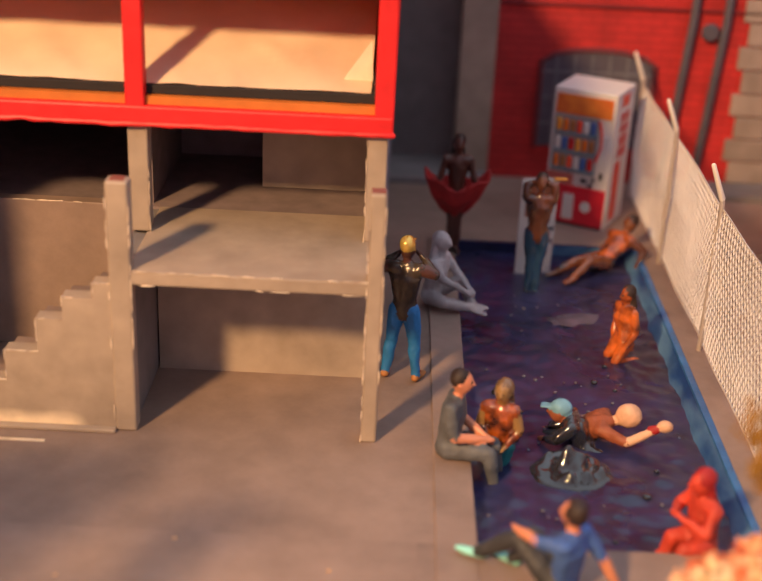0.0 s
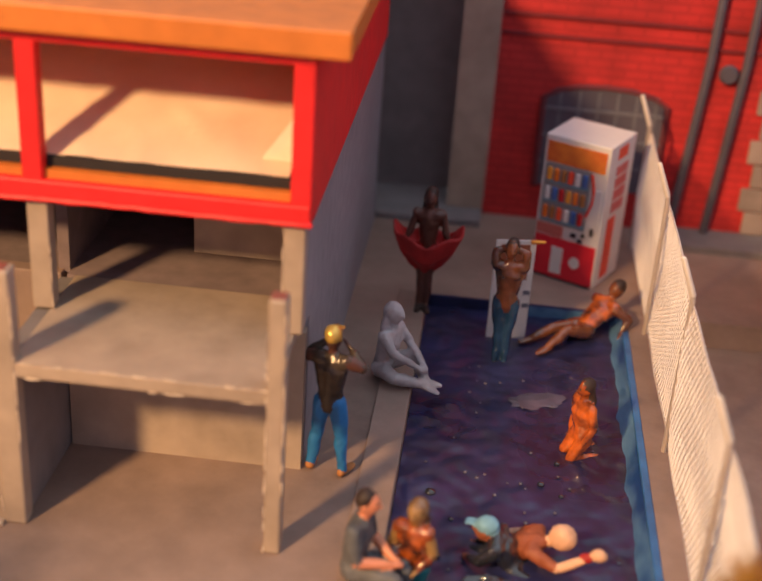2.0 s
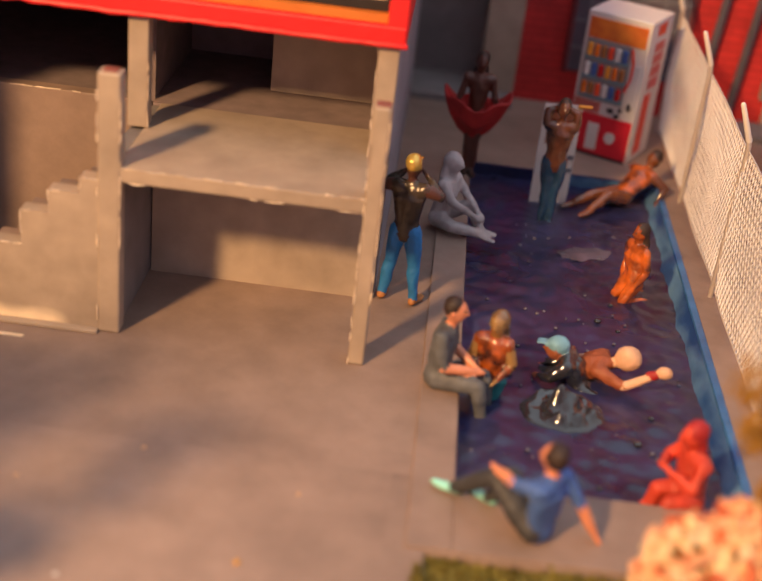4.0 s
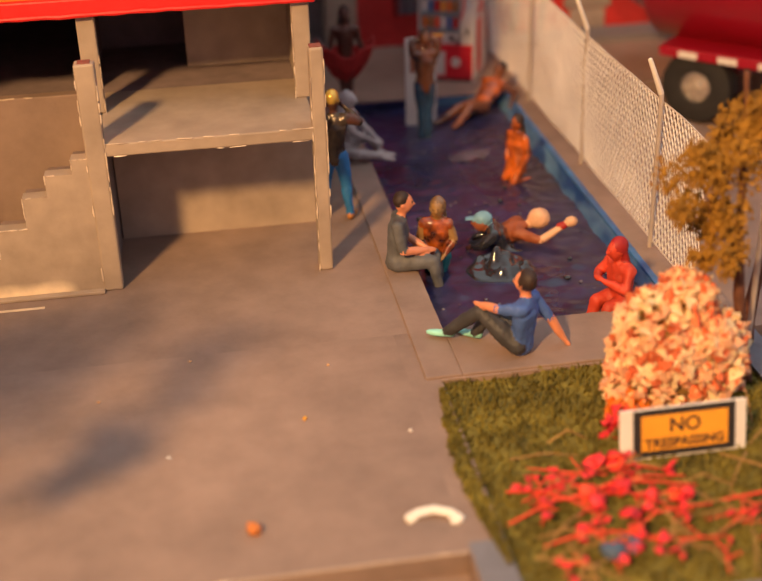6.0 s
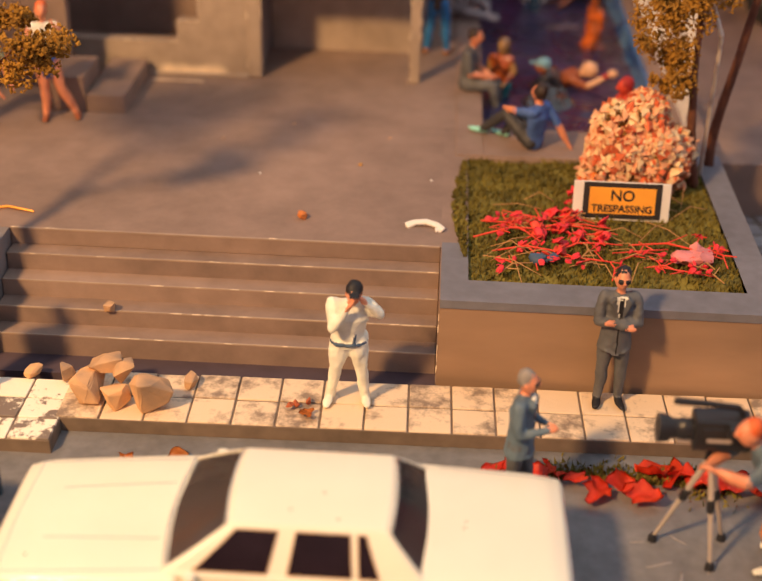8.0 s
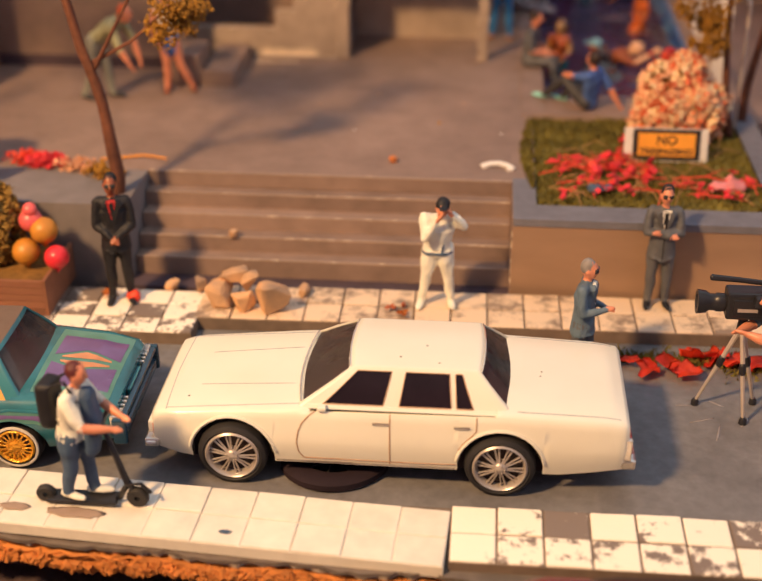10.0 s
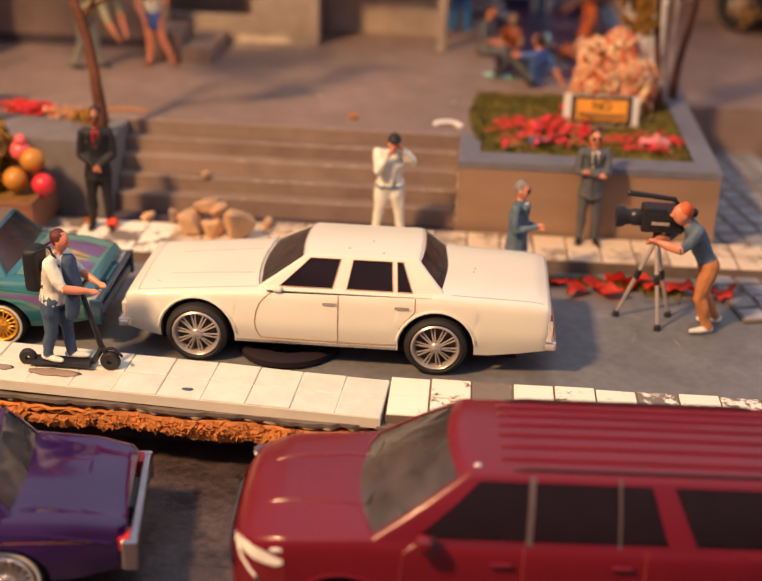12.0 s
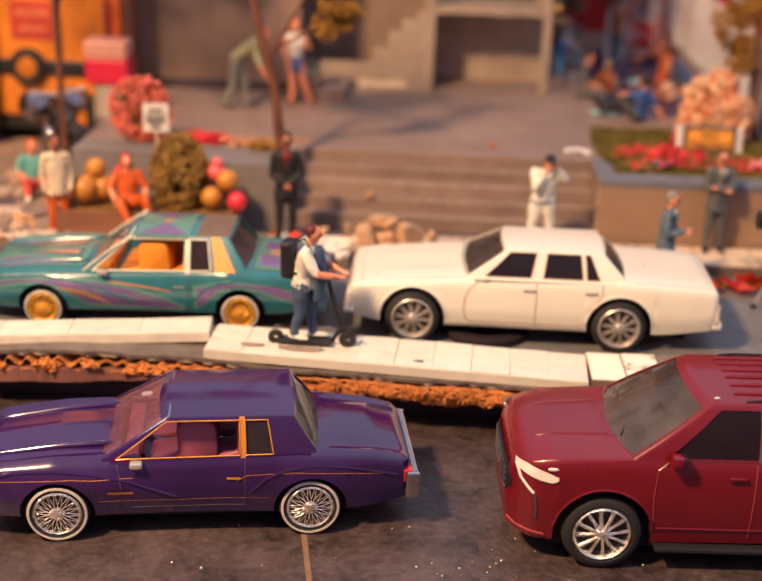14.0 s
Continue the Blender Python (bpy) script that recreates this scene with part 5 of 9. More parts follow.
# a loose black wheel that lies under the sedan
spare = thing("loose_wheel", "black toy wheel lying flat under the sedan", "wheel", (-1.25, 3.06, 0.0), 20)
spare.scale = (1.42, 1.30, 1.1)
part("tyre", lathe(B(), [(0.40, 0.02), (0.62, 0.0), (0.70, 0.05), (0.70, 0.15), (0.62, 0.20), (0.42, 0.18), (0.40, 0.02)], 32, "z"), under_mat, spare, "black tyre", True)
sp = lathe(B(), [(0.41, 0.08), (0.10, 0.06), (0.001, 0.06)], 24, "z")
for k in range(9):
    m = Matrix.Rotation(k * 0.698, 4, "Z")
    tube(sp, [m @ Vector((0.06, 0, 0.14)), m @ Vector((0.40, 0.03, 0.14))], [0.03, 0.02], 5)
part("hub", sp, black_plastic, spare, "black spoked hub", True)

# bright frames round the windscreens
for car in (teal, purple):
    zb, zt = car.zb + 0.0, car.zr + 0.03
    pts = [(-1.53, -1.24, zb), (-0.46, -0.98, zt), (-0.46, 0.98, zt), (-1.53, 1.24, zb)]
    for a, b in zip(pts, pts[1:]):
        part("screen_frame", tube(B(), [a, [(u + v) / 2 + (0.03 if k == 2 else 0) for k, (u, v) in enumerate(zip(a, b))], b], [0.024] * 3, 8), trim_cream if car is teal else chrome_dark, car.root, "thin pale windscreen frame", True)
teal.root.matrix_basis = pose(-8.95 * K, 3.76 * K, 0.0, 0, -0.7, 1.5)

paint_sky = mat("light_blue_car_paint", (0.15, 0.34, 0.52), 0.3, var=0.15, coat=0.6, bump=0.02)
coupe("blue_coupe", (-16.70, -2.35, LOW), 9.0, "light blue two-door coupe parked on the dark road", paint_sky, wheel_chrome, 0.55, seat_pink, trim_cream, paint_sky, paint_sky, glass_pink, up=0.24, belt=0.12, bumper=paint_sky)

# ---- painted figurines: each one plain mesh ----
def col(name, c, rough=0.45, **kw):
    return mat(name, c, rough if rough != 0.45 else 0.62, var=0.35, size=0.32, bump=0.55, **kw)


C_white, C_cream = col("white_cloth_paint", (0.78, 0.74, 0.64)), col("cream_cloth_paint", (0.68, 0.55, 0.38))
C_grey, C_dgrey, C_black = col("grey_cloth_paint", (0.10, 0.105, 0.115)), col("dark_grey_cloth_paint", (0.05, 0.05, 0.055)), col("black_cloth_paint", (0.012, 0.012, 0.016))
C_bluegrey, C_blue, C_jean = col("slate_blue_cloth_paint", (0.10, 0.15, 0.20)), col("blue_shirt_paint", (0.06, 0.13, 0.38)), col("denim_paint", (0.05, 0.09, 0.16))
C_sky, C_red, C_dred = col("bright_blue_trousers_paint", (0.02, 0.17, 0.44)), col("red_shirt_paint", (0.62, 0.06, 0.03)), col("dark_red_paint", (0.35, 0.015, 0.015))
C_orange, C_mint, C_tan = col("orange_gloss_paint", (0.60, 0.11, 0.015), 0.18), col("mint_shoe_paint", (0.30, 0.72, 0.62)), col("tan_trousers_paint", (0.42, 0.17, 0.05))
C_green, C_ghost, C_ginger = col("pale_green_shirt_paint", (0.36, 0.36, 0.20)), col("unpainted_grey_resin", (0.40, 0.37, 0.38), 0.6), col("ginger_hair_paint", (0.65, 0.12, 0.03))
C_hair, C_grayhair, C_pale = col("dark_hair_paint", (0.03, 0.016, 0.012)), col("grey_hair_paint", (0.24, 0.22, 0.21)), col("pale_skin_paint", (0.78, 0.44, 0.27))
C_gold = mat("gold_helmet_paint", (0.75, 0.50, 0.12), 0.25, metal=0.6, bump=0.1)
C_wet = mat("wet_black_resin", (0.02, 0.02, 0.025), 0.08, var=0.4, bump=0.4, coat=1.0)
C_bronze = mat("wet_orange_bronze", (0.60, 0.13, 0.015), 0.12, size=0.26, col2=(0.05, 0.014, 0.008), spread=0.3, mid=0.53, bump=0.8, coat=1.0)
C_bronze_dark = mat("wet_dark_bronze", (0.20, 0.062, 0.018), 0.14, size=0.3, col2=(0.03, 0.012, 0.008), spread=0.5, bump=0.5, coat=1.0)
C_dusk = mat("dark_bronze_skin_paint", (0.085, 0.032, 0.022), 0.3, var=0.4, bump=0.4)
C_clear = mat("clear_resin_bead", (0.10, 0.09, 0.12), 0.05, var=0.3, bump=0.2, coat=1.0)
C_teal = col("teal_skirt_paint", (0.02, 0.22, 0.25))

STAND = dict(hip=(0, 0, 1.42), chest=(0, 0, 2.05), neck=(0, 0, 2.33), head=(0, -0.03, 2.60), sL=(0.33, 0, 2.22), eL=(0.44, 0.04, 1.75), hL=(0.40, -0.10, 1.34),
             sR=(-0.33, 0, 2.22), eR=(-0.44, 0.04, 1.75), hR=(-0.40, -0.10, 1.34), kL=(0.19, -0.03, 0.75), aL=(0.22, 0.02, 0.12), kR=(-0.19, -0.03, 0.75), aR=(-0.22, 0.02, 0.12))


def fuse(bm, voxel):
    """Melts the overlapping limbs into one cast shape; each spot keeps the paint of the limb that it came from."""
    me = bpy.data.meshes.new("raw")
    bm.to_mesh(me)
    ob = new("raw", me)
    mod = ob.modifiers.new("melt", "REMESH")
    mod.mode, mod.voxel_size, mod.use_smooth_shade = "VOXEL", voxel, True
    cast = bpy.data.meshes.new_from_object(ob.evaluated_get(bpy.context.evaluated_depsgraph_get()))
    bm.faces.ensure_lookup_table()
    near = BVHTree.FromBMesh(bm)
    out = B()
    out.from_mesh(cast)
    for _ in range(2):
        bmesh.ops.smooth_vert(out, verts=out.verts[:], factor=0.4, use_axis_x=True, use_axis_y=True, use_axis_z=True)
    for f in out.faces:
        hit = near.find_nearest(f.calc_center_median())
        f.material_index = bm.faces[hit[2]].material_index if hit[2] is not None else 0
    bpy.data.objects.remove(ob)
    bpy.data.meshes.remove(me)
    bpy.data.meshes.remove(cast)
    bm.free()
    out.normal_update()
    for v in out.verts:
        if any(f.material_index in (2, 3) for f in v.link_faces):
            v.co += v.normal * (0.020 * noise.noise(Vector((v.co.x * 7, v.co.y * 7, v.co.z * 4.0))) + 0.008 * noise.noise(v.co * 16))
    return out


def figure(label, at, rz, J=None, mats=(skin, C_hair, C_grey, C_grey, C_black, C_white), long=True, hair="short", coat=0.0, bare=False, fat=1.0, extra=None, ry=0.0, size=1.0, name="figurine", group="painted figurines", feet=True):
    """mats: skin, hair, top, trousers, shoes, accent."""
    j = {k: Vector(v) for k, v in {**STAND, **(J or {})}.items()}
    bm = B()
    acr = (j["sL"] - j["sR"]).normalized()
    hipL, hipR = j["hip"] + acr * 0.15, j["hip"] - acr * 0.15
    up = (j["chest"] - j["hip"])
    tube(bm, [j["hip"] - up * 0.08, j["hip"] + up * 0.35, j["chest"], j["chest"] + (j["neck"] - j["chest"]) * 0.75], [(0.27 * fat, 0.20 * fat), (0.25 * fat, 0.18 * fat), (0.34 * fat, 0.21 * fat), (0.20, 0.13)], 14, 2, acr)
    tube(bm, [j["sL"], j["chest"] + (j["neck"] - j["chest"]) * 0.45, j["sR"]], [0.13, 0.16, 0.13], 10, 2)
    if coat:
        tube(bm, [j["hip"] - up.normalized() * coat, j["hip"] + up * 0.3, j["chest"]], [(0.36, 0.27), (0.30, 0.22), (0.35, 0.22)], 14, 2, acr, caps=False)
    tube(bm, [j["neck"] - (j["neck"] - j["chest"]) * 0.2, j["head"] - Vector((0, 0, 0.08))], [0.095, 0.09], 8, 0)
    hd = (j["head"] - j["neck"]).normalized()
    blob(bm, j["head"], (0.155, 0.18, 0.215), 0, 2)
    face = acr.cross(hd)
    if face.y > 0 and not J:
        face = -face
    blob(bm, j["head"] - Vector((0, 0.18, 0.02)), (0.035, 0.05, 0.05), 0, 1)
    for sx in (-1, 1):
        blob(bm, j["head"] + Vector((sx * 0.06, -0.158, 0.035)), (0.026, 0.02, 0.016), 1, 1)
        blob(bm, j["head"] + Vector((sx * 0.155, 0.01, -0.01)), (0.03, 0.045, 0.06), 0, 1)
    if hair == "short":
        blob(bm, j["head"] + Vector((0, 0.045, 0.06)), (0.168, 0.175, 0.185), 1, 2)
    elif hair == "cap":
        blob(bm, j["head"] + Vector((0, 0.03, 0.08)), (0.178, 0.195, 0.17), 1, 2)
        box(bm, -0.11, 0.11, -0.34, -0.10, 0, 0.03, 0.01, 1, Matrix.Translation(j["head"] + Vector((0, 0, 0.07))))
    elif hair == "long":
        blob(bm, j["head"] + Vector((0, 0.05, 0.05)), (0.185, 0.19, 0.20), 1, 2)
        tube(bm, [j["head"] + Vector((0, 0.10, 0)), j["head"] + Vector((0, 0.17, -0.3)), j["head"] + Vector((0, 0.16, -0.6))], [(0.17, 0.10), (0.20, 0.10), (0.14, 0.06)], 10, 1, (1, 0, 0))
    for S in "LR":
        sh, el, ha = j["s" + S], j["e" + S], j["h" + S]
        tube(bm, [sh, sh.lerp(el, 0.5), el], [0.125 * fat, 0.115 * fat, 0.095], 8, 0 if bare else 2)
        tube(bm, [el, el.lerp(ha, 0.55), ha], [0.092, 0.085, 0.058], 8, 2 if long else 0)
        d = (ha - el).normalized()
        tube(bm, [ha, ha + d * 0.1, ha + d * 0.19], [(0.06, 0.04), (0.075, 0.042), (0.045, 0.03)], 7, 0)
        hp, kn, an = (hipL if S == "L" else hipR), j["k" + S], j["a" + S]
        tube(bm, [hp, hp.lerp(kn, 0.45), kn], [0.185 * fat, 0.17 * fat, 0.13], 10, 3)
        tube(bm, [kn, kn.lerp(an, 0.35), an], [0.13, 0.125, 0.095], 10, 3)
        if feet:
            f = j.get("f" + S, Vector((0.06 if S == "L" else -0.06, -0.34, -0.05)))
            tube(bm, [an + Vector((0, 0.03, -0.03)) - f * 0.12, an + f * 0.55 + Vector((0, 0, -0.02)), an + f], [(0.085, 0.075), (0.10, 0.06), (0.07, 0.04)], 8, 4, (1, 0, 0) if abs(f.x) < abs(f.y) else (0, 1, 0))
    if extra:
        extra(bm, j)
    for v in bm.verts:
        v.co += Vector((noise.noise(v.co * 4.5), noise.noise(v.co * 4.5 + Vector((9, 0, 0))), 0.5 * noise.noise(v.co * 4.5 + Vector((0, 9, 0))))) * 0.03
    slim = 0.87 if j["hip"].z > 1.2 else 0.95
    bmesh.ops.scale(bm, vec=(size * slim, size * (slim + 0.06), size), verts=bm.verts)
    ob = part(name, fuse(bm, 0.026), list(mats), None, label, "all")
    ob.matrix_basis = pose(at[0] * K, at[1] * K, at[2] * K, 0, ry, rz)
    return tagged(ob, label, "figurine", group)


def tie(bm, j):
    """Shirt front, tie, lapels and dark glasses of a suit."""
    zt, zb, yf = j["neck"].z - 0.02, j["neck"].z - 0.50, j["chest"].y - 0.215
    prism(bm, [(-0.12, zt), (0.12, zt), (0.0, zb)], "y", yf - 0.015, yf + 0.06, 5)
    prism(bm, [(-0.035, zt), (0.035, zt), (0.03, zb + 0.05), (-0.03, zb + 0.05)], "y", yf - 0.03, yf, 4)
    for s in (-1, 1):
        prism(bm, [(s * 0.12, zt + 0.03), (s * 0.23, zt - 0.10), (s * 0.17, zt - 0.22), (s * 0.02, zb - 0.03), (s * 0.06, zb + 0.16)], "y", yf - 0.03, yf + 0.07, 2)
        box(bm, s * 0.07 - 0.06, s * 0.07 + 0.06, -0.215 + j["head"].y + 0.03, -0.17 + j["head"].y + 0.03, j["head"].z - 0.02, j["head"].z + 0.05, 0.01, 4)
    tube(bm, [(0.0, j["hip"].y - 0.27, j["hip"].z - 0.22), (0.0, yf - 0.02, zb)], [0.012, 0.012], 5, 4)
    for s in (-1, 1):
        tube(bm, [(s * 0.03, j["hip"].y - 0.285, j["hip"].z - 0.26), (s * 0.2, j["hip"].y - 0.24, j["hip"].z - 0.20), (s * 0.33, j["hip"].y - 0.08, j["hip"].z - 0.20)], [0.02, 0.02, 0.02], 5, 2)


def scarf_trim(bm, j):
    tube(bm, [Vector((0.375 * math.cos(a), 0.01 + 0.285 * math.sin(a), 1.335)) for a in np.linspace(-3.3, 0.2, 12)], [0.022] * 12, 6, 5)
    tube(bm, [Vector((0.1, -0.24, 1.36)), Vector((0.14, -0.23, 1.95))], [0.02, 0.02], 5, 5)


KT = 0.31
figure("cream tracksuit figurine hunched with both arms raised to its face", (0.30, 8.55, KT), 4, dict(
    hip=(0, 0.02, 1.38), chest=(-0.02, -0.14, 1.98), neck=(0.02, -0.24, 2.22), head=(0.08, -0.34, 2.44), sL=(0.30, -0.18, 2.16), eL=(0.62, -0.28, 2.0), hL=(0.32, -0.46, 2.32),
    sR=(-0.33, -0.16, 2.14), eR=(-0.34, -0.42, 1.78), hR=(-0.06, -0.52, 2.20), kL=(0.25, -0.05, 0.74), aL=(0.34, 0.04, 0.12), kR=(-0.28, -0.03, 0.74), aR=(-0.40, 0.06, 0.12)),
    (skin, C_black, C_white, C_white, C_white, C_jean), hair="cap", coat=0.10, extra=scarf_trim, fat=1.28)
figure("dark grey suited figurine with folded arms and sunglasses", (5.00, 8.95, KT), 0, dict(
    eL=(0.42, -0.16, 1.80), hL=(-0.12, -0.30, 1.84), eR=(-0.42, -0.16, 1.80), hR=(0.14, -0.32, 1.78)), (skin, C_black, C_grey, C_grey, C_black, C_white), coat=0.22, extra=tie)
figure("slate suited grey-haired figurine gesturing with both arms", (3.23, 6.22, 0), 75, dict(
    head=(0, -0.06, 2.58), eL=(0.40, -0.05, 1.72), hL=(0.22, -0.45, 1.70), eR=(-0.42, -0.05, 1.74), hR=(-0.24, -0.50, 1.86), kL=(0.16, -0.14, 0.74), aL=(0.16, -0.2, 0.12), kR=(-0.16, 0.06, 0.75), aR=(-0.18, 0.16, 0.12)),
    (skin, C_grayhair, C_bluegrey, C_grey, C_black, C_white), coat=0.24, extra=tie, size=0.97)
figure("ginger-haired camera operator figurine in a blue shirt", (7.05, 5.15, 0), -80, dict(
    hip=(0, 0.10, 1.30), chest=(0, -0.24, 1.86), neck=(0, -0.42, 2.08), head=(0, -0.56, 2.26), sL=(0.33, -0.30, 2.02), eL=(0.42, -0.62, 1.72), hL=(0.18, -1.0, 1.78), sR=(-0.33, -0.30, 2.02), eR=(-0.42, -0.66, 1.66), hR=(-0.14, -1.02, 1.70),
    kL=(0.18, -0.05, 0.70), aL=(0.24, 0.16, 0.12), kR=(-0.18, 0.12, 0.72), aR=(-0.26, 0.50, 0.12)), (skin, C_ginger, C_bluegrey, col("peach_trousers_paint", (0.50, 0.20, 0.07)), C_white, C_white), long=False, size=1.14)
figure("black suited figurine with folded arms beside the steps", (-6.55, 8.25, KT - 0.02), 12, dict(
    eL=(0.42, -0.08, 1.74), hL=(0.06, -0.30, 1.55), eR=(-0.42, -0.08, 1.74), hR=(-0.06, -0.30, 1.53)), (skin_brown, C_black, C_black, C_black, C_black, C_dred), coat=0.2, extra=tie, size=1.06)
figure("black suited figurine standing alone on the raised road", (-13.60, 3.15, 0), 160, dict(
    eL=(0.5, 0.1, 1.78), hL=(0.68, 0.0, 1.46), kL=(0.24, -0.03, 0.75), aL=(0.36, 0.02, 0.12), kR=(-0.22, -0.03, 0.75), aR=(-0.30, 0.02, 0.12)), (skin, C_black, C_black, C_black, C_black, C_black), coat=0.2)


def backpack(bm, j):
    box(bm, -0.27, 0.27, 0.18, 0.50, 1.40, 2.24, 0.09, 5)
    for s in (-1, 1):
        tube(bm, [Vector((s * 0.2, 0.2, 2.2)), Vector((s * 0.22, -0.08, 2.36)), Vector((s * 0.22, -0.25, 2.0)), Vector((s * 0.24, 0.1, 1.55))], [0.035] * 4, 6, 5)
    tube(bm, [Vector((0.05, -0.34, 2.02)), Vector((0.05, -0.42, 1.5)), Vector((0.03, -0.34, 0.95))], [(0.22, 0.14), (0.26, 0.16), (0.20, 0.12)], 10, 3, (1, 0, 0))


figure("scooter rider figurine with white shirt and black backpack", (-5.30, 1.14, 0.49), 82, dict(
    hip=(0, 0.0, 1.28), chest=(0, -0.10, 1.90), neck=(0, -0.16, 2.16), head=(0, -0.24, 2.40), sL=(0.33, -0.12, 2.05), eL=(0.44, -0.42, 1.66), hL=(0.24, -0.86, 1.56), sR=(-0.33, -0.12, 2.05), eR=(-0.46, -0.40, 1.64), hR=(-0.26, -0.86, 1.58),
    kL=(0.18, -0.14, 0.66), aL=(0.14, -0.22, 0.12), kR=(-0.17, 0.02, 0.66), aR=(-0.13, 0.18, 0.12)), (skin, col("maroon_cap_paint", (0.09, 0.015, 0.015)), C_white, C_jean, C_white, C_black), long=False, hair="short", coat=0.04, fat=1.15, extra=backpack)
figure("pale green shirted figurine bending forward", (-9.0, 16.2, P), 75, dict(
    hip=(0, 0.15, 1.46), chest=(0, -0.38, 1.84), neck=(0, -0.60, 2.02), head=(0, -0.80, 2.14), sL=(0.30, -0.50, 1.92), eL=(0.34, -0.78, 1.45), hL=(0.24, -0.95, 1.02), sR=(-0.30, -0.50, 1.92), eR=(-0.34, -0.76, 1.34), hR=(-0.24, -0.95, 0.98),
    kL=(0.18, -0.02, 0.72), aL=(0.2, -0.1, 0.12), kR=(-0.18, 0.2, 0.75), aR=(-0.2, 0.5, 0.12)), (skin, C_ginger, C_green, col("grey_green_trousers_paint", (0.26, 0.27, 0.22)), C_dgrey, C_white), long=False, size=1.12)
figure("figurine in blue shorts and white top by the tree", (-7.35, 16.95, P), 15, dict(
    chest=(0, -0.08, 2.02), eL=(0.5, -0.2, 1.9), hL=(0.3, -0.3, 2.3), eR=(-0.5, -0.2, 1.8), hR=(-0.3, -0.4, 1.5), kL=(0.30, -0.08, 0.75), aL=(0.62, 0.05, 0.12), kR=(-0.12, -0.05, 0.75), aR=(-0.16, 0.0, 0.12)),
    (skin, C_ginger, C_white, skin, skin_brown, C_blue), long=False, bare=True, extra=lambda bm, j: tube(bm, [Vector((0, 0, 1.55)), Vector((0, 0, 1.2))], [(0.29, 0.23), (0.31, 0.25)], 12, 5, (1, 0, 0)))

# round the pool
figure("figurine with gold helmet and bright blue trousers at the pool edge", (1.55, 22.55, P), 165, dict(
    eL=(0.62, -0.05, 2.15), hL=(0.25, -0.2, 2.40), eR=(-0.62, -0.05, 2.15), hR=(-0.25, -0.2, 2.40), kL=(0.25, -0.03, 0.75), aL=(0.34, 0.02, 0.12), kR=(-0.25, -0.03, 0.75), aR=(-0.34, 0.02, 0.12)),
    (C_dusk, C_gold, mat("bronze_top_paint", (0.060, 0.045, 0.035), 0.25, metal=0.3, var=0.5, size=0.2), C_sky, C_tan, C_gold), hair="cap", bare=True)
figure("unpainted grey resin figurine sitting on the pool coping", (2.15, 25.9, P + 0.05), 65, dict(
    hip=(0, 0.0, 0.22), chest=(0, -0.12, 0.85), neck=(0, -0.16, 1.12), head=(0, -0.18, 1.40), sL=(0.30, -0.14, 1.02), eL=(0.34, -0.36, 0.72), hL=(0.10, -0.78, 0.50), sR=(-0.30, -0.14, 1.02), eR=(-0.32, -0.36, 0.72), hR=(-0.06, -0.78, 0.46),
    kL=(0.26, -0.55, 0.55), aL=(0.12, -0.85, 0.14), kR=(-0.36, -0.45, 0.24), aR=(0.02, -0.9, 0.10)), (C_ghost,) * 5 + (C_black,), hair="long")


def skirt(bm, j):
    n = 28
    rings = []
    for r, z in ((0.14, 1.66), (0.30, 1.50), (0.56, 1.72), (0.80, 2.02), (0.84, 1.96), (0.66, 1.55), (0.40, 1.10), (0.12, 0.86)):
        rings.append([bm.verts.new((r * math.cos(6.2832 * k / n) * 1.05, r * 0.55 * math.sin(6.2832 * k / n), z + 0.10 * r * math.sin(6.2832 * 5 * k / n) - 0.30 * (r > 0.4) * abs(math.sin(6.2832 * k / n)))) for k in range(n)])
    for a, b in zip(rings, rings[1:] + rings[:1]):
        for k in range(n):
            bm.faces.new((a[k], a[(k + 1) % n], b[(k + 1) % n], b[k])).material_index = 5


figure("dark figurine with a flaring red dress behind the pool", (2.68, 28.95, P), 0, dict(kL=(0.08, 0, 0.75), aL=(0.08, 0, 0.12), kR=(-0.08, 0, 0.75), aR=(-0.08, 0, 0.12), eL=(0.42, -0.06, 1.85), hL=(0.5, -0.1, 1.72), eR=(-0.42, -0.06, 1.85), hR=(-0.5, -0.1, 1.72)),
       (C_dusk, C_hair, C_dusk, C_dusk, C_hair, C_dred), hair="long", extra=skirt, fat=0.8)
figure("glossy figurine with blue trousers standing in the pool", (4.42, 27.5, 1.72), 0, dict(eL=(0.36, 0.02, 2.5), hL=(0.1, 0.05, 2.6), eR=(-0.36, 0.02, 2.5), hR=(-0.1, 0.05, 2.6), kL=(0.10, -0.03, 0.75), aL=(0.1, 0, 0.05), kR=(-0.10, -0.03, 0.75), aR=(-0.1, 0, 0.05)),
       (C_bronze_dark, C_hair, C_bronze_dark, mat("wet_blue_paint", (0.016, 0.050, 0.11), 0.1, var=0.5, coat=1.0), C_wet, C_wet), hair="short", bare=True)
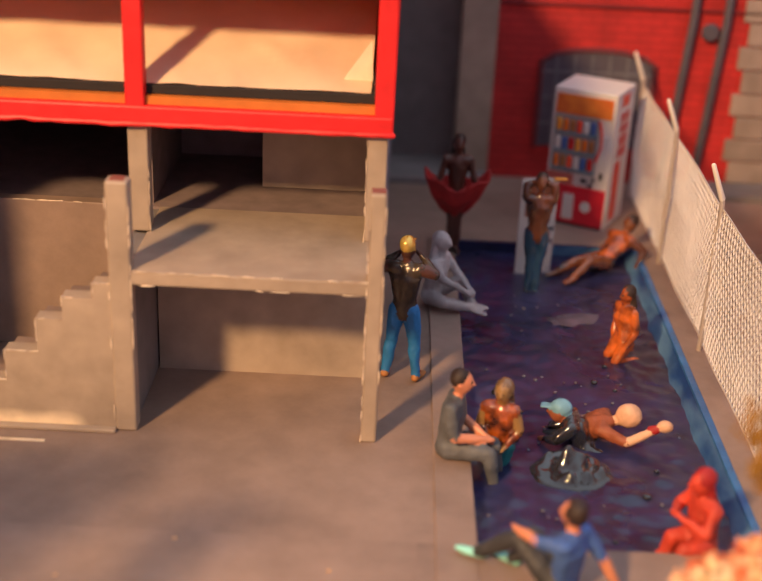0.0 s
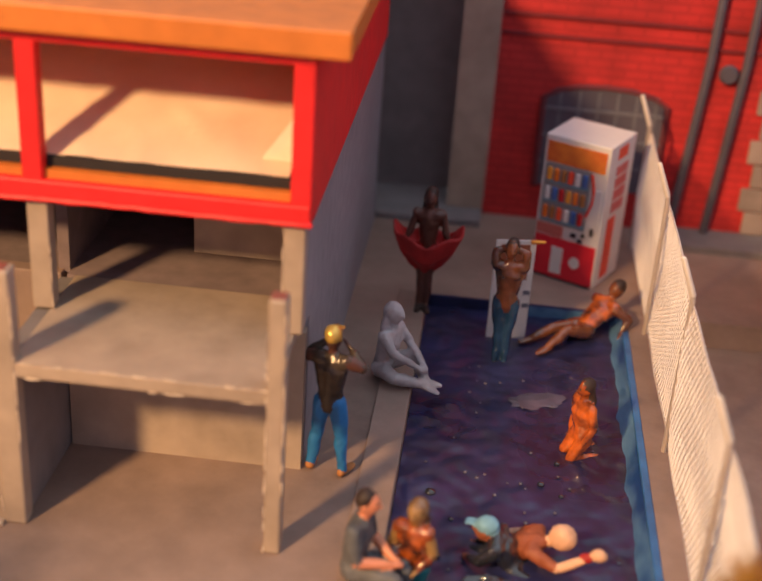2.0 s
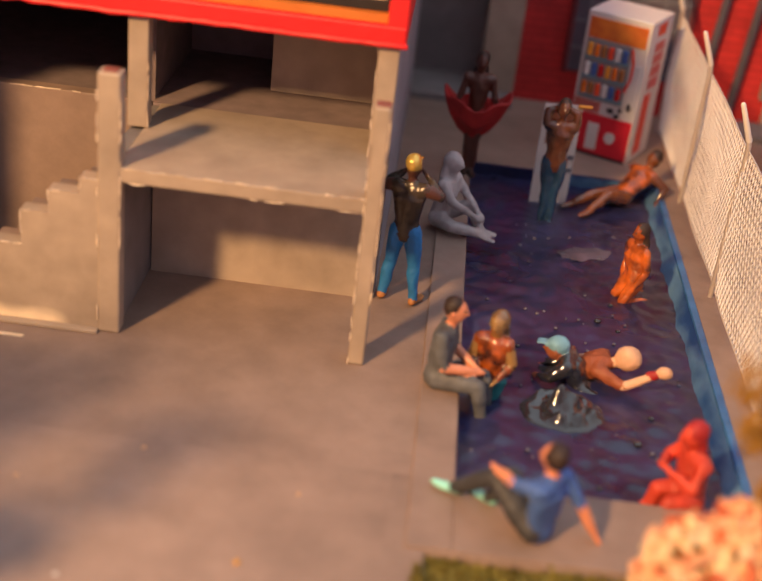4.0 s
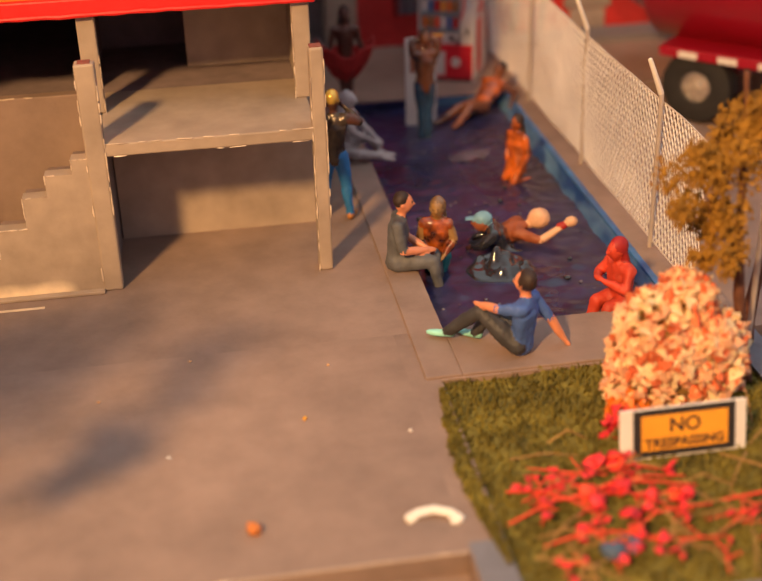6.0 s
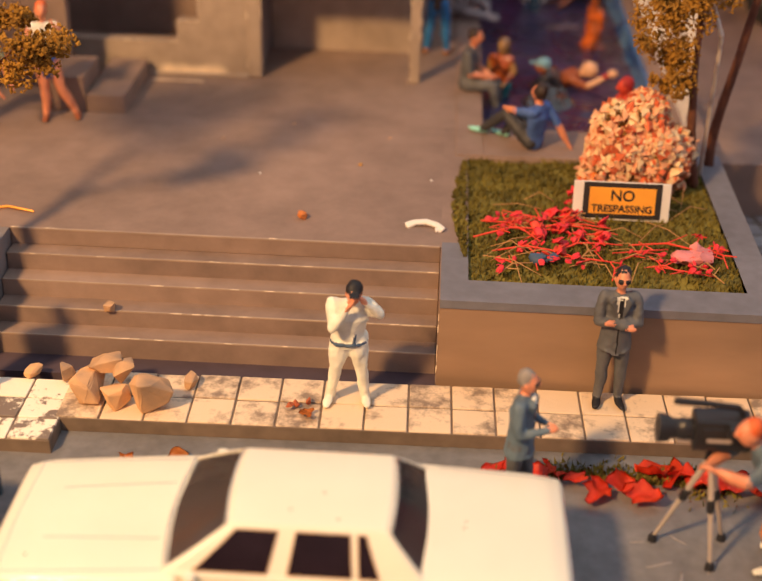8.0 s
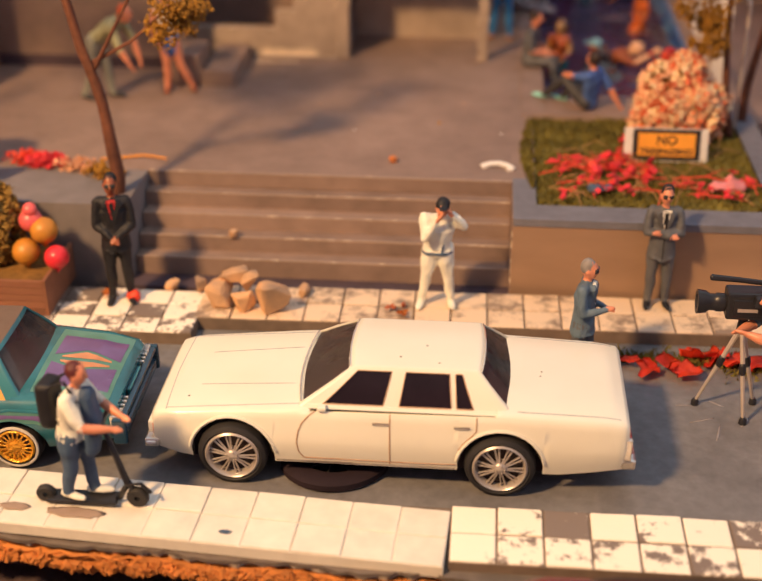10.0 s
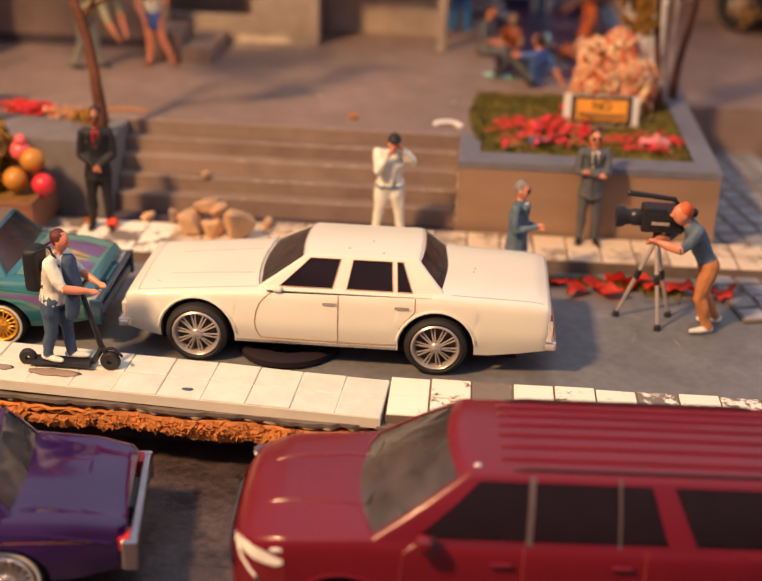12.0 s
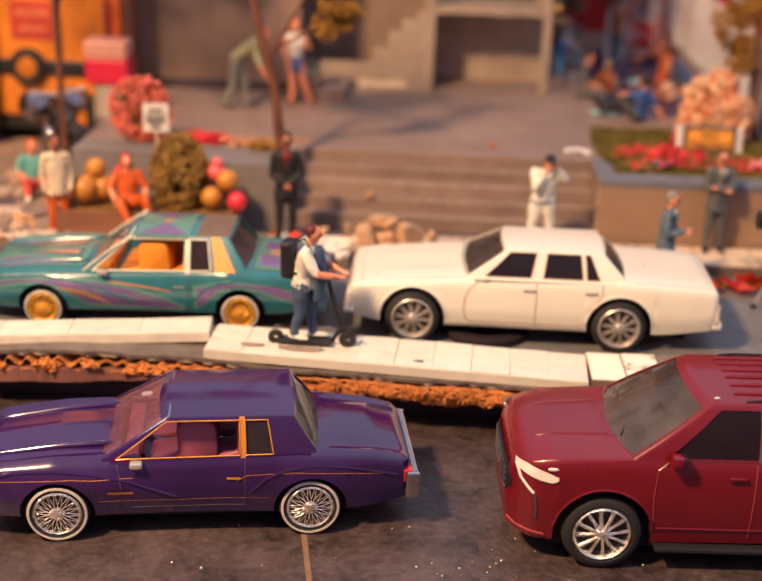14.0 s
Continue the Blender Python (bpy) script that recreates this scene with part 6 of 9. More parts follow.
figure("brown figurine reclining in the pool corner", (6.55, 29.2, 1.95), -52, dict(
    hip=(0, -0.5, 0.05), chest=(0, 0.0, 0.42), neck=(0, 0.18, 0.62), head=(0, 0.32, 0.80), sL=(0.32, 0.06, 0.52), eL=(0.55, 0.3, 0.3), hL=(0.6, 0.1, 0.1), sR=(-0.32, 0.06, 0.52), eR=(-0.5, 0.3, 0.3), hR=(-0.5, 0.0, 0.1),
    kL=(0.22, -1.1, 0.25), aL=(0.25, -1.6, 0.0), kR=(-0.2, -1.1, 0.12), aR=(-0.3, -1.6, -0.05)), (C_bronze_dark, C_hair, C_bronze, C_bronze_dark, C_bronze_dark, C_bronze), bare=True, long=False)
figure("glossy orange figurine kneeling in the pool", (5.95, 24.4, 1.62), -60, dict(
    hip=(0, 0, 0.62), chest=(0, -0.06, 1.25), neck=(0, -0.04, 1.52), head=(0, -0.08, 1.80), sL=(0.28, -0.04, 1.42), eL=(0.40, 0.02, 1.0), hL=(0.3, -0.15, 0.6), sR=(-0.28, -0.04, 1.42), eR=(-0.42, 0.05, 1.0), hR=(-0.3, -0.1, 0.6),
    kL=(0.18, -0.3, 0.2), aL=(0.2, 0.35, 0.12), kR=(-0.18, -0.25, 0.2), aR=(-0.2, 0.45, 0.15)), (C_bronze, C_hair, C_bronze, C_bronze, C_bronze, C_bronze), hair="long", bare=True, size=0.86)
figure("bald figurine in a red shirt floating with one arm raised", (5.05, 21.25, 1.74), 78, dict(
    hip=(0, 0.5, 0.0), chest=(0, 0.0, 0.28), neck=(0, -0.22, 0.40), head=(0.02, -0.50, 0.52), sL=(0.32, -0.06, 0.34), eL=(0.5, 0.2, 0.1), hL=(0.5, 0.5, 0.0), sR=(-0.32, -0.06, 0.34), eR=(-0.42, -0.52, 0.22), hR=(-0.34, -0.95, 0.50),
    kL=(0.2, 1.0, -0.1), aL=(0.2, 1.5, -0.2), kR=(-0.2, 1.0, -0.1), aR=(-0.2, 1.5, -0.2)), (C_pale, C_pale, col("rust_shirt_paint", (0.34, 0.09, 0.035)), C_black, C_black, C_dred), long=False, hair="none",
    extra=lambda bm, j: (blob(bm, j["head"], (0.22, 0.24, 0.23), 0, 2), tube(bm, [j["hR"] + Vector((0.02, 0.06, -0.02)), j["hR"] + Vector((0.0, -0.02, 0.02))], [0.085, 0.085], 10, 5), blob(bm, j["hR"] + Vector((0, -0.16, 0.10)), (0.1, 0.14, 0.12), 0, 2)))
figure("wet black figurine with a blue cap hugging another in the pool", (4.72, 20.95, 1.70), -100, dict(
    hip=(0, 0.1, 0.0), chest=(0, -0.15, 0.42), neck=(0, -0.26, 0.58), head=(0, -0.42, 0.66), sL=(0.3, -0.18, 0.5), eL=(0.4, -0.42, 0.3), hL=(0.2, -0.6, 0.2), sR=(-0.3, -0.18, 0.5), eR=(-0.42, -0.3, 0.25), hR=(-0.4, -0.6, 0.1),
    kL=(0.2, 0.5, -0.1), aL=(0.2, 0.9, -0.2), kR=(-0.2, 0.5, -0.1), aR=(-0.2, 0.9, -0.2)), (skin_brown, col("light_blue_cap_paint", (0.20, 0.42, 0.55)), C_wet, C_wet, C_wet, C_wet), hair="cap")
figure("grey shirted figurine sitting with its legs in the pool", (2.40, 19.9, P + 0.05), 78, dict(
    hip=(0, 0.05, 0.16), chest=(0, 0.0, 0.82), neck=(0, -0.05, 1.10), head=(0, -0.12, 1.36), sL=(0.31, 0.0, 0.98), eL=(0.40, -0.08, 0.52), hL=(0.14, -0.52, 0.36), sR=(-0.31, 0.0, 0.98), eR=(-0.40, -0.10, 0.52), hR=(-0.10, -0.55, 0.42),
    kL=(0.20, -0.68, 0.20), aL=(0.20, -0.78, -0.35), kR=(-0.20, -0.66, 0.22), aR=(-0.2, -0.78, -0.35)), (skin, C_hair, C_grey, C_grey, C_black, C_black), long=False)
figure("glossy bronze and orange figurine in a teal skirt in the pool", (3.22, 20.25, 1.55), -20, dict(
    hip=(0, 0, 0.55), chest=(0, -0.04, 1.10), neck=(0, 0.0, 1.34), head=(0.02, -0.02, 1.56), sL=(0.26, -0.02, 1.24), eL=(0.38, -0.05, 0.9), hL=(0.2, -0.25, 0.7), sR=(-0.26, -0.02, 1.24), eR=(-0.36, -0.06, 0.9), hR=(-0.2, -0.22, 0.72),
    kL=(0.1, -0.05, 0.2), aL=(0.1, 0, 0.0), kR=(-0.1, -0.05, 0.2), aR=(-0.1, 0, 0.0)), (mat("bronze_gloss_paint", (0.30, 0.17, 0.06), 0.15, coat=0.8), mat("bronze_hair_paint", (0.16, 0.09, 0.04), 0.2, coat=0.8), C_bronze, C_teal, C_wet, C_wet), hair="long", bare=True, fat=0.85)
figure("blue T-shirt figurine with mint shoes sitting on the pool coping", (3.85, 16.30, P + 0.05), -125, dict(
    hip=(0, 0.0, 0.18), chest=(0, 0.08, 0.80), neck=(0, 0.08, 1.08), head=(0, 0.05, 1.36), sL=(0.31, 0.06, 0.96), eL=(0.34, -0.30, 0.92), hL=(0.14, -0.66, 0.84), sR=(-0.31, 0.08, 0.96), eR=(-0.46, 0.36, 0.52), hR=(-0.56, 0.60, 0.10),
    kL=(0.14, -0.68, 0.70), aL=(0.06, -1.30, 0.14), kR=(-0.20, -0.60, 0.62), aR=(-0.16, -0.86, 0.10)), (skin, C_hair, C_blue, C_dgrey, C_mint, C_black), long=False, extra=lambda bm, j: blob(bm, j["head"] + Vector((0.055, 0.065, 0.045)), (0.165, 0.17, 0.185), 1, 2))
figure("red hooded figurine sitting on the pool edge", (6.15, 17.75, 1.80), -75, dict(
    hip=(0, 0, 0.3), chest=(0, -0.08, 0.85), neck=(0, -0.12, 1.10), head=(0, -0.2, 1.34), eL=(0.46, -0.25, 0.7), hL=(0.1, -0.5, 0.85), eR=(-0.46, -0.25, 0.7), hR=(-0.1, -0.5, 0.85), sL=(0.3, -0.08, 1.0), sR=(-0.3, -0.08, 1.0),
    kL=(0.2, -0.4, 0.3), aL=(0.2, -0.5, 0.0), kR=(-0.2, -0.4, 0.3), aR=(-0.2, -0.5, 0.0)), (C_red, C_dred, C_red, C_red, C_red, C_red), hair="long")

# wave of clear black resin
bm, rings = B(), []
for i in range(22):
    r = 0.62 * i / 21
    ring = []
    for k in range(40):
        a = 6.2832 * k / 40
        p = Vector((math.cos(a) * r * 1.15, math.sin(a) * r, 0))
        z = 0.42 * math.exp(-(r / 0.26) ** 2) + 0.10 * math.exp(-((r - 0.42) / 0.10) ** 2) * (1 + noise.noise(p * 5))
        ring.append(bm.verts.new((p.x + 0.05 * noise.noise(p * 4), p.y, z * (1 + 0.7 * noise.noise(p * 4 + Vector((3, 1, 0)))) - 0.05 * (i == 21))))
    rings.append(ring)
for a, b in zip(rings, rings[1:]):
    for k in range(40):
        bm.faces.new((a[k], b[k], b[(k + 1) % 40], a[(k + 1) % 40]))
bmesh.ops.remove_doubles(bm, verts=bm.verts[:], dist=0.0005)
bmesh.ops.recalc_face_normals(bm, faces=bm.faces)
b = part("splash", bm, C_wet, None, "wet black resin splash standing on the pool water", "all")
b.matrix_basis = pose(4.45 * K, 20.0 * K, 1.80 * K)
tagged(b, category="splash")

drop = random.Random(23)
# the sixty small random beads are added as glints on the water
spots = [(drop.uniform(2.9, 6.6), drop.uniform(17.7, 27.5), drop.uniform(0.018, 0.045)) for _ in range(60)]
for x, y, r in (*spots, (3.35, 22.6, 0.10), (3.75, 21.9, 0.05), (5.25, 23.2, 0.07), (5.6, 22.9, 0.05), (5.55, 23.9, 0.06), (3.5, 18.2, 0.05), (4.2, 18.4, 0.06), (5.6, 19.3, 0.08), (5.9, 20.1, 0.05), (4.9, 18.0, 0.05), (3.6, 20.9, 0.05)):
    b = part("droplet", blob(B(), (0, 0, 0), (r, r, r * 0.6), 0, 2), C_clear if r < 0.05 else C_wet, None, "shiny resin droplet that gives the pool water a glint", "all")
    b.matrix_basis = pose(x * K, y * K, 1.82 * K)
    tagged(b, category="droplet", group="resin droplets")
b = part("foam_patch", blob(B(), (0, 0, 0), (0.5, 0.28, 0.03), 0, 3, None, 0.5), mat("pale_resin_foam", (0.09, 0.085, 0.13), 0.25, var=0.5), None, "pale milky patch in the resin water", True)
b.matrix_basis = pose(5.2 * K, 26.0 * K, 1.815 * K, 0, 0, 15)
tagged(b, category="foam")

# ---- things on the terrace and street ----
def foliage(bm, c, r, n, s0, s1, mi=0, seed=1, hollow=0.45, gap=-0.18, grain=1.8):
    """A crown of many small rough clumps."""
    q = random.Random(seed)
    n, s0, s1 = int(n * 1.8), s0 * 0.55, s1 * 0.82
    for _ in range(n):
        d = Vector((q.gauss(0, 1), q.gauss(0, 1), q.gauss(0, 1))).normalized() * (hollow + (1 - hollow) * q.random() ** 0.6)
        if noise.noise(Vector(c) + d * grain) < gap:
            continue
        p = Vector(c) + Vector((d.x * r[0], d.y * r[1], d.z * r[2]))
        s = q.uniform(s0, s1)
        m = Euler((q.random() * 6, q.random() * 6, q.random() * 6)).to_matrix()
        vs = [bm.verts.new(p + m @ Vector(v) * s * q.uniform(0.6, 1.3)) for v in ((1, 0, 0.1), (-0.4, 0.9, 0), (-0.5, -0.8, 0.1), (0.1, 0, 0.8), (0, 0.1, -0.8))]
        for a, b2, c2 in ((0, 1, 3), (1, 2, 3), (2, 0, 3), (1, 0, 4), (2, 1, 4), (0, 2, 4)):
            bm.faces.new((vs[a], vs[b2], vs[c2])).material_index = mi
    return bm


def tree(label, at, h, lean, crowns, leaf, seed, r=0.14, bend=0.0):
    t = thing("tree", label, "tree", at)
    q = random.Random(seed)
    way = [(f, Vector((lean[0] * f + bend * max(0, f - 0.32) + 0.08 * math.sin(5 * f + seed) * (f > 0), lean[1] * f + 0.06 * math.cos(4 * f + seed), h * f))) for f in np.linspace(0, 1, 17)]
    pts = [way[k][1] for k in (0, 3, 6, 11, 16)]
    bm = tube(B(), [p for _, p in way], [r * interp(f, [(0, 1.3), (0.2, 1), (0.45, 0.85), (0.7, 0.7), (1, 0.4)]) for f, _ in way], 12)
    for v in bm.verts:
        v.co += Vector((noise.noise(v.co * 5), noise.noise(v.co * 5 + Vector((4, 0, 0))), 0)) * r * 0.35
    for c, rr, n in crowns:
        base = pts[2].lerp(pts[3], q.random())
        tube(bm, [base, base.lerp(Vector(c), 0.5) + Vector((0, 0, -0.15)), Vector(c)], [r * 0.45, r * 0.3, r * 0.12], 6)
    part("trunk", bm, bark, t, "thin dark bark trunk with limbs", True)
    bm = B()
    for k, (c, rr, n) in enumerate(crowns):
        for tuft in range(14):
            d = Vector((q.gauss(0, 1), q.gauss(0, 1), q.gauss(0, 1))).normalized() * q.uniform(0.35, 0.9)
            f = q.uniform(0.24, 0.46)
            foliage(bm, [c[i] + d[i] * rr[i] for i in range(3)], [v * f for v in rr], int(n * 0.17), 0.03, 0.08, 0, seed * 70 + k * 20 + tuft, 0.15, -0.2, 3.0)
    part("crown", bm, leaf, t, "crumbly autumn foliage", kind="")
    return t


tree("small model tree with orange autumn foliage in the planter", (7.25, 14.9, P - 0.1), 5.2, (-0.5, 0.2, 0), [((-0.95, 0.0, 3.3), (0.85, 0.8, 1.0), 700), ((-0.35, 0.2, 4.2), (0.8, 0.7, 0.8), 500), ((-0.8, -0.2, 2.5), (0.5, 0.5, 0.6), 260)], foliage_orange, 3, 0.09)
tree("tall thin model tree with a bare red-brown trunk", (7.72, 15.9, P - 0.1), 8.5, (1.0, 0.3, 0), [((1.7, 0.2, 2.6), (0.5, 0.4, 0.5), 90), ((1.0, 0.3, 8.4), (1.2, 1.0, 1.0), 500)], foliage_brown, 5, 0.10)
# the large upper crown is out of view and added to cast shade
tree("model street tree with sparse orange foliage and an added unseen upper crown", (-7.0, 10.1, P), 6.6, (-0.35, 0.2, 0), [((1.45, 0.5, 4.15), (0.9, 0.7, 0.75), 650), ((-1.2, 0.0, 7.0), (2.3, 1.6, 1.2), 1500), ((1.5, 0.3, 6.2), (0.9, 0.8, 0.8), 400)], foliage_orange, 8, 0.13, -1.2)

# grass bed with its litter
bm = sheet(B(), 2.25, 7.5, 10.1, 15.8, 50, 50, lambda x, y: 1.97 + 0.07 * noise.noise(Vector((x * 2, y * 2, 0))) - 0.10 * max(0, 10.8 - y))
part("planter_soil", bm, grass_mat, None, "green brown flocked soil", kind="structure")
bm = B()
q = random.Random(4)
for _ in range(9000):
    x, y = q.uniform(2.3, 7.48), q.uniform(10.15, 15.75)
    if x < 2.42 and y < 12.2:
        continue
    z = 1.97 + 0.07 * noise.noise(Vector((x * 2, y * 2, 0))) - 0.10 * max(0, 10.8 - y)
    a, s, l = q.uniform(0, 6.28), q.uniform(0.02, 0.045), q.uniform(0.05, 0.14)
    dx, dy = s * math.cos(a), s * math.sin(a)
    ox, oy = q.uniform(-0.07, 0.07), q.uniform(-0.07, 0.07)
    bm.faces.new([bm.verts.new(p) for p in ((x - dx, y - dy, z - 0.02), (x + dx, y + dy, z - 0.02), (x + ox, y + oy, z + l))])


def spill(y):
    """How far the flock spills over the paving beside the bed."""
    return max(0.0, 0.25 * math.sin(math.pi * (y - 11.0) / 4.5) + 0.05 * noise.noise(Vector((y * 3, 7, 0))) + 0.03 * noise.noise(Vector((y * 11, 3, 0)))) if 11.0 < y < 15.5 else 0.0


lip = [(bm.verts.new((2.32, y, P + 0.022)), bm.verts.new((2.32 - spill(y), y, P + 0.004))) for y in np.linspace(11.0, 15.5, 60)]
for a, b in zip(lip, lip[1:]):
    bm.faces.new((a[0], a[1], b[1], b[0]))
for _ in range(900):
    y = q.uniform(11.05, 15.45)
    x = 2.34 - (spill(y) + 0.03) * q.random()
    a, s, l = q.uniform(0, 6.28), q.uniform(0.02, 0.045), q.uniform(0.03, 0.10)
    dx, dy = s * math.cos(a), s * math.sin(a)
    bm.faces.new([bm.verts.new(p) for p in ((x - dx, y - dy, P + 0.002), (x + dx, y + dy, P + 0.002), (x + q.uniform(-0.07, 0.07), y + q.uniform(-0.07, 0.07), P + 0.01 + l))])
tagged(part("grass", bm, grass_mat, None, "short olive green flocked grass bed", kind="stuff"), category="grass")

bush = thing("flower_bush", "dome of pale pink crumbly blossom in the grass bed", "bush", (5.78, 14.75, 1.95))
lumps = [((0, 0, 0.75), (0.92, 0.78, 1.10)), ((-0.35, -0.2, 1.40), (0.50, 0.45, 0.62)), ((0.22, -0.1, 1.72), (0.46, 0.42, 0.52)), ((0.62, -0.2, 0.60), (0.62, 0.60, 0.78)), ((-0.55, -0.25, 0.45), (0.50, 0.55, 0.60)), ((0.92, 0.1, 0.85), (0.45, 0.4, 0.55)),
         ((-0.10, -0.45, 1.05), (0.42, 0.36, 0.40)), ((0.55, -0.45, 1.15), (0.36, 0.34, 0.40))]
for name, material, lab, count, seed in (("blossom", petal_pink, "pale pink blossom crumbs", 900, 21), ("cream_blossom", petal_cream, "cream blossom crumbs", 850, 41), ("orange_blossom", petal_orange, "deep orange blossom crumbs", 600, 61), ("inner_twig", foliage_brown, "dark inner twigs", 500, 81)):
    bm = B()
    for k, (c, r) in enumerate(lumps):
        foliage(bm, c, [v * (0.84 if name == "inner_twig" else 1.0) for v in r], count if k == 0 else count // 3, 0.09, 0.20, 0, seed + k, 0.72, 0.0, 4.0)
    part(name, bm, material, bush, lab, kind="stuff")
for name, material, c, n, seed in (("flower_cluster", lamp_amber, (-0.85, -0.75, 0.25), 90, 23), ("red_blossom", petal_red, (-1.0, -0.95, 0.14), 45, 24)):
    part(name, foliage(B(), c, (0.35, 0.28, 0.38), n, 0.07, 0.16, 0, seed, 0.2), material, bush, "bright flowers at the foot", kind="stuff")

sign = thing("warning_sign", "orange no trespassing sign board in a white frame", "sign", (5.48, 13.02, P - 0.05), 0, "", -12)
part("backboard", boxes((-0.98, 0.98, 0, 0.06, 0, 0.80), bevel=0.015), white_paper, sign, "white backing board")
part("frame", boxes((-0.78, 0.80, -0.015, 0.02, 0.04, 0.785), bevel=0.005), black_edge, sign, "black border")
part("sign_face", boxes((-0.66, 0.68, -0.028, 0.0, 0.14, 0.69), bevel=0.004), sign_orange, sign, "orange face")
for body, z, s in (("NO", 0.42, 0.27), ("TRESPASSING", 0.185, 0.178)):
    cu = bpy.data.curves.new("lettering", "FONT")
    cu.body, cu.size, cu.align_x, cu.extrude = body, s * K * 1.15, "CENTER", 0.00003
    cu.materials.append(black_edge)
    cu.offset = 0.00006
    ob = new("lettering", cu)
    ob.parent = sign
    ob.matrix_basis = pose(0.01 * K, -0.031 * K, z * K, 90)

# coral stems with magenta leaves
litter = random.Random(11)
for k in range(34):
    x, y = litter.uniform(2.9, 7.2), litter.uniform(10.5, 13.0)
    if y > 12.2 and x > 4.6:
        y -= 1.2
    a, l = litter.uniform(0, 6.28), litter.uniform(0.5, 1.2)
    t = thing("coral_twig", "coral red stem with magenta leaves lying on grass", "twig", (x, y, 2.05), math.degrees(a), "fallen coral stems")
    bm = tube(B(), [(-l / 2, 0, 0.02), (0, 0.08 * l, 0.10), (l / 2, -0.05, 0.05)], [0.014, 0.018, 0.011], 6)
    tube(bm, [(0, 0.08 * l, 0.10), (l * 0.22, 0.3 * l, 0.14)], [0.018, 0.012], 5)
    tube(bm, [(-l * 0.2, 0.04 * l, 0.07), (-l * 0.05, -0.22 * l, 0.12)], [0.016, 0.010], 5)
    part("stem", bm, twig_red if k % 3 else straw_mat, t, "", True)
    bm = B()
    for _ in range(litter.randint(1, 4)):
        blob(bm, (litter.uniform(-l / 2, l / 2), litter.uniform(-0.1, 0.3 * l), litter.uniform(0.06, 0.2)), (litter.uniform(0.04, 0.10), litter.uniform(0.03, 0.08), litter.uniform(0.012, 0.03)), 0, 2, Euler((litter.uniform(-1, 1), litter.uniform(-1, 1), 0)).to_matrix(), 0.5)
    part("leaves", bm, petal_red, t, "magenta leaves")


for k in range(7):
    x, y = litter.uniform(2.9, 6.6), litter.uniform(10.6, 12.4)
    l = litter.uniform(1.1, 1.9)
    t = thing("coral_branch", "long coral red branch lying on the grass", "branch", (x, y, 2.07), litter.uniform(-50, 30), "long coral branches")
    bm = tube(B(), [(-l / 2, 0, 0.02), (-l * 0.1, 0.1, 0.12), (l * 0.2, 0.02, 0.10), (l / 2, -0.12, 0.06)], [0.018, 0.022, 0.018, 0.012], 7)
    tube(bm, [(-l * 0.1, 0.1, 0.12), (l * 0.1, 0.42, 0.2)], [0.016, 0.010], 6)
    part("branch_body", bm, twig_red, t, "", True)
for k in range(15):
    x, y = litter.gauss(4.05, 0.55), litter.gauss(12.0, 0.45)
    bm = B()
    for m in range(3):
        blob(bm, (litter.uniform(-0.1, 0.1), litter.uniform(-0.1, 0.1), 0.03 + 0.05 * m), (litter.uniform(0.09, 0.17), litter.uniform(0.07, 0.14), 0.03), 0, 2, Euler((litter.uniform(-0.9, 0.9), litter.uniform(-0.9, 0.9), litter.uniform(0, 6))).to_matrix(), 0.5)
    b = part("fallen_petal", bm, petal_red if k % 3 else twig_red, None, "crumpled magenta petals on the grass", "all")
    b.matrix_basis = pose(min(6.5, max(2.7, x)) * K, min(12.9, max(10.6, y)) * K, 2.08 * K)
    tagged(b, category="petals", group="magenta petals")


for k in range(30):
    x, y = litter.uniform(2.8, 7.2), litter.uniform(10.5, 14.2)
    l, a = litter.uniform(0.5, 1.5), litter.uniform(0, 6.28)
    u = Vector((math.cos(a), math.sin(a), 0))
    b = part("dry_stalk", tube(B(), [-u * l / 2, Vector((0, 0, litter.uniform(0.08, 0.22))), u * l / 2], [0.010, 0.012, 0.007], 5), straw_mat, None, "thin dry straw stalk on the grass", True)
    b.matrix_basis = pose(min(6.9, max(3.2, x)) * K, y * K, 2.08 * K)
    tagged(b, category="stalk", group="dry stalks")


def lump(name, label, cat, at, r, material, seed=0, rough=0.6, sub=2, group="", n=1, flat=False):
    bm = B()
    q = random.Random(seed)
    for k in range(n):
        c = (q.uniform(-1, 1) * r[0] * 0.8 * (n > 1), q.uniform(-1, 1) * r[1] * 0.8 * (n > 1), r[2] * (0.75 + 0.3 * k / n))
        f = 1.0 if n == 1 else q.uniform(0.35, 0.7)
        blob(bm, Vector(c) + Vector((seed, seed * 2, 0)) * 0, (r[0] * f, r[1] * f, r[2] * f), 0, sub, Euler((0, 0, q.random() * 6)).to_matrix(), 0)
        for v in list(bm.verts)[-(42 if sub == 2 else 12 if sub == 1 else 162):]:
            v.co += Vector((noise.noise(v.co * 2.2 / max(r) + Vector((seed, 0, k))), noise.noise(v.co * 2.2 / max(r) + Vector((0, seed, k))), noise.noise(v.co * 2.2 / max(r) + Vector((0, k, seed))))) * rough * min(r)
    ob = part(name, bm, material, None, label, not flat)
    ob.matrix_basis = pose(at[0] * K, at[1] * K, at[2] * K)
    return tagged(ob, label, cat, group)


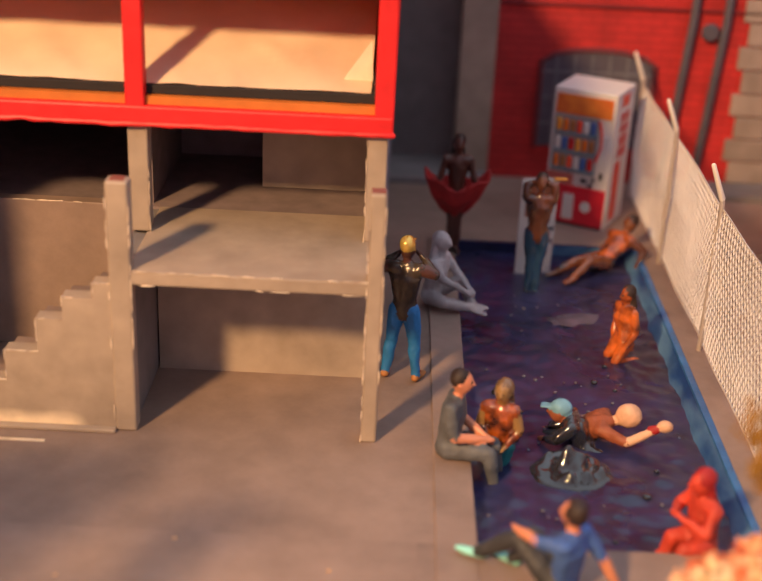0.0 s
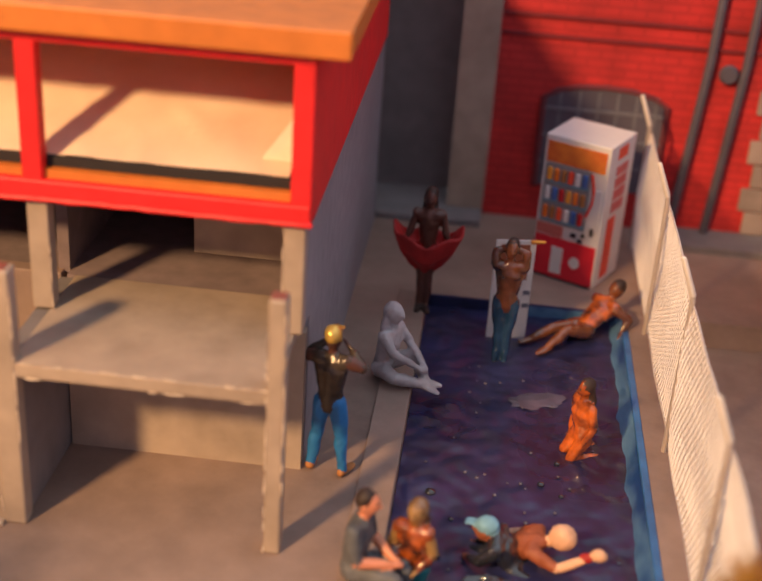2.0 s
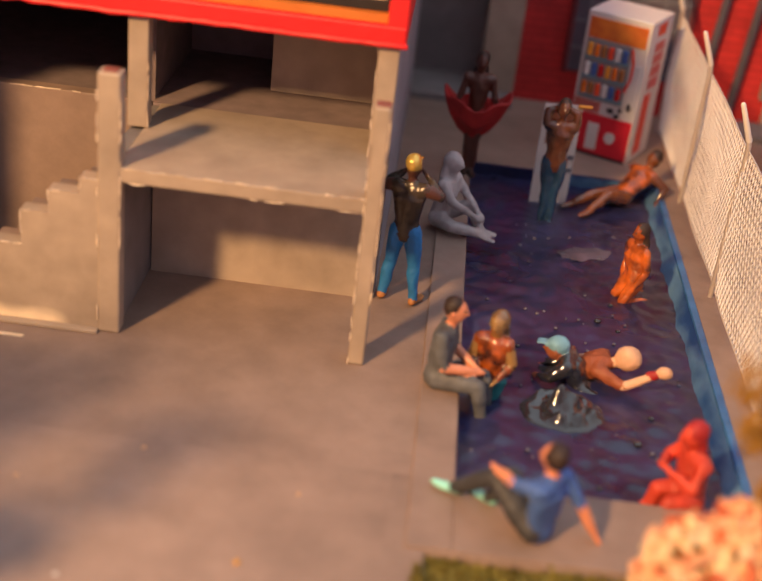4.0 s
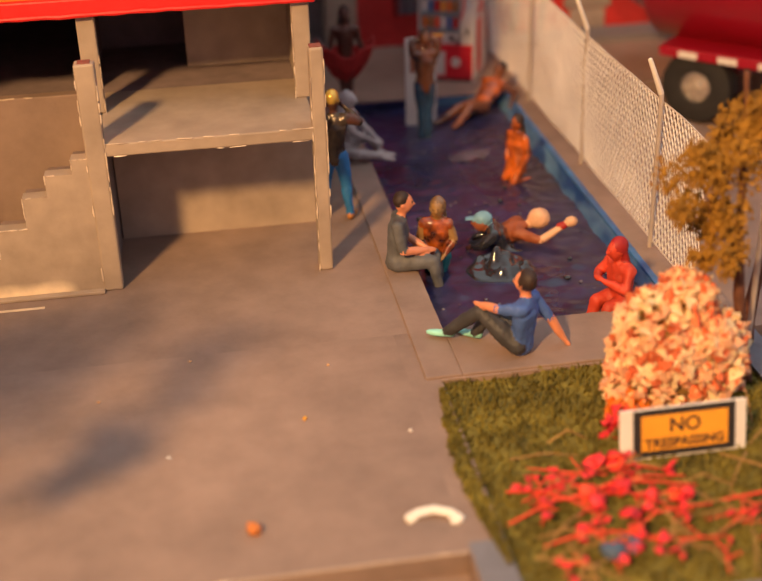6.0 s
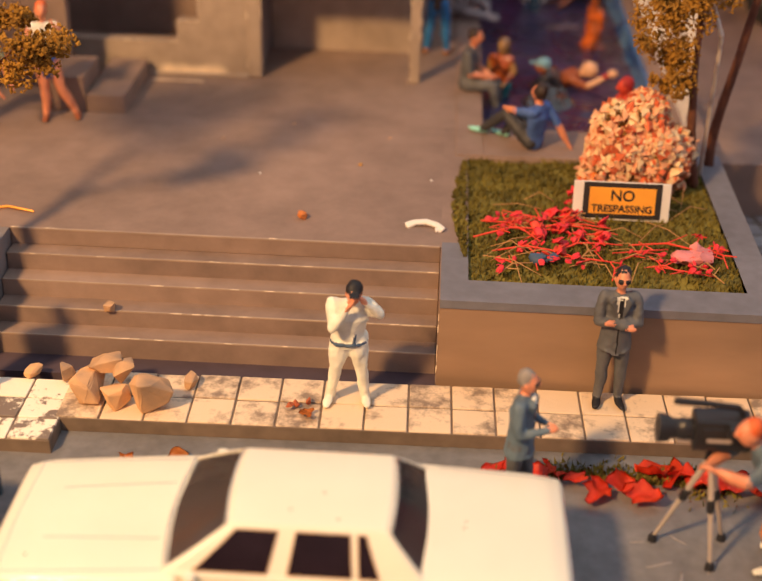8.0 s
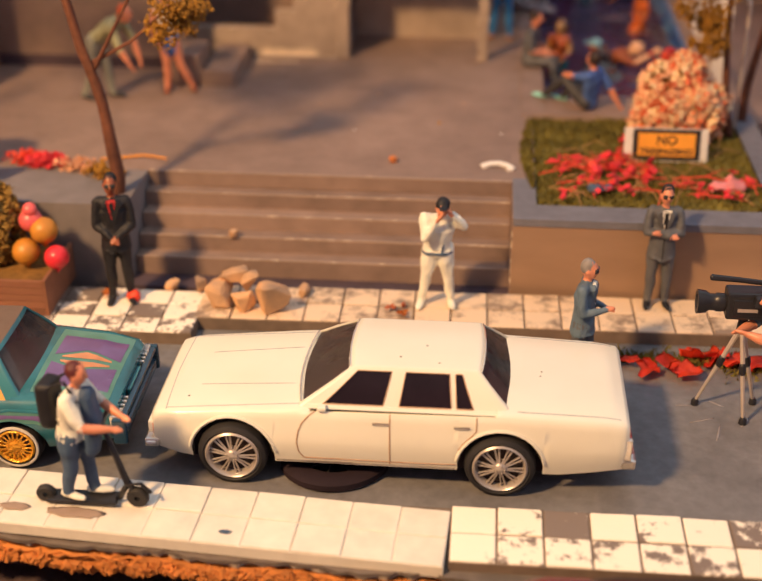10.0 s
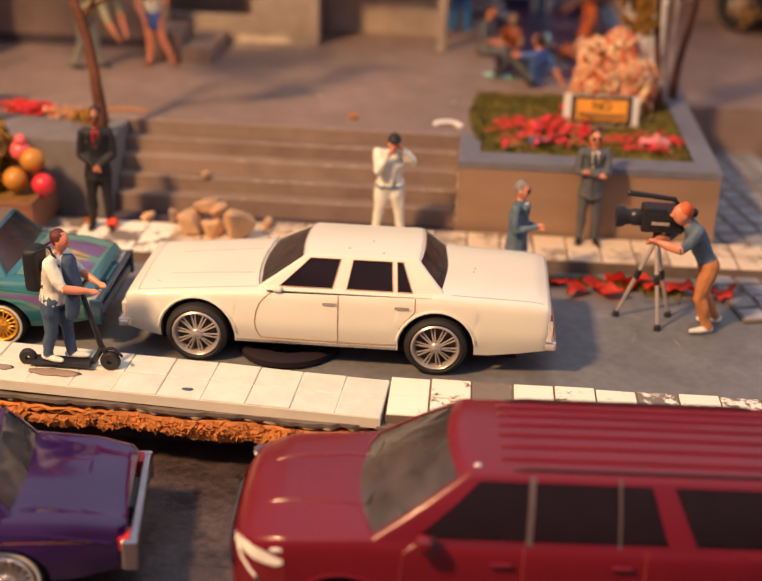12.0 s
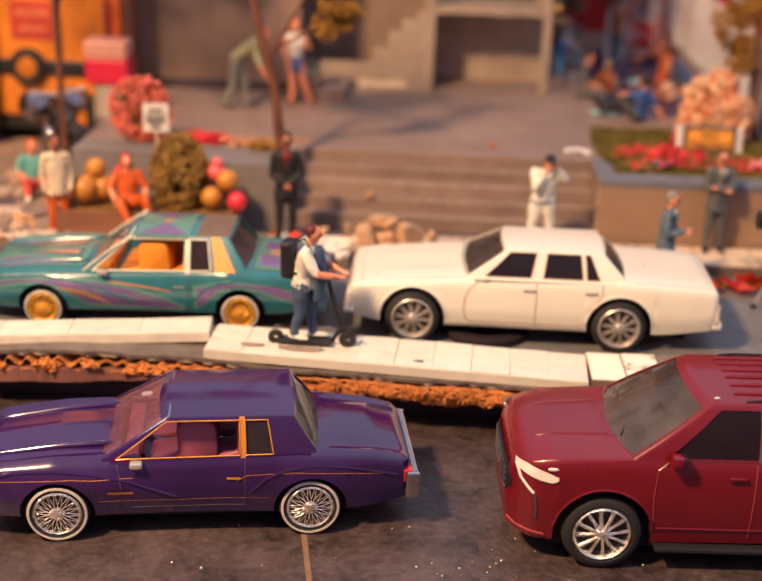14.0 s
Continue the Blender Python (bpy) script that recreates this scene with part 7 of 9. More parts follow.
lump("blue_rag", "crumpled dark blue rag on the grass", "rag", (3.75, 11.0, 2.03), (0.30, 0.2, 0.12), C_jean, 2, 0.8, 2, "", 5)
lump("pink_rag", "crumpled pink flower cluster on the grass", "flowers", (6.7, 11.4, 2.03), (0.42, 0.28, 0.14), col("pale_rose_paint", (0.75, 0.25, 0.25)), 3, 0.9, 2, "", 7)
lump("crumb", "small orange brick crumb on the terrace", "debris", (-0.96, 12.38, P), (0.14, 0.12, 0.10), mat("orange_crumb", (0.62, 0.20, 0.05), 0.8, bump=0.4), 5, 0.5, 1, "", 1, True)
lump("crumb", "tiny yellow crumb on the terrace", "debris", (0.03, 15.05, P), (0.05, 0.05, 0.03), gold, 6, 0.5, 1)
for k, (x, y) in enumerate(((-2.1, 14.4), (0.6, 16.6), (2.2, 16.0), (-1.7, 17.2), (1.6, 14.4), (-3.2, 16.2))):
    lump("grit", "tiny pale speck of grit on the terrace", "debris", (x, y, P), (0.035, 0.03, 0.02), stone_mat if k % 2 else white_paper, 40 + k, 0.5, 1, "terrace grit")
bm = tube(B(), [(-0.42, 0, 0.05), (-0.26, 0.12, 0.09), (0, 0.17, 0.11), (0.26, 0.10, 0.09), (0.40, -0.06, 0.05)], [(0.10, 0.06), (0.085, 0.07), (0.085, 0.07), (0.085, 0.07), (0.11, 0.06)], 8)
tube(bm, [(0.30, 0.05, 0.06), (0.30, -0.1, 0.04)], [0.07, 0.05], 6)
hs = part("curved_handle", bm, white_paper, None, "white curved plastic handle on the terrace", True)
hs.matrix_basis = pose(1.52 * K, 12.16 * K, P * K, 0, 0, -8)
hs.scale = (0.85, 0.9, 0.7)
tagged(hs, category="debris")

# stone pile and single stones
def rock(name, label, at, r, seed):
    """A broken block: the hull of a few random points, with chipped edges."""
    q = random.Random(seed)
    bm = B()
    for _ in range(30):
        d = Vector((q.uniform(-1, 1), q.uniform(-1, 1), q.uniform(-1, 1)))
        d = d / max(abs(d.x), abs(d.y), abs(d.z)) * q.uniform(0.62, 0.95)
        bm.verts.new((d.x * r[0], d.y * r[1], d.z * r[2]))
    hull = bmesh.ops.convex_hull(bm, input=bm.verts[:])
    bmesh.ops.delete(bm, geom=[v for v in bm.verts if not v.link_faces], context="VERTS")
    bmesh.ops.dissolve_limit(bm, angle_limit=0.16, verts=bm.verts[:], edges=bm.edges[:])
    bmesh.ops.bevel(bm, geom=bm.edges[:], offset=0.03 * min(1, r[0] * 3), segments=2, profile=0.6, affect="EDGES", clamp_overlap=True)
    low = min(v.co.z for v in bm.verts)
    for v in bm.verts:
        v.co.z -= low
        v.co += Vector((noise.noise(v.co * 6), noise.noise(v.co * 6 + Vector((5, 0, 0))), noise.noise(v.co * 6 + Vector((0, 5, 0))))) * 0.035 * min(1, r[0] * 3)
    ob = part(name, bm, stone_mat, None, label)
    ob.matrix_basis = pose(at[0] * K, at[1] * K, at[2] * K, q.uniform(-8, 8), q.uniform(-8, 8), q.uniform(0, 90))
    return tagged(ob, label, "stone", "loose stones")


for k, (x, y, z, r) in enumerate(((-4.35, 8.35, KT, (0.48, 0.32, 0.30)), (-4.1, 8.55, KT + 0.42, (0.36, 0.24, 0.20)), (-3.8, 8.1, KT, (0.30, 0.26, 0.22)), (-3.15, 8.05, KT, (0.40, 0.30, 0.42)), (-3.75, 8.45, KT + 0.25, (0.26, 0.24, 0.26)),
                                  (-2.6, 8.75, KT, (0.16, 0.14, 0.14)), (-4.9, 8.75, KT, (0.16, 0.12, 0.2)), (-4.42, 10.15, 0.99, (0.14, 0.12, 0.12)), (-5.6, 8.9, KT, (0.2, 0.14, 0.1)))):
    rock("stone", "rough tan sandstone lump" + (" on the steps" if k == 7 else " on the kerb"), (x, y, z), r, 60 + k)
lump("brick_scrap", "small red brick scrap on the kerb", "debris", (-0.55, 8.25, KT), (0.26, 0.13, 0.10), mat("terracotta_scrap", (0.40, 0.10, 0.04), 0.8, bump=0.4), 71, 0.6, 2, "", 3)
lump("red_bead", "small bright red lump on the kerb", "debris", (-6.3, 8.25, KT), (0.16, 0.14, 0.13), red_leaf, 72, 0.3, 2)


def leaf(at, s, rz, material, label, group, tilt=15):
    bm = B()
    n, seed = 18, Vector((at[0] * 3, at[1] * 3, rz))
    rings = [[bm.verts.new((0, 0, 0.1 * s))]]
    for f in (0.3, 0.6, 0.85, 1.0):
        ring = []
        for a in (6.2832 * k / n for k in range(n)):
            u = Vector((math.cos(a), math.sin(a), 0))
            r = s * f * (0.72 + 0.42 * noise.noise(u * 1.7 + seed) + 0.10 * math.sin(5 * a + rz))
            ring.append(bm.verts.new((u.x * r, u.y * r * 0.8, 0.10 * s + 0.42 * s * f * noise.noise(u * f * 1.5 + seed + Vector((7, 0, 0))) + 0.25 * s * (f * u.y) ** 2)))
        rings.append(ring)
    for k in range(n):
        bm.faces.new((rings[0][0], rings[1][k], rings[1][(k + 1) % n]))
    for a, b in zip(rings[1:], rings[2:]):
        for k in range(n):
            bm.faces.new((a[k], b[k], b[(k + 1) % n], a[(k + 1) % n]))
    bmesh.ops.solidify(bm, geom=bm.faces[:], thickness=0.015)
    ob = part("leaf", bm, material, None, label, "all")
    ob.matrix_basis = pose(at[0] * K, at[1] * K, at[2] * K, tilt, tilt * 0.6, rz)
    return tagged(ob, label, "leaf", group)


q = random.Random(31)
for x, y, s in ((3.0, 6.9, 0.42), (3.55, 6.8, 0.5), (3.35, 7.15, 0.4), (3.9, 7.0, 0.36), (4.6, 6.55, 0.42), (5.05, 6.75, 0.40), (5.4, 6.5, 0.46), (5.65, 7.05, 0.55), (6.05, 7.1, 0.5), (6.5, 6.9, 0.45), (6.95, 6.95, 0.5), (7.4, 6.6, 0.45), (7.9, 6.7, 0.4), (4.3, 6.85, 0.3)):
    leaf((x, y, 0.12), s, q.uniform(0, 360), red_leaf, "curled bright red paper leaf on the road edge", "red leaves", q.uniform(-25, 30))
for x, y, s in ((-2.55, 6.95, 0.26), (-3.4, 6.75, 0.24), (-7.0, 5.9, 0.22), (-6.9, 8.4, 0.24), (-8.3, 8.3, 0.22), (-0.4, 8.0, 0.2), (-3.9, 6.4, 0.14)):
    leaf((x, y, 0.06 if y < 7.5 else KT + 0.05), s, q.uniform(0, 360), mat("orange_leaf", (0.60, 0.20, 0.04), 0.7) if x == -2.55 else bpy.data.materials["orange_leaf"], "curled orange brown leaf on the street", "orange leaves", q.uniform(-10, 15))
bm = B()
for _ in range(2600):
    x, y = q.uniform(2.7, 8.4), q.gauss(7.05, 0.22)
    if noise.noise(Vector((x, y, 3))) < -0.05:
        continue
    s, a = q.uniform(0.02, 0.05), q.uniform(0, 6.28)
    bm.faces.new([bm.verts.new(p) for p in ((x - s * math.cos(a), y - s * math.sin(a), 0.0), (x + s * math.cos(a), y + s * math.sin(a), 0.0), (x + q.uniform(-0.06, 0.06), y + q.uniform(-0.06, 0.06), q.uniform(0.04, 0.16)))])
tagged(part("moss", bm, grass_mat, None, "olive moss tufts along the kerb", kind="stuff"), category="moss")

# tripod camera
t = thing("video_camera", "black video camera on a chrome tripod", "camera", (6.08, 5.42, 0))
t.scale = (0.90, 0.92, 1.10)
for (x, y) in ((-0.72, 0.16), (0.18, -0.50), (0.52, 0.28)):
    leg = part("tripod_leg", tube(B(), [(x, y, 0.06), (x * 0.45, y * 0.45, 0.95), (0, 0, 1.70)], [0.035, 0.05, 0.06], 8), steel, t, "chrome tripod leg", True)
    part("foot", lathe(B(), [(0.001, 0.0), (0.09, 0.0), (0.08, 0.08), (0.05, 0.12), (0.001, 0.12)], 10, "z", (x, y, 0)), black_plastic, leg, "black rubber foot", True)
    part("clamp", tube(B(), [(x * 0.48, y * 0.48, 0.88), (x * 0.42, y * 0.42, 1.0)], [0.075, 0.075], 8), black_plastic, leg, "black leg clamp", True)
part("head", lathe(B(), [(0.001, 1.60), (0.12, 1.62), (0.1, 1.82), (0.14, 1.86), (0.001, 1.88)], 12, "z"), black_plastic, t, "", True)
part("camera_body", boxes((-0.42, 0.55, -0.22, 0.22, 1.88, 2.38), (-0.3, 0.5, -0.24, -0.2, 1.97, 2.27), bevel=0.05), black_plastic, t)
part("lens", lathe(B(), [(0.001, -0.96), (0.12, -0.96), (0.14, -0.99), (0.215, -0.99), (0.20, -0.82), (0.15, -0.74), (0.15, -0.62), (0.165, -0.6), (0.165, -0.5), (0.15, -0.4), (0.001, -0.4)], 18, "x", (0, 0, 2.12)), black_plastic, t, "black barrel lens", True)
part("top_handle", tube(B(), [(-0.75, -0.05, 2.60), (-0.2, 0, 2.55), (0.3, 0.02, 2.50), (0.42, 0.02, 2.36)], [0.06, 0.05, 0.05, 0.05], 8), black_plastic, t, "microphone and handle", True)
part("eyepiece", tube(B(), [(0.35, -0.32, 2.3), (0.72, -0.32, 2.36)], [0.07, 0.09], 10), black_plastic, t, "rubber eyepiece", True)
part("battery", boxes((0.50, 0.72, -0.18, 0.18, 1.92, 2.26), bevel=0.03), rubber, t)
part("side_label", boxes((-0.2, 0.2, -0.248, -0.236, 2.05, 2.11)), steel, t, "thin silver strip")
part("viewfinder", boxes((0.1, 0.5, -0.42, -0.22, 2.2, 2.38), bevel=0.03), black_plastic, t)

# kick scooter
t = thing("kick_scooter", "black kick scooter standing on the white kerb", "scooter", (-5.10, 1.12, 0.34))
part("deck", boxes((-0.75, 0.45, -0.17, 0.17, 0.09, 0.16), bevel=0.03), black_plastic, t)
for x, r in ((-0.78, 0.17), (0.78, 0.19)):
    part("wheel", lathe(B(), [(0.05, -0.06), (r - 0.03, -0.07), (r, -0.03), (r, 0.03), (r - 0.03, 0.07), (0.05, 0.06), (0.05, -0.06)], 18, "y", (x, 0, r)), rubber, t, "small black wheel", True)
part("steering_tube", tube(B(), [(0.78, 0, 0.22), (0.62, 0, 0.5), (0.32, 0, 1.62)], [0.05, 0.06, 0.045], 8), black_plastic, t, "", True)
part("handlebar", tube(B(), [(0.32, -0.34, 1.64), (0.32, 0.34, 1.64)], [0.045, 0.045], 8), black_plastic, t, "", True)
part("front_guard", tube(B(), [(0.45, 0, 0.13), (0.62, 0, 0.42), (0.85, 0, 0.46), (1.0, 0, 0.3)], [(0.08, 0.03)] * 4, 6), black_plastic, t, "", True)

# concrete blocks at the stair foot
for x0, x1, h, lab in ((-6.67, -5.75, 0.44, "low grey concrete step block on the terrace"), (-7.6, -6.69, 0.87, "taller grey concrete step block on the terrace")):
    t = thing("concrete_block", lab, "block", ((x0 + x1) / 2, 17.43, P), 0, "concrete blocks")
    part("block", boxes((-(x1 - x0) / 2, (x1 - x0) / 2, 0, 1.44 if h > 0.5 else 2.6, 0, h), bevel=0.02), concrete, t)
st = tube(B(), [(-7.9, 11.9, P + 0.04), (-6.9, 12.2, P + 0.05), (-6.35, 12.05, P + 0.04)], [0.03, 0.03, 0.02], 6)
tagged(part("straw", st, gold_trim, None, "yellow straw stalk lying on the terrace", True), category="straw")

# chain-link fence
fence_wire = mat("bright_fence_wire", (0.86, 0.79, 0.70), 0.45, metal=0.1, var=0.1)
fence = thing("chain_link_fence", "silver chain-link fence with angled post arms", "fence")
FX = 7.45
for y in (33.3, 28.85, 24.35, 19.85, 15.3):
    pst = part("post", tube(B(), [(FX, y, P - 0.4), (FX, y, 5.1), (FX - 0.02, y, 5.25)], [0.05, 0.05, 0.05], 8), steel, fence, "thin steel post", True)
    part("arm", tube(B(), [(FX - 0.02, y, 5.22), (FX - 0.28, y, 5.88)], [0.06, 0.045], 8), fence_wire, pst, "angled bright arm", True)
bm = B()
zlo, zhi = P + 0.12, 5.02


def wire(p, r=0.014):
    """A thin three-sided wire."""
    n = len(p)
    rings = [[bm.verts.new(Vector(a) + Vector((r * math.cos(t), 0.6 * r * math.sin(t), r * math.sin(t)))) for t in (0, 2.094, 4.189)] for a in p]
    for a, b in zip(rings, rings[1:]):
        for k in range(3):
            bm.faces.new((a[k], a[(k + 1) % 3], b[(k + 1) % 3], b[k]))


def sag(y, z):
    return FX + 0.05 + 0.10 * math.sin(y * 0.72) * math.sin((z - zlo) * 1.05) + 0.05 * noise.noise(Vector((y * 0.5, z, 0)))


H = zhi - zlo
y = 17.6 - H
while y < 33.5:
    for d in (1, -1):
        pts = []
        for k in range(9):
            f = k / 8
            yy = y + H * (f if d > 0 else 1 - f) * 0.62
            if 17.6 <= yy <= 33.4:
                pts.append((sag(yy, zlo + H * f), yy, zlo + H * f))
        if len(pts) > 1:
            wire(pts, 0.017)
    y += 0.175
part("mesh", bm, fence_wire, fence, "woven steel wire mesh", kind="stuff")
for z in (zlo, zhi):
    bm = B()
    wire([(sag(17.6 + 15.8 * k / 60, z), 17.6 + 15.8 * k / 60, z) for k in range(61)], 0.02)
    part("edge_wire", bm, fence_wire, fence)

# vending machine
t = thing("vending_machine", "red and white printed card drinks machine", "vending machine", (5.90, 31.45, P), -26)
t.scale = (1, 1, 1.08)
part("case", boxes((-0.78, 0.78, -0.45, 0.98, 0, 3.15), bevel=0.03), white_paper, t, "white card case")
part("front_panel", boxes((-0.74, 0.74, -0.475, -0.44, 0.06, 0.95)), glossy("red_panel_print", (0.70, 0.02, 0.04), 0.4), t, "red lower panel")
part("display_window", boxes((-0.70, 0.40, -0.475, -0.44, 1.25, 2.55)), mat("dark_window_print", (0.26, 0.27, 0.27), 0.3), t, "dark product window")
part("header_panel", boxes((-0.70, 0.70, -0.475, -0.44, 2.58, 3.02)), mat("orange_red_print", (0.86, 0.30, 0.04), 0.4, size=0.3, col2=(0.55, 0.05, 0.02), spread=0.5, bump=0), t, "orange header panel")
part("price_panel", boxes((-0.74, -0.1, -0.48, -0.44, 0.98, 1.22)), glossy("rose_panel_print", (0.55, 0.15, 0.12), 0.5), t, "rose strip")
for r in range(3):
    part("shelf", boxes((-0.68, 0.38, -0.49, -0.46, 1.30 + r * 0.42, 1.36 + r * 0.42)), mat("blue_shelf_print", (0.18, 0.36, 0.45), 0.5) if r == 0 else bpy.data.materials["blue_shelf_print"], t, "pale blue shelf strip")
    for k in range(6):
        part("can", lathe(B(), [(0.001, 1.36), (0.07, 1.36), (0.07, 1.60), (0.05, 1.63), (0.001, 1.63)], 8, "z", (-0.58 + k * 0.17, -0.47, r * 0.42)), (lamp_amber, tail_red, white_paper, C_tan, sign_orange, C_blue, red_leaf)[(k * 3 + r * 2) % 7], t)
part("coin_panel", boxes((0.44, 0.70, -0.485, -0.44, 1.3, 2.2), bevel=0.01), white_paper, t)
part("button", boxes((0.36, 0.44, -0.5, -0.47, 1.12, 1.2), (0.1, 0.24, -0.5, -0.47, 1.06, 1.16), (0.28, 0.40, -0.5, -0.47, 0.98, 1.06), (0.55, 0.62, -0.5, -0.47, 1.2, 1.36)), black_plastic, t, "dark buttons")
part("tray", boxes((-0.3, -0.02, -0.49, -0.46, 0.15, 0.75)), white_paper, t, "white figure-free decal")
part("decal", lathe(B(), [(0.001, -0.49), (0.13, -0.49), (0.13, -0.47)], 16, "y", (0.28, 0, 0.5)), white_paper, t, "white round decal")
part("arc_decal", tube(B(), [(0.42, -0.475, 2.5), (0.5, -0.475, 2.2), (0.5, -0.475, 1.9), (0.40, -0.475, 1.6)], [0.035] * 4, 6), red_leaf, t, "red curved decal")
part("side_stripe", boxes((0.775, 0.795, -0.10, 0.32, 0.15, 1.5)), red_leaf, t, "red side stripe")
part("side_mark", boxes((0.775, 0.795, 0.0, 0.62, 1.62, 1.84), (0.775, 0.795, 0.0, 0.62, 1.90, 2.12), (0.775, 0.795, 0.0, 0.62, 2.18, 2.38), (0.775, 0.795, 0.0, 0.62, 2.44, 2.64)), glossy("faded_red_print", (0.62, 0.12, 0.12), 0.4), t, "red side logo block")
part("side_block", boxes((0.775, 0.795, 0.0, 0.5, 2.80, 3.04)), red_leaf, t, "red side square")
part("kick_plate", boxes((-0.72, 0.72, -0.46, 0.4, -0.0, 0.07)), black_plastic, t)

# printed card stand
t = thing("card_stand", "white card cut-out stand in the pool", "card stand", (4.52, 28.5, 1.62), 10)
part("board", boxes((-0.42, 0.42, 0, 0.03, 0, 2.45), bevel=0.008), white_paper, t)
part("torso_print", boxes((-0.3, 0.3, -0.012, 0.01, 1.55, 2.35)), skin_brown, t, "brown printed torso patch")
part("bar_print", boxes((0.26, 0.4, -0.012, 0.01, 1.2, 1.3), (0.26, 0.4, -0.012, 0.01, 0.9, 1.0)), slate, t, "grey printed bars")
part("clip", tube(B(), [(0.34, 0, 2.42), (0.58, -0.05, 2.44)], [0.05, 0.03], 6), gold_trim, t, "orange tip", True)

# brick building front
bw = brick_house
arch = [(4.98, 3.0), (4.98, 5.28), (5.3, 5.48), (5.8, 5.60), (6.45, 5.64), (7.1, 5.60), (7.6, 5.48), (7.95, 5.28), (7.95, 3.0)]
win = part("window", prism(B(), arch, "y", 34.5, 34.62), window_grey, bw, "arched grey window")
for k in range(6):
    part("mullion", boxes((5.35 + k * 0.46, 5.41 + k * 0.46, 34.46, 34.52, 3.0, 5.5)), slate, win)
for z in (3.6, 4.3, 5.0):
    part("glazing_bar", boxes((5.0, 7.93, 34.465, 34.52, z, z + 0.06)), slate, win)
part("arch_trim", tube(B(), [(x, 34.5, z) for x, z in arch], [0.07] * 9, 6), mat("dark_brick_trim", (0.16, 0.03, 0.04), 0.7), bw, "dark brick arch", True)
for z in (6.72, 7.2, 9.0):
    part("string_course", boxes((3.8, 12, 34.5, 34.62, z, z + 0.09), bevel=0.02), brick_joint, bw, "dark horizontal moulding")
for x in (8.75, 9.6):
    part("drain_pipe", tube(B(), [(x - 0.3, 34.4, P), (x, 34.4, 6.5), (x + 0.1, 34.4, 12)], [0.11] * 3, 8), window_grey, bw, "dark drain pipe", True)
# faint round ornament on the brick front, not a lamp
part("wall_lamp", lathe(B(), [(0.001, 34.3), (0.18, 34.3), (0.24, 34.4), (0.2, 34.55)], 16, "y", (9.22, 0, 6.25)), window_grey, bw, "round dark fitting", True)
quoin = mat("grey_block_print", (0.34, 0.27, 0.24), 0.8, var=0.3, size=0.6)
for k in range(12):
    o = 0.18 if k % 2 else 0.0
    part("stone_block", boxes((10.25 - o, 11.35 + o, 34.5, 34.61, P + 0.16 + k * 0.62, P + 0.74 + k * 0.62), bevel=0.02), quoin, bw, "pale grey wall block")
part("plinth", boxes((7.9, 40, 33.4, 34.6, P - 0.6, P + 0.15)), concrete_dark, bw)

# kerb strips of square tiles
tile_joint = mat("dirty_tile_joint", (0.17, 0.125, 0.095), 0.85, var=0.3)
def strip(name, label, x0, x1, y0, y1, z, thick, material, rows, size, rz=0.0, tilt=0.0, seed=1, joint=0.018):
    s = thing(name, label, "kerb", (x0, y0, z), rz, kind="structure", ry=tilt)
    q = random.Random(seed)
    part("base", boxes((0, x1 - x0, 0, y1 - y0, -thick, -0.03), bevel=0.01), material if material is tile_white else tile_joint, s)
    n = round((x1 - x0) / size)
    cx, cyy = (x1 - x0) / n, (y1 - y0) / rows
    data = []
    for v in range(4):
        bm = box(B(), joint, cx - joint, joint, cyy - joint, -0.08, 0, 0.02)
        for vert in bm.verts:
            vert.co.z += 0.012 * noise.noise(vert.co * 3 + Vector((v * 5, 0, 0)))
        data.append(bm)
    meshes = []
    for bm in data:
        o = part("tile", bm, material, s)
        meshes.append(o.data)
        bpy.data.objects.remove(o)
    for i in range(n):
        for j in range(rows):
            o = new("tile", meshes[q.randrange(4)])
            o.parent = s
            o.matrix_basis = pose((i * cx) * K, (j * cyy) * K, q.uniform(-0.012, 0.012) * K, q.uniform(-0.6, 0.6), q.uniform(-0.6, 0.6))
    return s


strip("kerb_far", "kerb of square tiles with flaking white paint", -4.85, 10.0, 7.62, 9.12, KT, 0.31, tile_pale, 2, 0.78, 0.9)
strip("kerb_broken", "broken shifted kerb length with flaking white paint", -15.5, -4.75, 6.90, 8.75, KT - 0.02, 0.30, tile_worn, 3, 0.78, 0.3, 0, 5)
strip("kerb_left", "raised length of white tiled kerb", -16.5, -7.3, 0.32, 1.18, 0.22, 0.24, tile_white, 1, 1.5, 5.0, -2.0, 2, 0.004)
strip("kerb_middle", "bright white tiled kerb length", -7.35, 0.82, 0.50, 1.92, 0.42, 0.24, tile_white, 2, 0.78, -2.9, 0.9, 3, 0.008)
strip("kerb_right", "kerb length with flaking white paint", 0.88, 10.0, 0.22, 1.66, 0.30, 0.24, tile_worn, 2, 0.78, 0.0, 0, 4)
strip("side_paving", "grey cobbled side path beyond the planter", 8.15, 13.0, 5.5, 19.0, 0.10, 0.2, mat("grey_cobble", (0.40, 0.37, 0.38), 0.8, size=0.5, col2=(0.13, 0.12, 0.13), spread=0.5, bump=0.4), 22, 0.62, 12, 0, 6, 0.055)


# torn cardboard edge of the raised street
def front_edge(x):
    return 0.42 - 0.05 * (x + 7) * (x > -7) + 0.12 * noise.noise(Vector((x * 0.9, 0, 0))) + 0.05 * noise.noise(Vector((x * 4, 1, 0)))


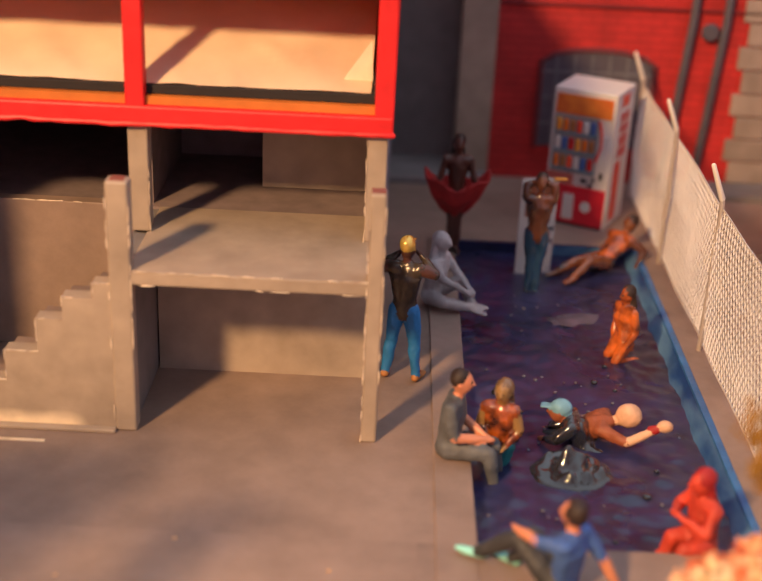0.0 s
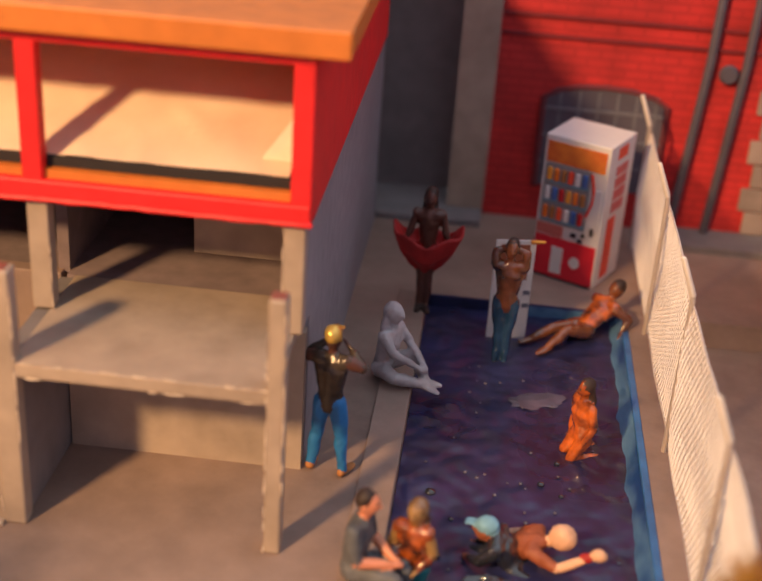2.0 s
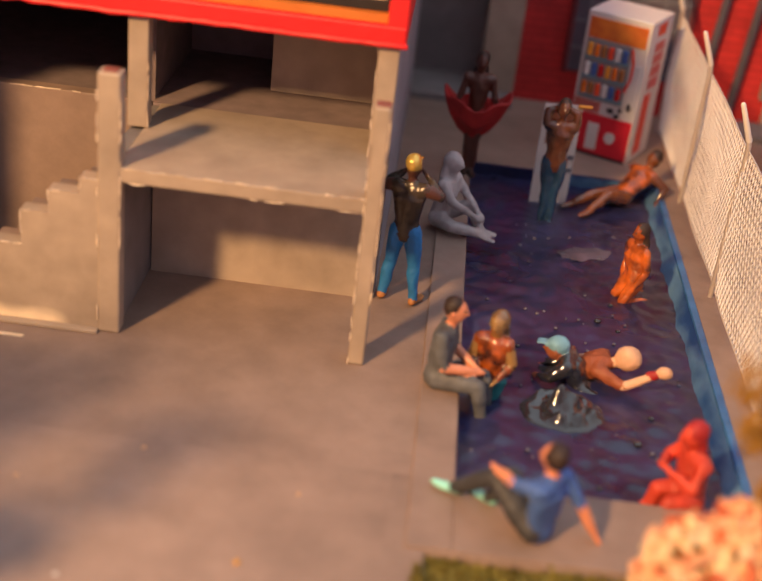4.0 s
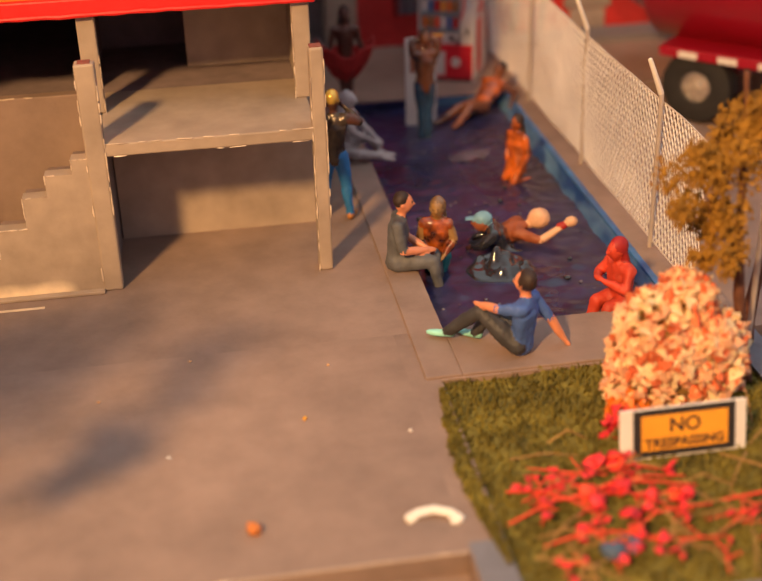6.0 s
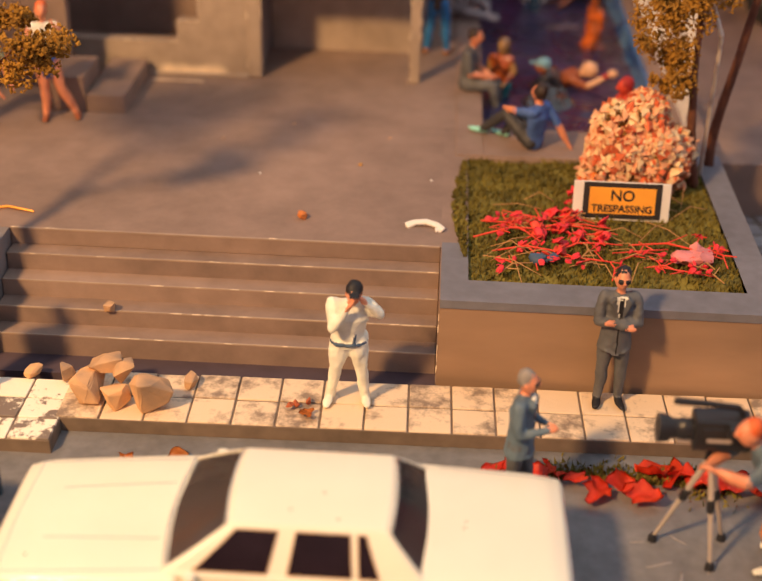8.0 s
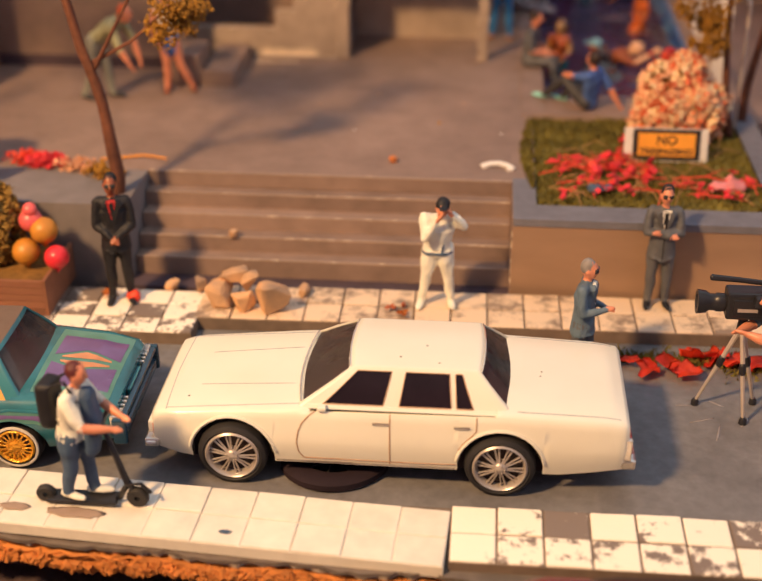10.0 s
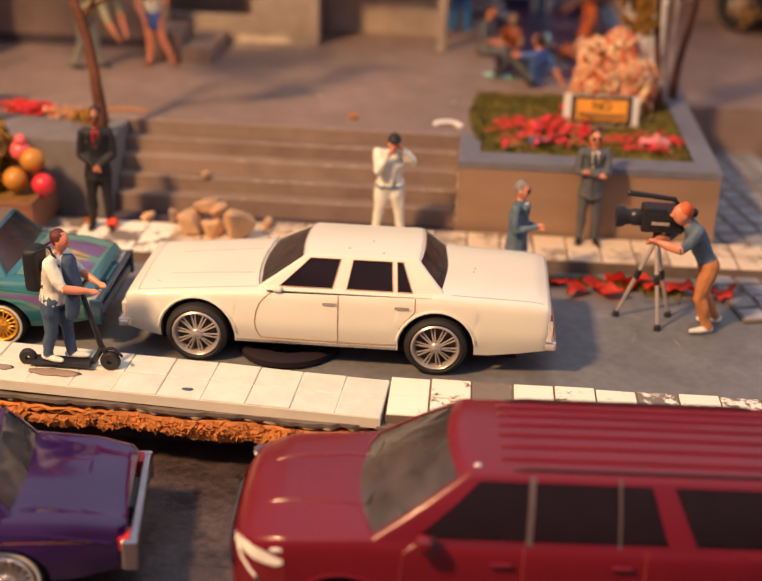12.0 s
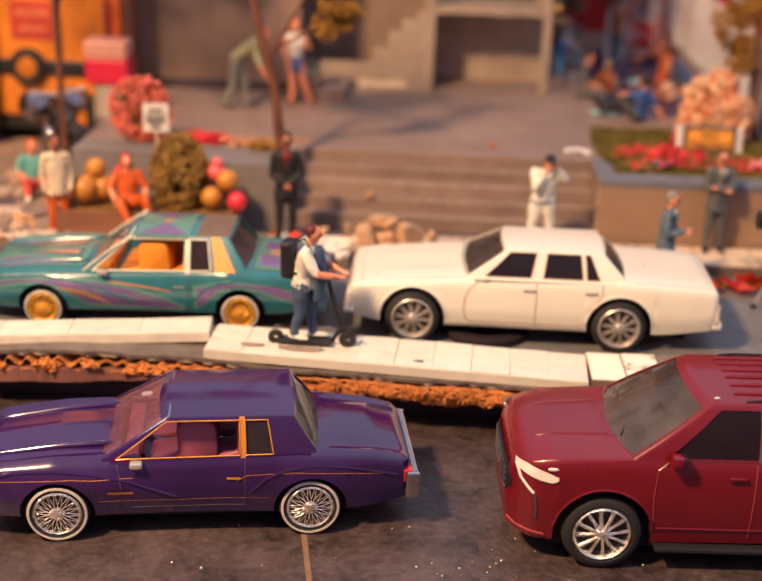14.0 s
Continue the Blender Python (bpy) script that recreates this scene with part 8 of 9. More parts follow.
edge = thing("cardboard_edge", "torn corrugated cardboard layers under the raised street", "cardboard", kind="structure")
def sag(x):
    """The street's edge droops towards its open end."""
    return interp(x, [(-17, -0.16), (-13.5, 0.0), (-10.4, 0.15), (-8.2, 0.15), (-6, 0.0), (10, 0.0)])


def layer(name, z0, z1, back, off, amp, material, wave=0.0, label=""):
    bm = B()
    rows = []
    n = 620
    for i in range(n + 1):
        x = -17 + 27 * i / n
        yf = front_edge(x) + off + amp * noise.noise(Vector((x * 5, z0 * 9, 0)))
        swell = interp(x, [(-17, 1.9), (-8.5, 1.9), (-6.5, 1.0), (10, 1.0)])
        dz = wave * swell * (0.6 + 0.7 * noise.noise(Vector((x * 0.8, 3, 0)))) * math.sin(x * 15 + 2.5 * noise.noise(Vector((x, 0, 5)))) + 0.03 * noise.noise(Vector((x * 0.5, 7, 0))) + sag(x) - (0.04 * (swell - 1) if wave else 0)
        rows.append([bm.verts.new(p) for p in ((x, yf, z0 + dz), (x, back, z0 + dz), (x, back, z1 + dz), (x, yf, z1 + dz))])
    for a, b in zip(rows, rows[1:]):
        for k in range(4):
            bm.faces.new((a[k], b[k], b[(k + 1) % 4], a[(k + 1) % 4]))
    bmesh.ops.recalc_face_normals(bm, faces=bm.faces)
    part(name, bm, material, edge, label)


def ragged(name, top, drop, out, seed, material, label, x0=-17.0, x1=10.0):
    """A torn paper strip that hangs unevenly from the edge."""
    bm, rows, n = B(), [], 1300
    for i in range(n + 1):
        x = x0 + (x1 - x0) * i / n
        big = noise.noise(Vector((x * 0.7, seed, 0)))
        fine = noise.noise(Vector((x * 4.5, seed, 2))) + 0.6 * noise.noise(Vector((x * 13, seed, 4))) + 0.4 * noise.noise(Vector((x * 31, seed, 6)))
        z1 = top + sag(x) - interp(x, [(-17, 0.10), (-8.5, 0.10), (-6.5, 0.0), (10, 0.0)]) + 0.03 * noise.noise(Vector((x * 2.5, seed, 8)))
        z0 = z1 - max(0.015, drop * interp(x, [(-17, 0.45), (-8, 0.55), (-5.5, 1.15), (1.5, 1.3), (3, 0.5)]) * (0.95 + 1.0 * big + 0.5 * fine))
        y = front_edge(x) + out + 0.05 * noise.noise(Vector((x * 3, seed, 1)))
        curl = 0.10 * noise.noise(Vector((x * 2.2, seed, 5)))
        rows.append([bm.verts.new(p) for p in ((x, y, z1), (x, y - 0.03 + curl * 0.4, (z0 + z1) / 2), (x, y + curl, z0), (x, y + curl + 0.03, z0), (x, y + 0.25, z1 - 0.01))])
    for a, b in zip(rows, rows[1:]):
        for k in range(4):
            bm.faces.new((a[k], b[k], b[k + 1], a[k + 1]))
    bmesh.ops.recalc_face_normals(bm, faces=bm.faces)
    part(name, bm, material, edge, label)


layer("top_liner", 0.03, 0.10, 1.8, 0.0, 0.04, card_grey, 0, "grey top paper layer")
layer("upper_liner", -0.03, 0.02, 1.8, 0.05, 0.10, concrete_pale, 0, "pale paper layer")
layer("flute", -0.145, -0.11, 1.6, -0.03, 0.08, card_orange, 0.075, "wavy orange fluting")
ragged("torn_liner", -0.21, 0.15, 0.00, 3.0, card_orange, "ragged torn orange liner")
ragged("torn_shred", -0.05, 0.10, 0.0, 11.0, card_orange, "ragged torn orange shreds", -9.0, 3.0)
ragged("hanging_shred", -0.22, 0.19, 0.10, 19.0, card_orange, "ragged hanging brown shreds", -6.5, 4.0)
bm = B()
q = random.Random(77)
for _ in range(150):
    x = q.gauss(-1.2, 2.2) if q.random() < 0.75 else q.uniform(-16, 3)
    x = max(-16.5, min(3.6, x))
    foliage(bm, (x, front_edge(x) - 0.02, -0.16 + sag(x) - q.uniform(0, 0.16)), (q.uniform(0.10, 0.28), 0.05, q.uniform(0.04, 0.12)), 16, 0.05, 0.14, 0, q.randrange(9999), 0.1, -2)
part("torn_fibre", bm, card_orange, edge, "crumbling orange card fibres", kind="stuff")
bm, rows = B(), []
for i in range(61):
    x = -17 + 9.2 * i / 60
    top, low = -0.30 + sag(x), -0.62 + sag(x) * 0.8 + 0.30 * max(0, (x + 10.5) / 2.7) ** 2 + 0.02 * noise.noise(Vector((x, 2, 9)))
    y = front_edge(x) - 0.03
    rows.append([bm.verts.new(p) for p in ((x, y, top), (x, y + 0.03, min(low, top - 0.01)), (x, y + 0.12, min(low, top - 0.01)), (x, y + 0.10, top))])
for a, b in zip(rows, rows[1:]):
    for k in range(4):
        bm.faces.new((a[k], b[k], b[(k + 1) % 4], a[(k + 1) % 4]))
bmesh.ops.recalc_face_normals(bm, faces=bm.faces)
part("lower_board", bm, mat("maroon_brown_board", (0.26, 0.11, 0.09), 0.85, var=0.3), edge, "maroon-brown board under the fluting")
# near-black colour carries the shadow under the cardboard layers
part("backing", boxes((-17, 10, 1.25, 1.35, LOW, -0.05)), dark_void, edge, "dark board painted as the shade below")
for x0, y0, x1, y1 in ((-4.4, -5.6, -4.75, -3.6), (-11.55, -6.0, -12.04, 1.2), (3.0, -8.0, 3.2, -6.0)):
    d = Vector((x1 - x0, y1 - y0, 0)).normalized()
    nrm = Vector((-d.y, d.x, 0)) * 0.05
    bm = B()
    bm.faces.new([bm.verts.new(Vector(p) + Vector((0, 0, LOW + 0.004))) for p in (Vector((x0, y0, 0)) - nrm, Vector((x1, y1, 0)) - nrm, Vector((x1, y1, 0)) + nrm, Vector((x0, y0, 0)) + nrm)])
    tagged(part("road_line", bm, line_tan, None, "faded tan parking line", kind="structure"), category="road marking")

# stains on the near kerb and grit on the front road
stain_mat = mat("brown_kerb_stain", (0.30, 0.22, 0.17), 0.7)
for x, y, rx, ry, m in ((-6.35, 0.86, 0.24, 0.10, stain_mat), (-5.30, 0.80, 0.46, 0.13, stain_mat), (-2.75, 0.56, 0.10, 0.05, C_jean)):
    b = part("kerb_stain", blob(B(), (0, 0, 0), (rx, ry, 0.012), 0, 3, None, 0.35), m, None, "dull worn stain on the white kerb", "all")
    b.matrix_basis = pose(x * K, y * K, (0.425 - 0.0157 * (x + 7.35)) * K, 0, 0.9, -2.9)
    tagged(b, category="stain", group="kerb stains")
q = random.Random(57)
for k in range(70):
    x, y = (q.gauss(-1.55, 0.5), q.gauss(-5.4, 0.7)) if k < 30 else (q.uniform(-9, 6), q.uniform(-7.5, -0.6))
    s = q.uniform(0.010, 0.026)
    lump("road_grit", "tiny pale crumb of grit on the dark road", "debris", (x, y, LOW), (s, s, s * 0.6), white_paper if k % 3 else stone_mat, 300 + k, 0.5, 1, "road grit")

# glue marks on the raised road near the tripod
glue_mat = mat("clear_glue_smear", (0.30, 0.27, 0.26), 0.12, var=0.4, coat=0.8)
for x, y, l, rz in ((5.5, 5.0, 0.45, 20), (5.85, 5.6, 0.3, -40), (6.3, 5.0, 0.35, 60), (5.75, 4.6, 0.5, 75), (6.6, 4.4, 0.4, 100), (5.2, 5.5, 0.25, 5)):
    b = part("glue_smear", blob(B(), (0, 0, 0), (l * 0.5, 0.022, 0.006), 0, 3, None, 0.5), glue_mat, None, "thin shiny glue smear on the road", "all")
    b.matrix_basis = pose(x * K, y * K, 0.004 * K, 0, 0, rz)
    tagged(b, category="smear", group="glue smears")

# ---- the planter and vehicles beyond the steps ----
box_wood = mat("red_brown_planter_wood", (0.24, 0.10, 0.055), 0.8, var=0.3, size=0.4, grain=(0.3, 1, 1), bump=0.3)
t = thing("planter_box", "red brown wooden planter box full of plants", "planter box", (-10.2, 8.2, 0.28))
for k in range(5):
    part("board", boxes((-2.3, 2.2, -0.78, -0.70, 0.01 + k * 0.165, 0.165 + k * 0.165), bevel=0.01), box_wood, t)
part("side", boxes((2.2, 2.28, -0.78, 1.1, 0, 0.85), bevel=0.01), box_wood, t)
part("side", boxes((-2.38, -2.3, -0.78, 1.1, 0, 0.85), bevel=0.01), box_wood, t)
part("soil", boxes((-2.3, 2.2, -0.70, 1.1, 0.0, 0.74)), foliage_brown, t, "dark soil")
bal = {"yellow": mat("yellow_balloon", (0.52, 0.22, 0.03), 0.4, var=0.35), "red": mat("red_balloon", (0.72, 0.035, 0.05), 0.3, var=0.15), "pink": mat("pink_balloon", (0.80, 0.14, 0.14), 0.3, var=0.15)}
for x, y, z, r, c in ((-8.55, 8.2, 1.42, 0.30, "yellow"), (-7.85, 8.1, 1.36, 0.27, "red"), (-8.15, 8.35, 1.86, 0.30, "yellow"), (-8.45, 8.45, 2.05, 0.26, "pink"), (-8.42, 8.4, 2.32, 0.16, "pink"),
                      (-12.0, 8.2, 1.50, 0.40, "yellow"), (-11.6, 8.5, 1.45, 0.36, "yellow"), (-11.75, 8.5, 2.0, 0.28, "yellow"), (-11.1, 8.7, 1.85, 0.22, "red")):
    b = thing("ball", c + " painted ball heaped on the planter", "ball", (x, y, z), 0, "coloured balls")
    part("ball_body", blob(B(), (0, 0, 0), (r, r, r * 0.97), 0, 3), bal[c], b, "", "all")
    part("knot", tube(B(), [(0, 0, -r * 0.9), (0, 0, -r * 1.12)], [0.04, 0.06], 7), bal[c], b, "", True)
t = thing("shrub", "round brown autumn shrub in the planter box", "bush", (-9.45, 8.45, 1.0))
part("stem", tube(B(), [(0, 0, -0.1), (0, 0, 0.8)], [0.08, 0.04], 6), bark, t, "", True)
part("foliage", foliage(B(), (0, 0, 0.95), (0.82, 0.62, 1.12), 1900, 0.06, 0.14, 0, 77, 0.45, -0.3), foliage_olive, t, "dense brown crumbly foliage", kind="stuff")
figure("orange painted figurine lounging on the planter box", (-10.75, 7.95, 1.05), 20, dict(hip=(0, 0, 0.2), chest=(0, 0.1, 0.8), neck=(0, 0.1, 1.05), head=(0, 0.08, 1.3), sL=(0.32, 0.1, 0.95), eL=(0.5, -0.1, 0.6), hL=(0.4, -0.35, 0.35), sR=(-0.32, 0.1, 0.95), eR=(-0.5, -0.1, 0.6), hR=(-0.4, -0.4, 0.35),
       kL=(0.4, -0.5, 0.4), aL=(0.5, -0.7, -0.1), kR=(-0.3, -0.55, 0.4), aR=(-0.1, -0.9, -0.1)), (skin, C_dred, C_orange, C_orange, C_white, C_red), long=False, hair="long")
t = thing("flower_wreath", "round wreath of pink flowers on the terrace edge", "wreath", (-11.1, 11.2, P + 0.02))
part("flower_ring", foliage(B(), (0, 0, 0.95), (0.95, 0.3, 0.98), 900, 0.07, 0.15, 0, 81, 0.6), mat("rose_pink_petals", (0.66, 0.16, 0.11), 0.8, var=0.55, size=0.2), t, "rose pink petals", kind="stuff")
part("leaves", foliage(B(), (0, 0.1, 0.8), (0.8, 0.25, 0.8), 520, 0.07, 0.15, 0, 82, 0.6), grass_mat, t, "green leaves", kind="stuff")
part("prop", tube(B(), [(0, 0.2, 0), (0, 0.15, 1.2)], [0.05, 0.04], 6), bark, t, "", True)


def notice(at, rz, s=1.0):
    t = thing("notice_board", "white notice with unreadable black print on a stake", "sign", at, rz, "white notices")
    part("board", boxes((-0.36 * s, 0.36 * s, 0, 0.04, 0.8 * s, 1.6 * s), bevel=0.01), white_paper, t)
    part("stake", boxes((-0.04, 0.04, 0.04, 0.08, 0, 1.5 * s)), wood_white, t)
    for z, h, wd in ((1.42, 0.08, 0.2), (1.27, 0.07, 0.28), (1.12, 0.12, 0.26), (0.95, 0.1, 0.14)):
        part("print_bar", boxes((-wd * s, wd * s, -0.008, 0.0, (z - h / 2) * s, (z + h / 2) * s)), black_edge, t, "black print bar")


notice((-10.4, 9.95, P - 0.15), 4)
notice((-15.4, 9.6, 0.28), 8, 0.95)
for k, (x, y, m, n) in enumerate(((-9.1, 11.5, petal_red, 260), (-8.3, 11.3, petal_pink, 130), (-7.6, 11.0, foliage_orange, 120), (-9.7, 11.7, twig_red, 90))):
    tagged(part("flower_patch", foliage(B(), (x, y, P + 0.12), (0.55, 0.3, 0.2), n, 0.05, 0.11, 0, 90 + k, 0.1), m, None, "low patch of bright flowers on the terrace edge", kind="stuff"), category="flowers")
figure("figurine in a cream shirt and orange trousers by the planter", (-12.55, 7.6, 0.3), 30, None, (skin_brown, C_hair, C_cream, C_orange, C_jean, C_white), long=True, coat=0.2)
figure("turquoise shirted figurine sitting on the rubble paving", (-14.5, 11.6, 0.3), 25, dict(hip=(0, 0, 0.25), chest=(0, 0.05, 0.85), neck=(0, 0.02, 1.1), head=(0, -0.02, 1.36), sL=(0.34, 0.03, 1.0), eL=(0.5, -0.1, 0.62), hL=(0.3, -0.4, 0.5), sR=(-0.34, 0.03, 1.0), eR=(-0.5, -0.1, 0.62), hR=(-0.3, -0.4, 0.5),
       kL=(0.3, -0.6, 0.45), aL=(0.3, -0.8, 0.1), kR=(-0.3, -0.6, 0.45), aR=(-0.3, -0.8, 0.1)), (skin, C_ginger, col("turquoise_shirt_paint", (0.12, 0.42, 0.40)), C_red, C_white, C_white), long=False, hair="long")

# motorcycle with chrome lamps and an orange van
t = thing("motorcycle", "black motorcycle with big chrome lamps", "motorcycle", (-13.9, 13.2, 0.3), -55)
t.scale = (1.2, 1.2, 1.2)
for x in (-1.3, 1.2):
    wl = part("wheel", lathe(B(), [(0.42, -0.14), (0.6, -0.16), (0.74, -0.08), (0.76, 0), (0.74, 0.08), (0.6, 0.16), (0.42, 0.14), (0.42, -0.14)], 26, "y", (x, 0, 0.76)), rubber, t, "black tyre", True)
    part("rim", lathe(B(), [(0.44, -0.1), (0.38, -0.06), (0.1, -0.12), (0.001, -0.12)], 22, "y", (x, 0, 0.76)), chrome, wl, "chrome rim", True)
part("tank", blob(B(), (-0.2, 0, 1.55), (0.6, 0.3, 0.28), 0, 2), black_plastic, t, "", True)
part("saddle", blob(B(), (0.6, 0, 1.42), (0.6, 0.28, 0.15), 0, 2), rubber, t, "", True)
for bx, by, bz, br in ((-0.2, -0.42, 1.15, 0.26), (0.35, -0.45, 1.0, 0.22), (0.1, 0.42, 1.1, 0.24)):
    part("cover", blob(B(), (bx, by, bz), (br * 0.85, br * 0.7, br * 0.85), 0, 3), chrome_dark, t, "round chrome cover", "all")
part("engine", boxes((-0.5, 0.5, -0.3, 0.3, 0.5, 1.2), bevel=0.08), chrome_dark, t, "chrome engine block")
part("fork", tube(B(), [(-1.3, -0.2, 0.76), (-0.8, -0.2, 2.0)], [0.06, 0.06], 8), chrome, t, "", True)
part("handlebar", tube(B(), [(-0.6, -0.7, 2.15), (-0.8, 0, 2.0), (-0.6, 0.7, 2.15)], [0.05] * 3, 8), chrome, t, "", True)
for y in (-0.50, 0.42):
    part("lamp", lathe(B(), [(0.001, -1.36), (0.22, -1.31), (0.38, -1.14), (0.42, -0.94), (0.30, -0.68), (0.001, -0.56)], 24, "x", (0, y, 1.75)), chrome_dark, t, "round chrome lamp", True)
van_paint = mat("orange_van_paint", (0.66, 0.21, 0.014), 0.4, var=0.3, size=1.0, coat=0.3)
t = thing("delivery_van", "orange yellow box van with a red poster", "van", (-16.5, 17.2, 0.3))
part("body", boxes((-4.5, 3.0, 0, 4.0, 0.9, 7.5), bevel=0.15), van_paint, t)
part("skirt", boxes((-4.4, 2.9, 0.1, 3.9, 0.45, 1.0), bevel=0.05), black_plastic, t, "black lower skirt")
part("door_gap", boxes((1.24, 1.36, -0.03, 0.01, 1.0, 7.2), bevel=0.01), black_edge, t, "black door seam")
part("poster", boxes((-0.30, 1.15, -0.03, 0.0, 3.5, 4.75)), mat("red_poster", (0.50, 0.05, 0.035), 0.5, var=0.4), t, "red poster")
part("poster_print", boxes((-0.15, 1.0, -0.04, -0.03, 4.25, 4.5), (-0.05, 0.9, -0.04, -0.03, 3.75, 3.95)), mat("dull_poster_print", (0.62, 0.16, 0.06), 0.5), t, "orange print bars")
spw = part("spare_wheel", lathe(B(), [(0.36, -0.30), (0.48, -0.34), (0.60, -0.26), (0.62, -0.1), (0.55, 0.0), (0.36, 0.0), (0.36, -0.30)], 28, "y", (0.22, 0.0, 2.62)), rubber, t, "black spare tyre on the van side", True)
part("hub_cap", lathe(B(), [(0.37, -0.24), (0.32, -0.32), (0.15, -0.36), (0.001, -0.36)], 24, "y", (0.22, 0.0, 2.62)), van_paint, spw, "orange hub cap", True)
part("rub_rail", boxes((-4.4, 2.9, -0.14, 0.05, 2.35, 2.85), bevel=0.04), black_plastic, t, "black side rail")
part("rear_strip", boxes((2.80, 3.06, -0.06, 0.3, 0.9, 7.3), bevel=0.03), mat("dark_red_strip", (0.28, 0.035, 0.02), 0.5), t, "dark red corner strip")
part("rear_lamp_post", boxes((3.06, 3.34, -0.02, 0.3, 0.9, 7.3), bevel=0.05), mat("bright_orange_strip", (0.75, 0.15, 0.015), 0.4), t, "bright orange corner strip")
part("rear_frame", boxes((3.34, 3.75, 0.0, 0.4, 0.9, 7.4), bevel=0.05), mat("brown_frame", (0.13, 0.05, 0.035), 0.6), t, "brown rear frame")
for x in (-3.2, 1.6):
    wl = part("wheel", lathe(B(), [(0.5, -0.2), (0.7, -0.26), (0.95, -0.2), (1.0, 0), (0.95, 0.2), (0.5, 0.2), (0.5, -0.2)], 26, "y", (x, 0.05, 1.0)), rubber, t, "black tyre", True)
    part("rim", lathe(B(), [(0.52, -0.2), (0.42, -0.14), (0.001, -0.16)], 22, "y", (x, 0.05, 1.0)), van_paint, wl, "orange rim", True)
t = thing("cooler_box", "red and pale cooler box standing on a drum", "cooler", (-13.35, 16.4, 0.3))
part("drum", lathe(B(), [(0.001, 0), (0.55, 0), (0.57, 0.1), (0.55, 0.75), (0.58, 0.8), (0.55, 0.85), (0.55, 2.3), (0.001, 2.36)], 20, "z"), steel, t, "dull metal drum", True)
part("box", boxes((-0.70, 0.70, -0.5, 0.5, 2.36, 3.20), bevel=0.06), mat("crimson_plastic", (0.62, 0.02, 0.06), 0.4), t, "crimson box")
part("lid", boxes((-0.72, 0.66, -0.52, 0.52, 3.20, 3.76), bevel=0.08), mat("pale_rose_plastic", (0.62, 0.30, 0.24), 0.5), t, "pale lid")
# these crowns sit out of view, added so that shade falls on the terrace
tree("tall dark trunk beside the terrace with an added unseen crown for shade", (-13.4, 11.0, 0.25), 11.0, (0.1, 0.2, 0), [((0.3, 0.8, 9.6), (2.6, 2.2, 1.5), 1500), ((-1.6, 2.0, 8.8), (1.8, 1.8, 1.2), 800), ((1.6, -0.6, 9.0), (1.6, 1.6, 1.0), 600)], foliage_brown, 14, 0.09)
t = thing("dark_trailer", "dark brown trailer side in shade", "trailer", (-19.1, 13.4, 0.3), 62)
part("side_panel", boxes((-3.5, 3.9, 0, 0.6, 0.6, 5.6), bevel=0.1), mat("dark_brown_panel", (0.06, 0.03, 0.025), 0.6), t)
for x in (-2.2, 2.2):
    part("wheel", lathe(B(), [(0.001, -0.25), (0.4, -0.25), (0.85, -0.2), (0.9, 0), (0.85, 0.2), (0.001, 0.2)], 24, "y", (x, 0.42, 0.9)), rubber, t, "black tyre", True)

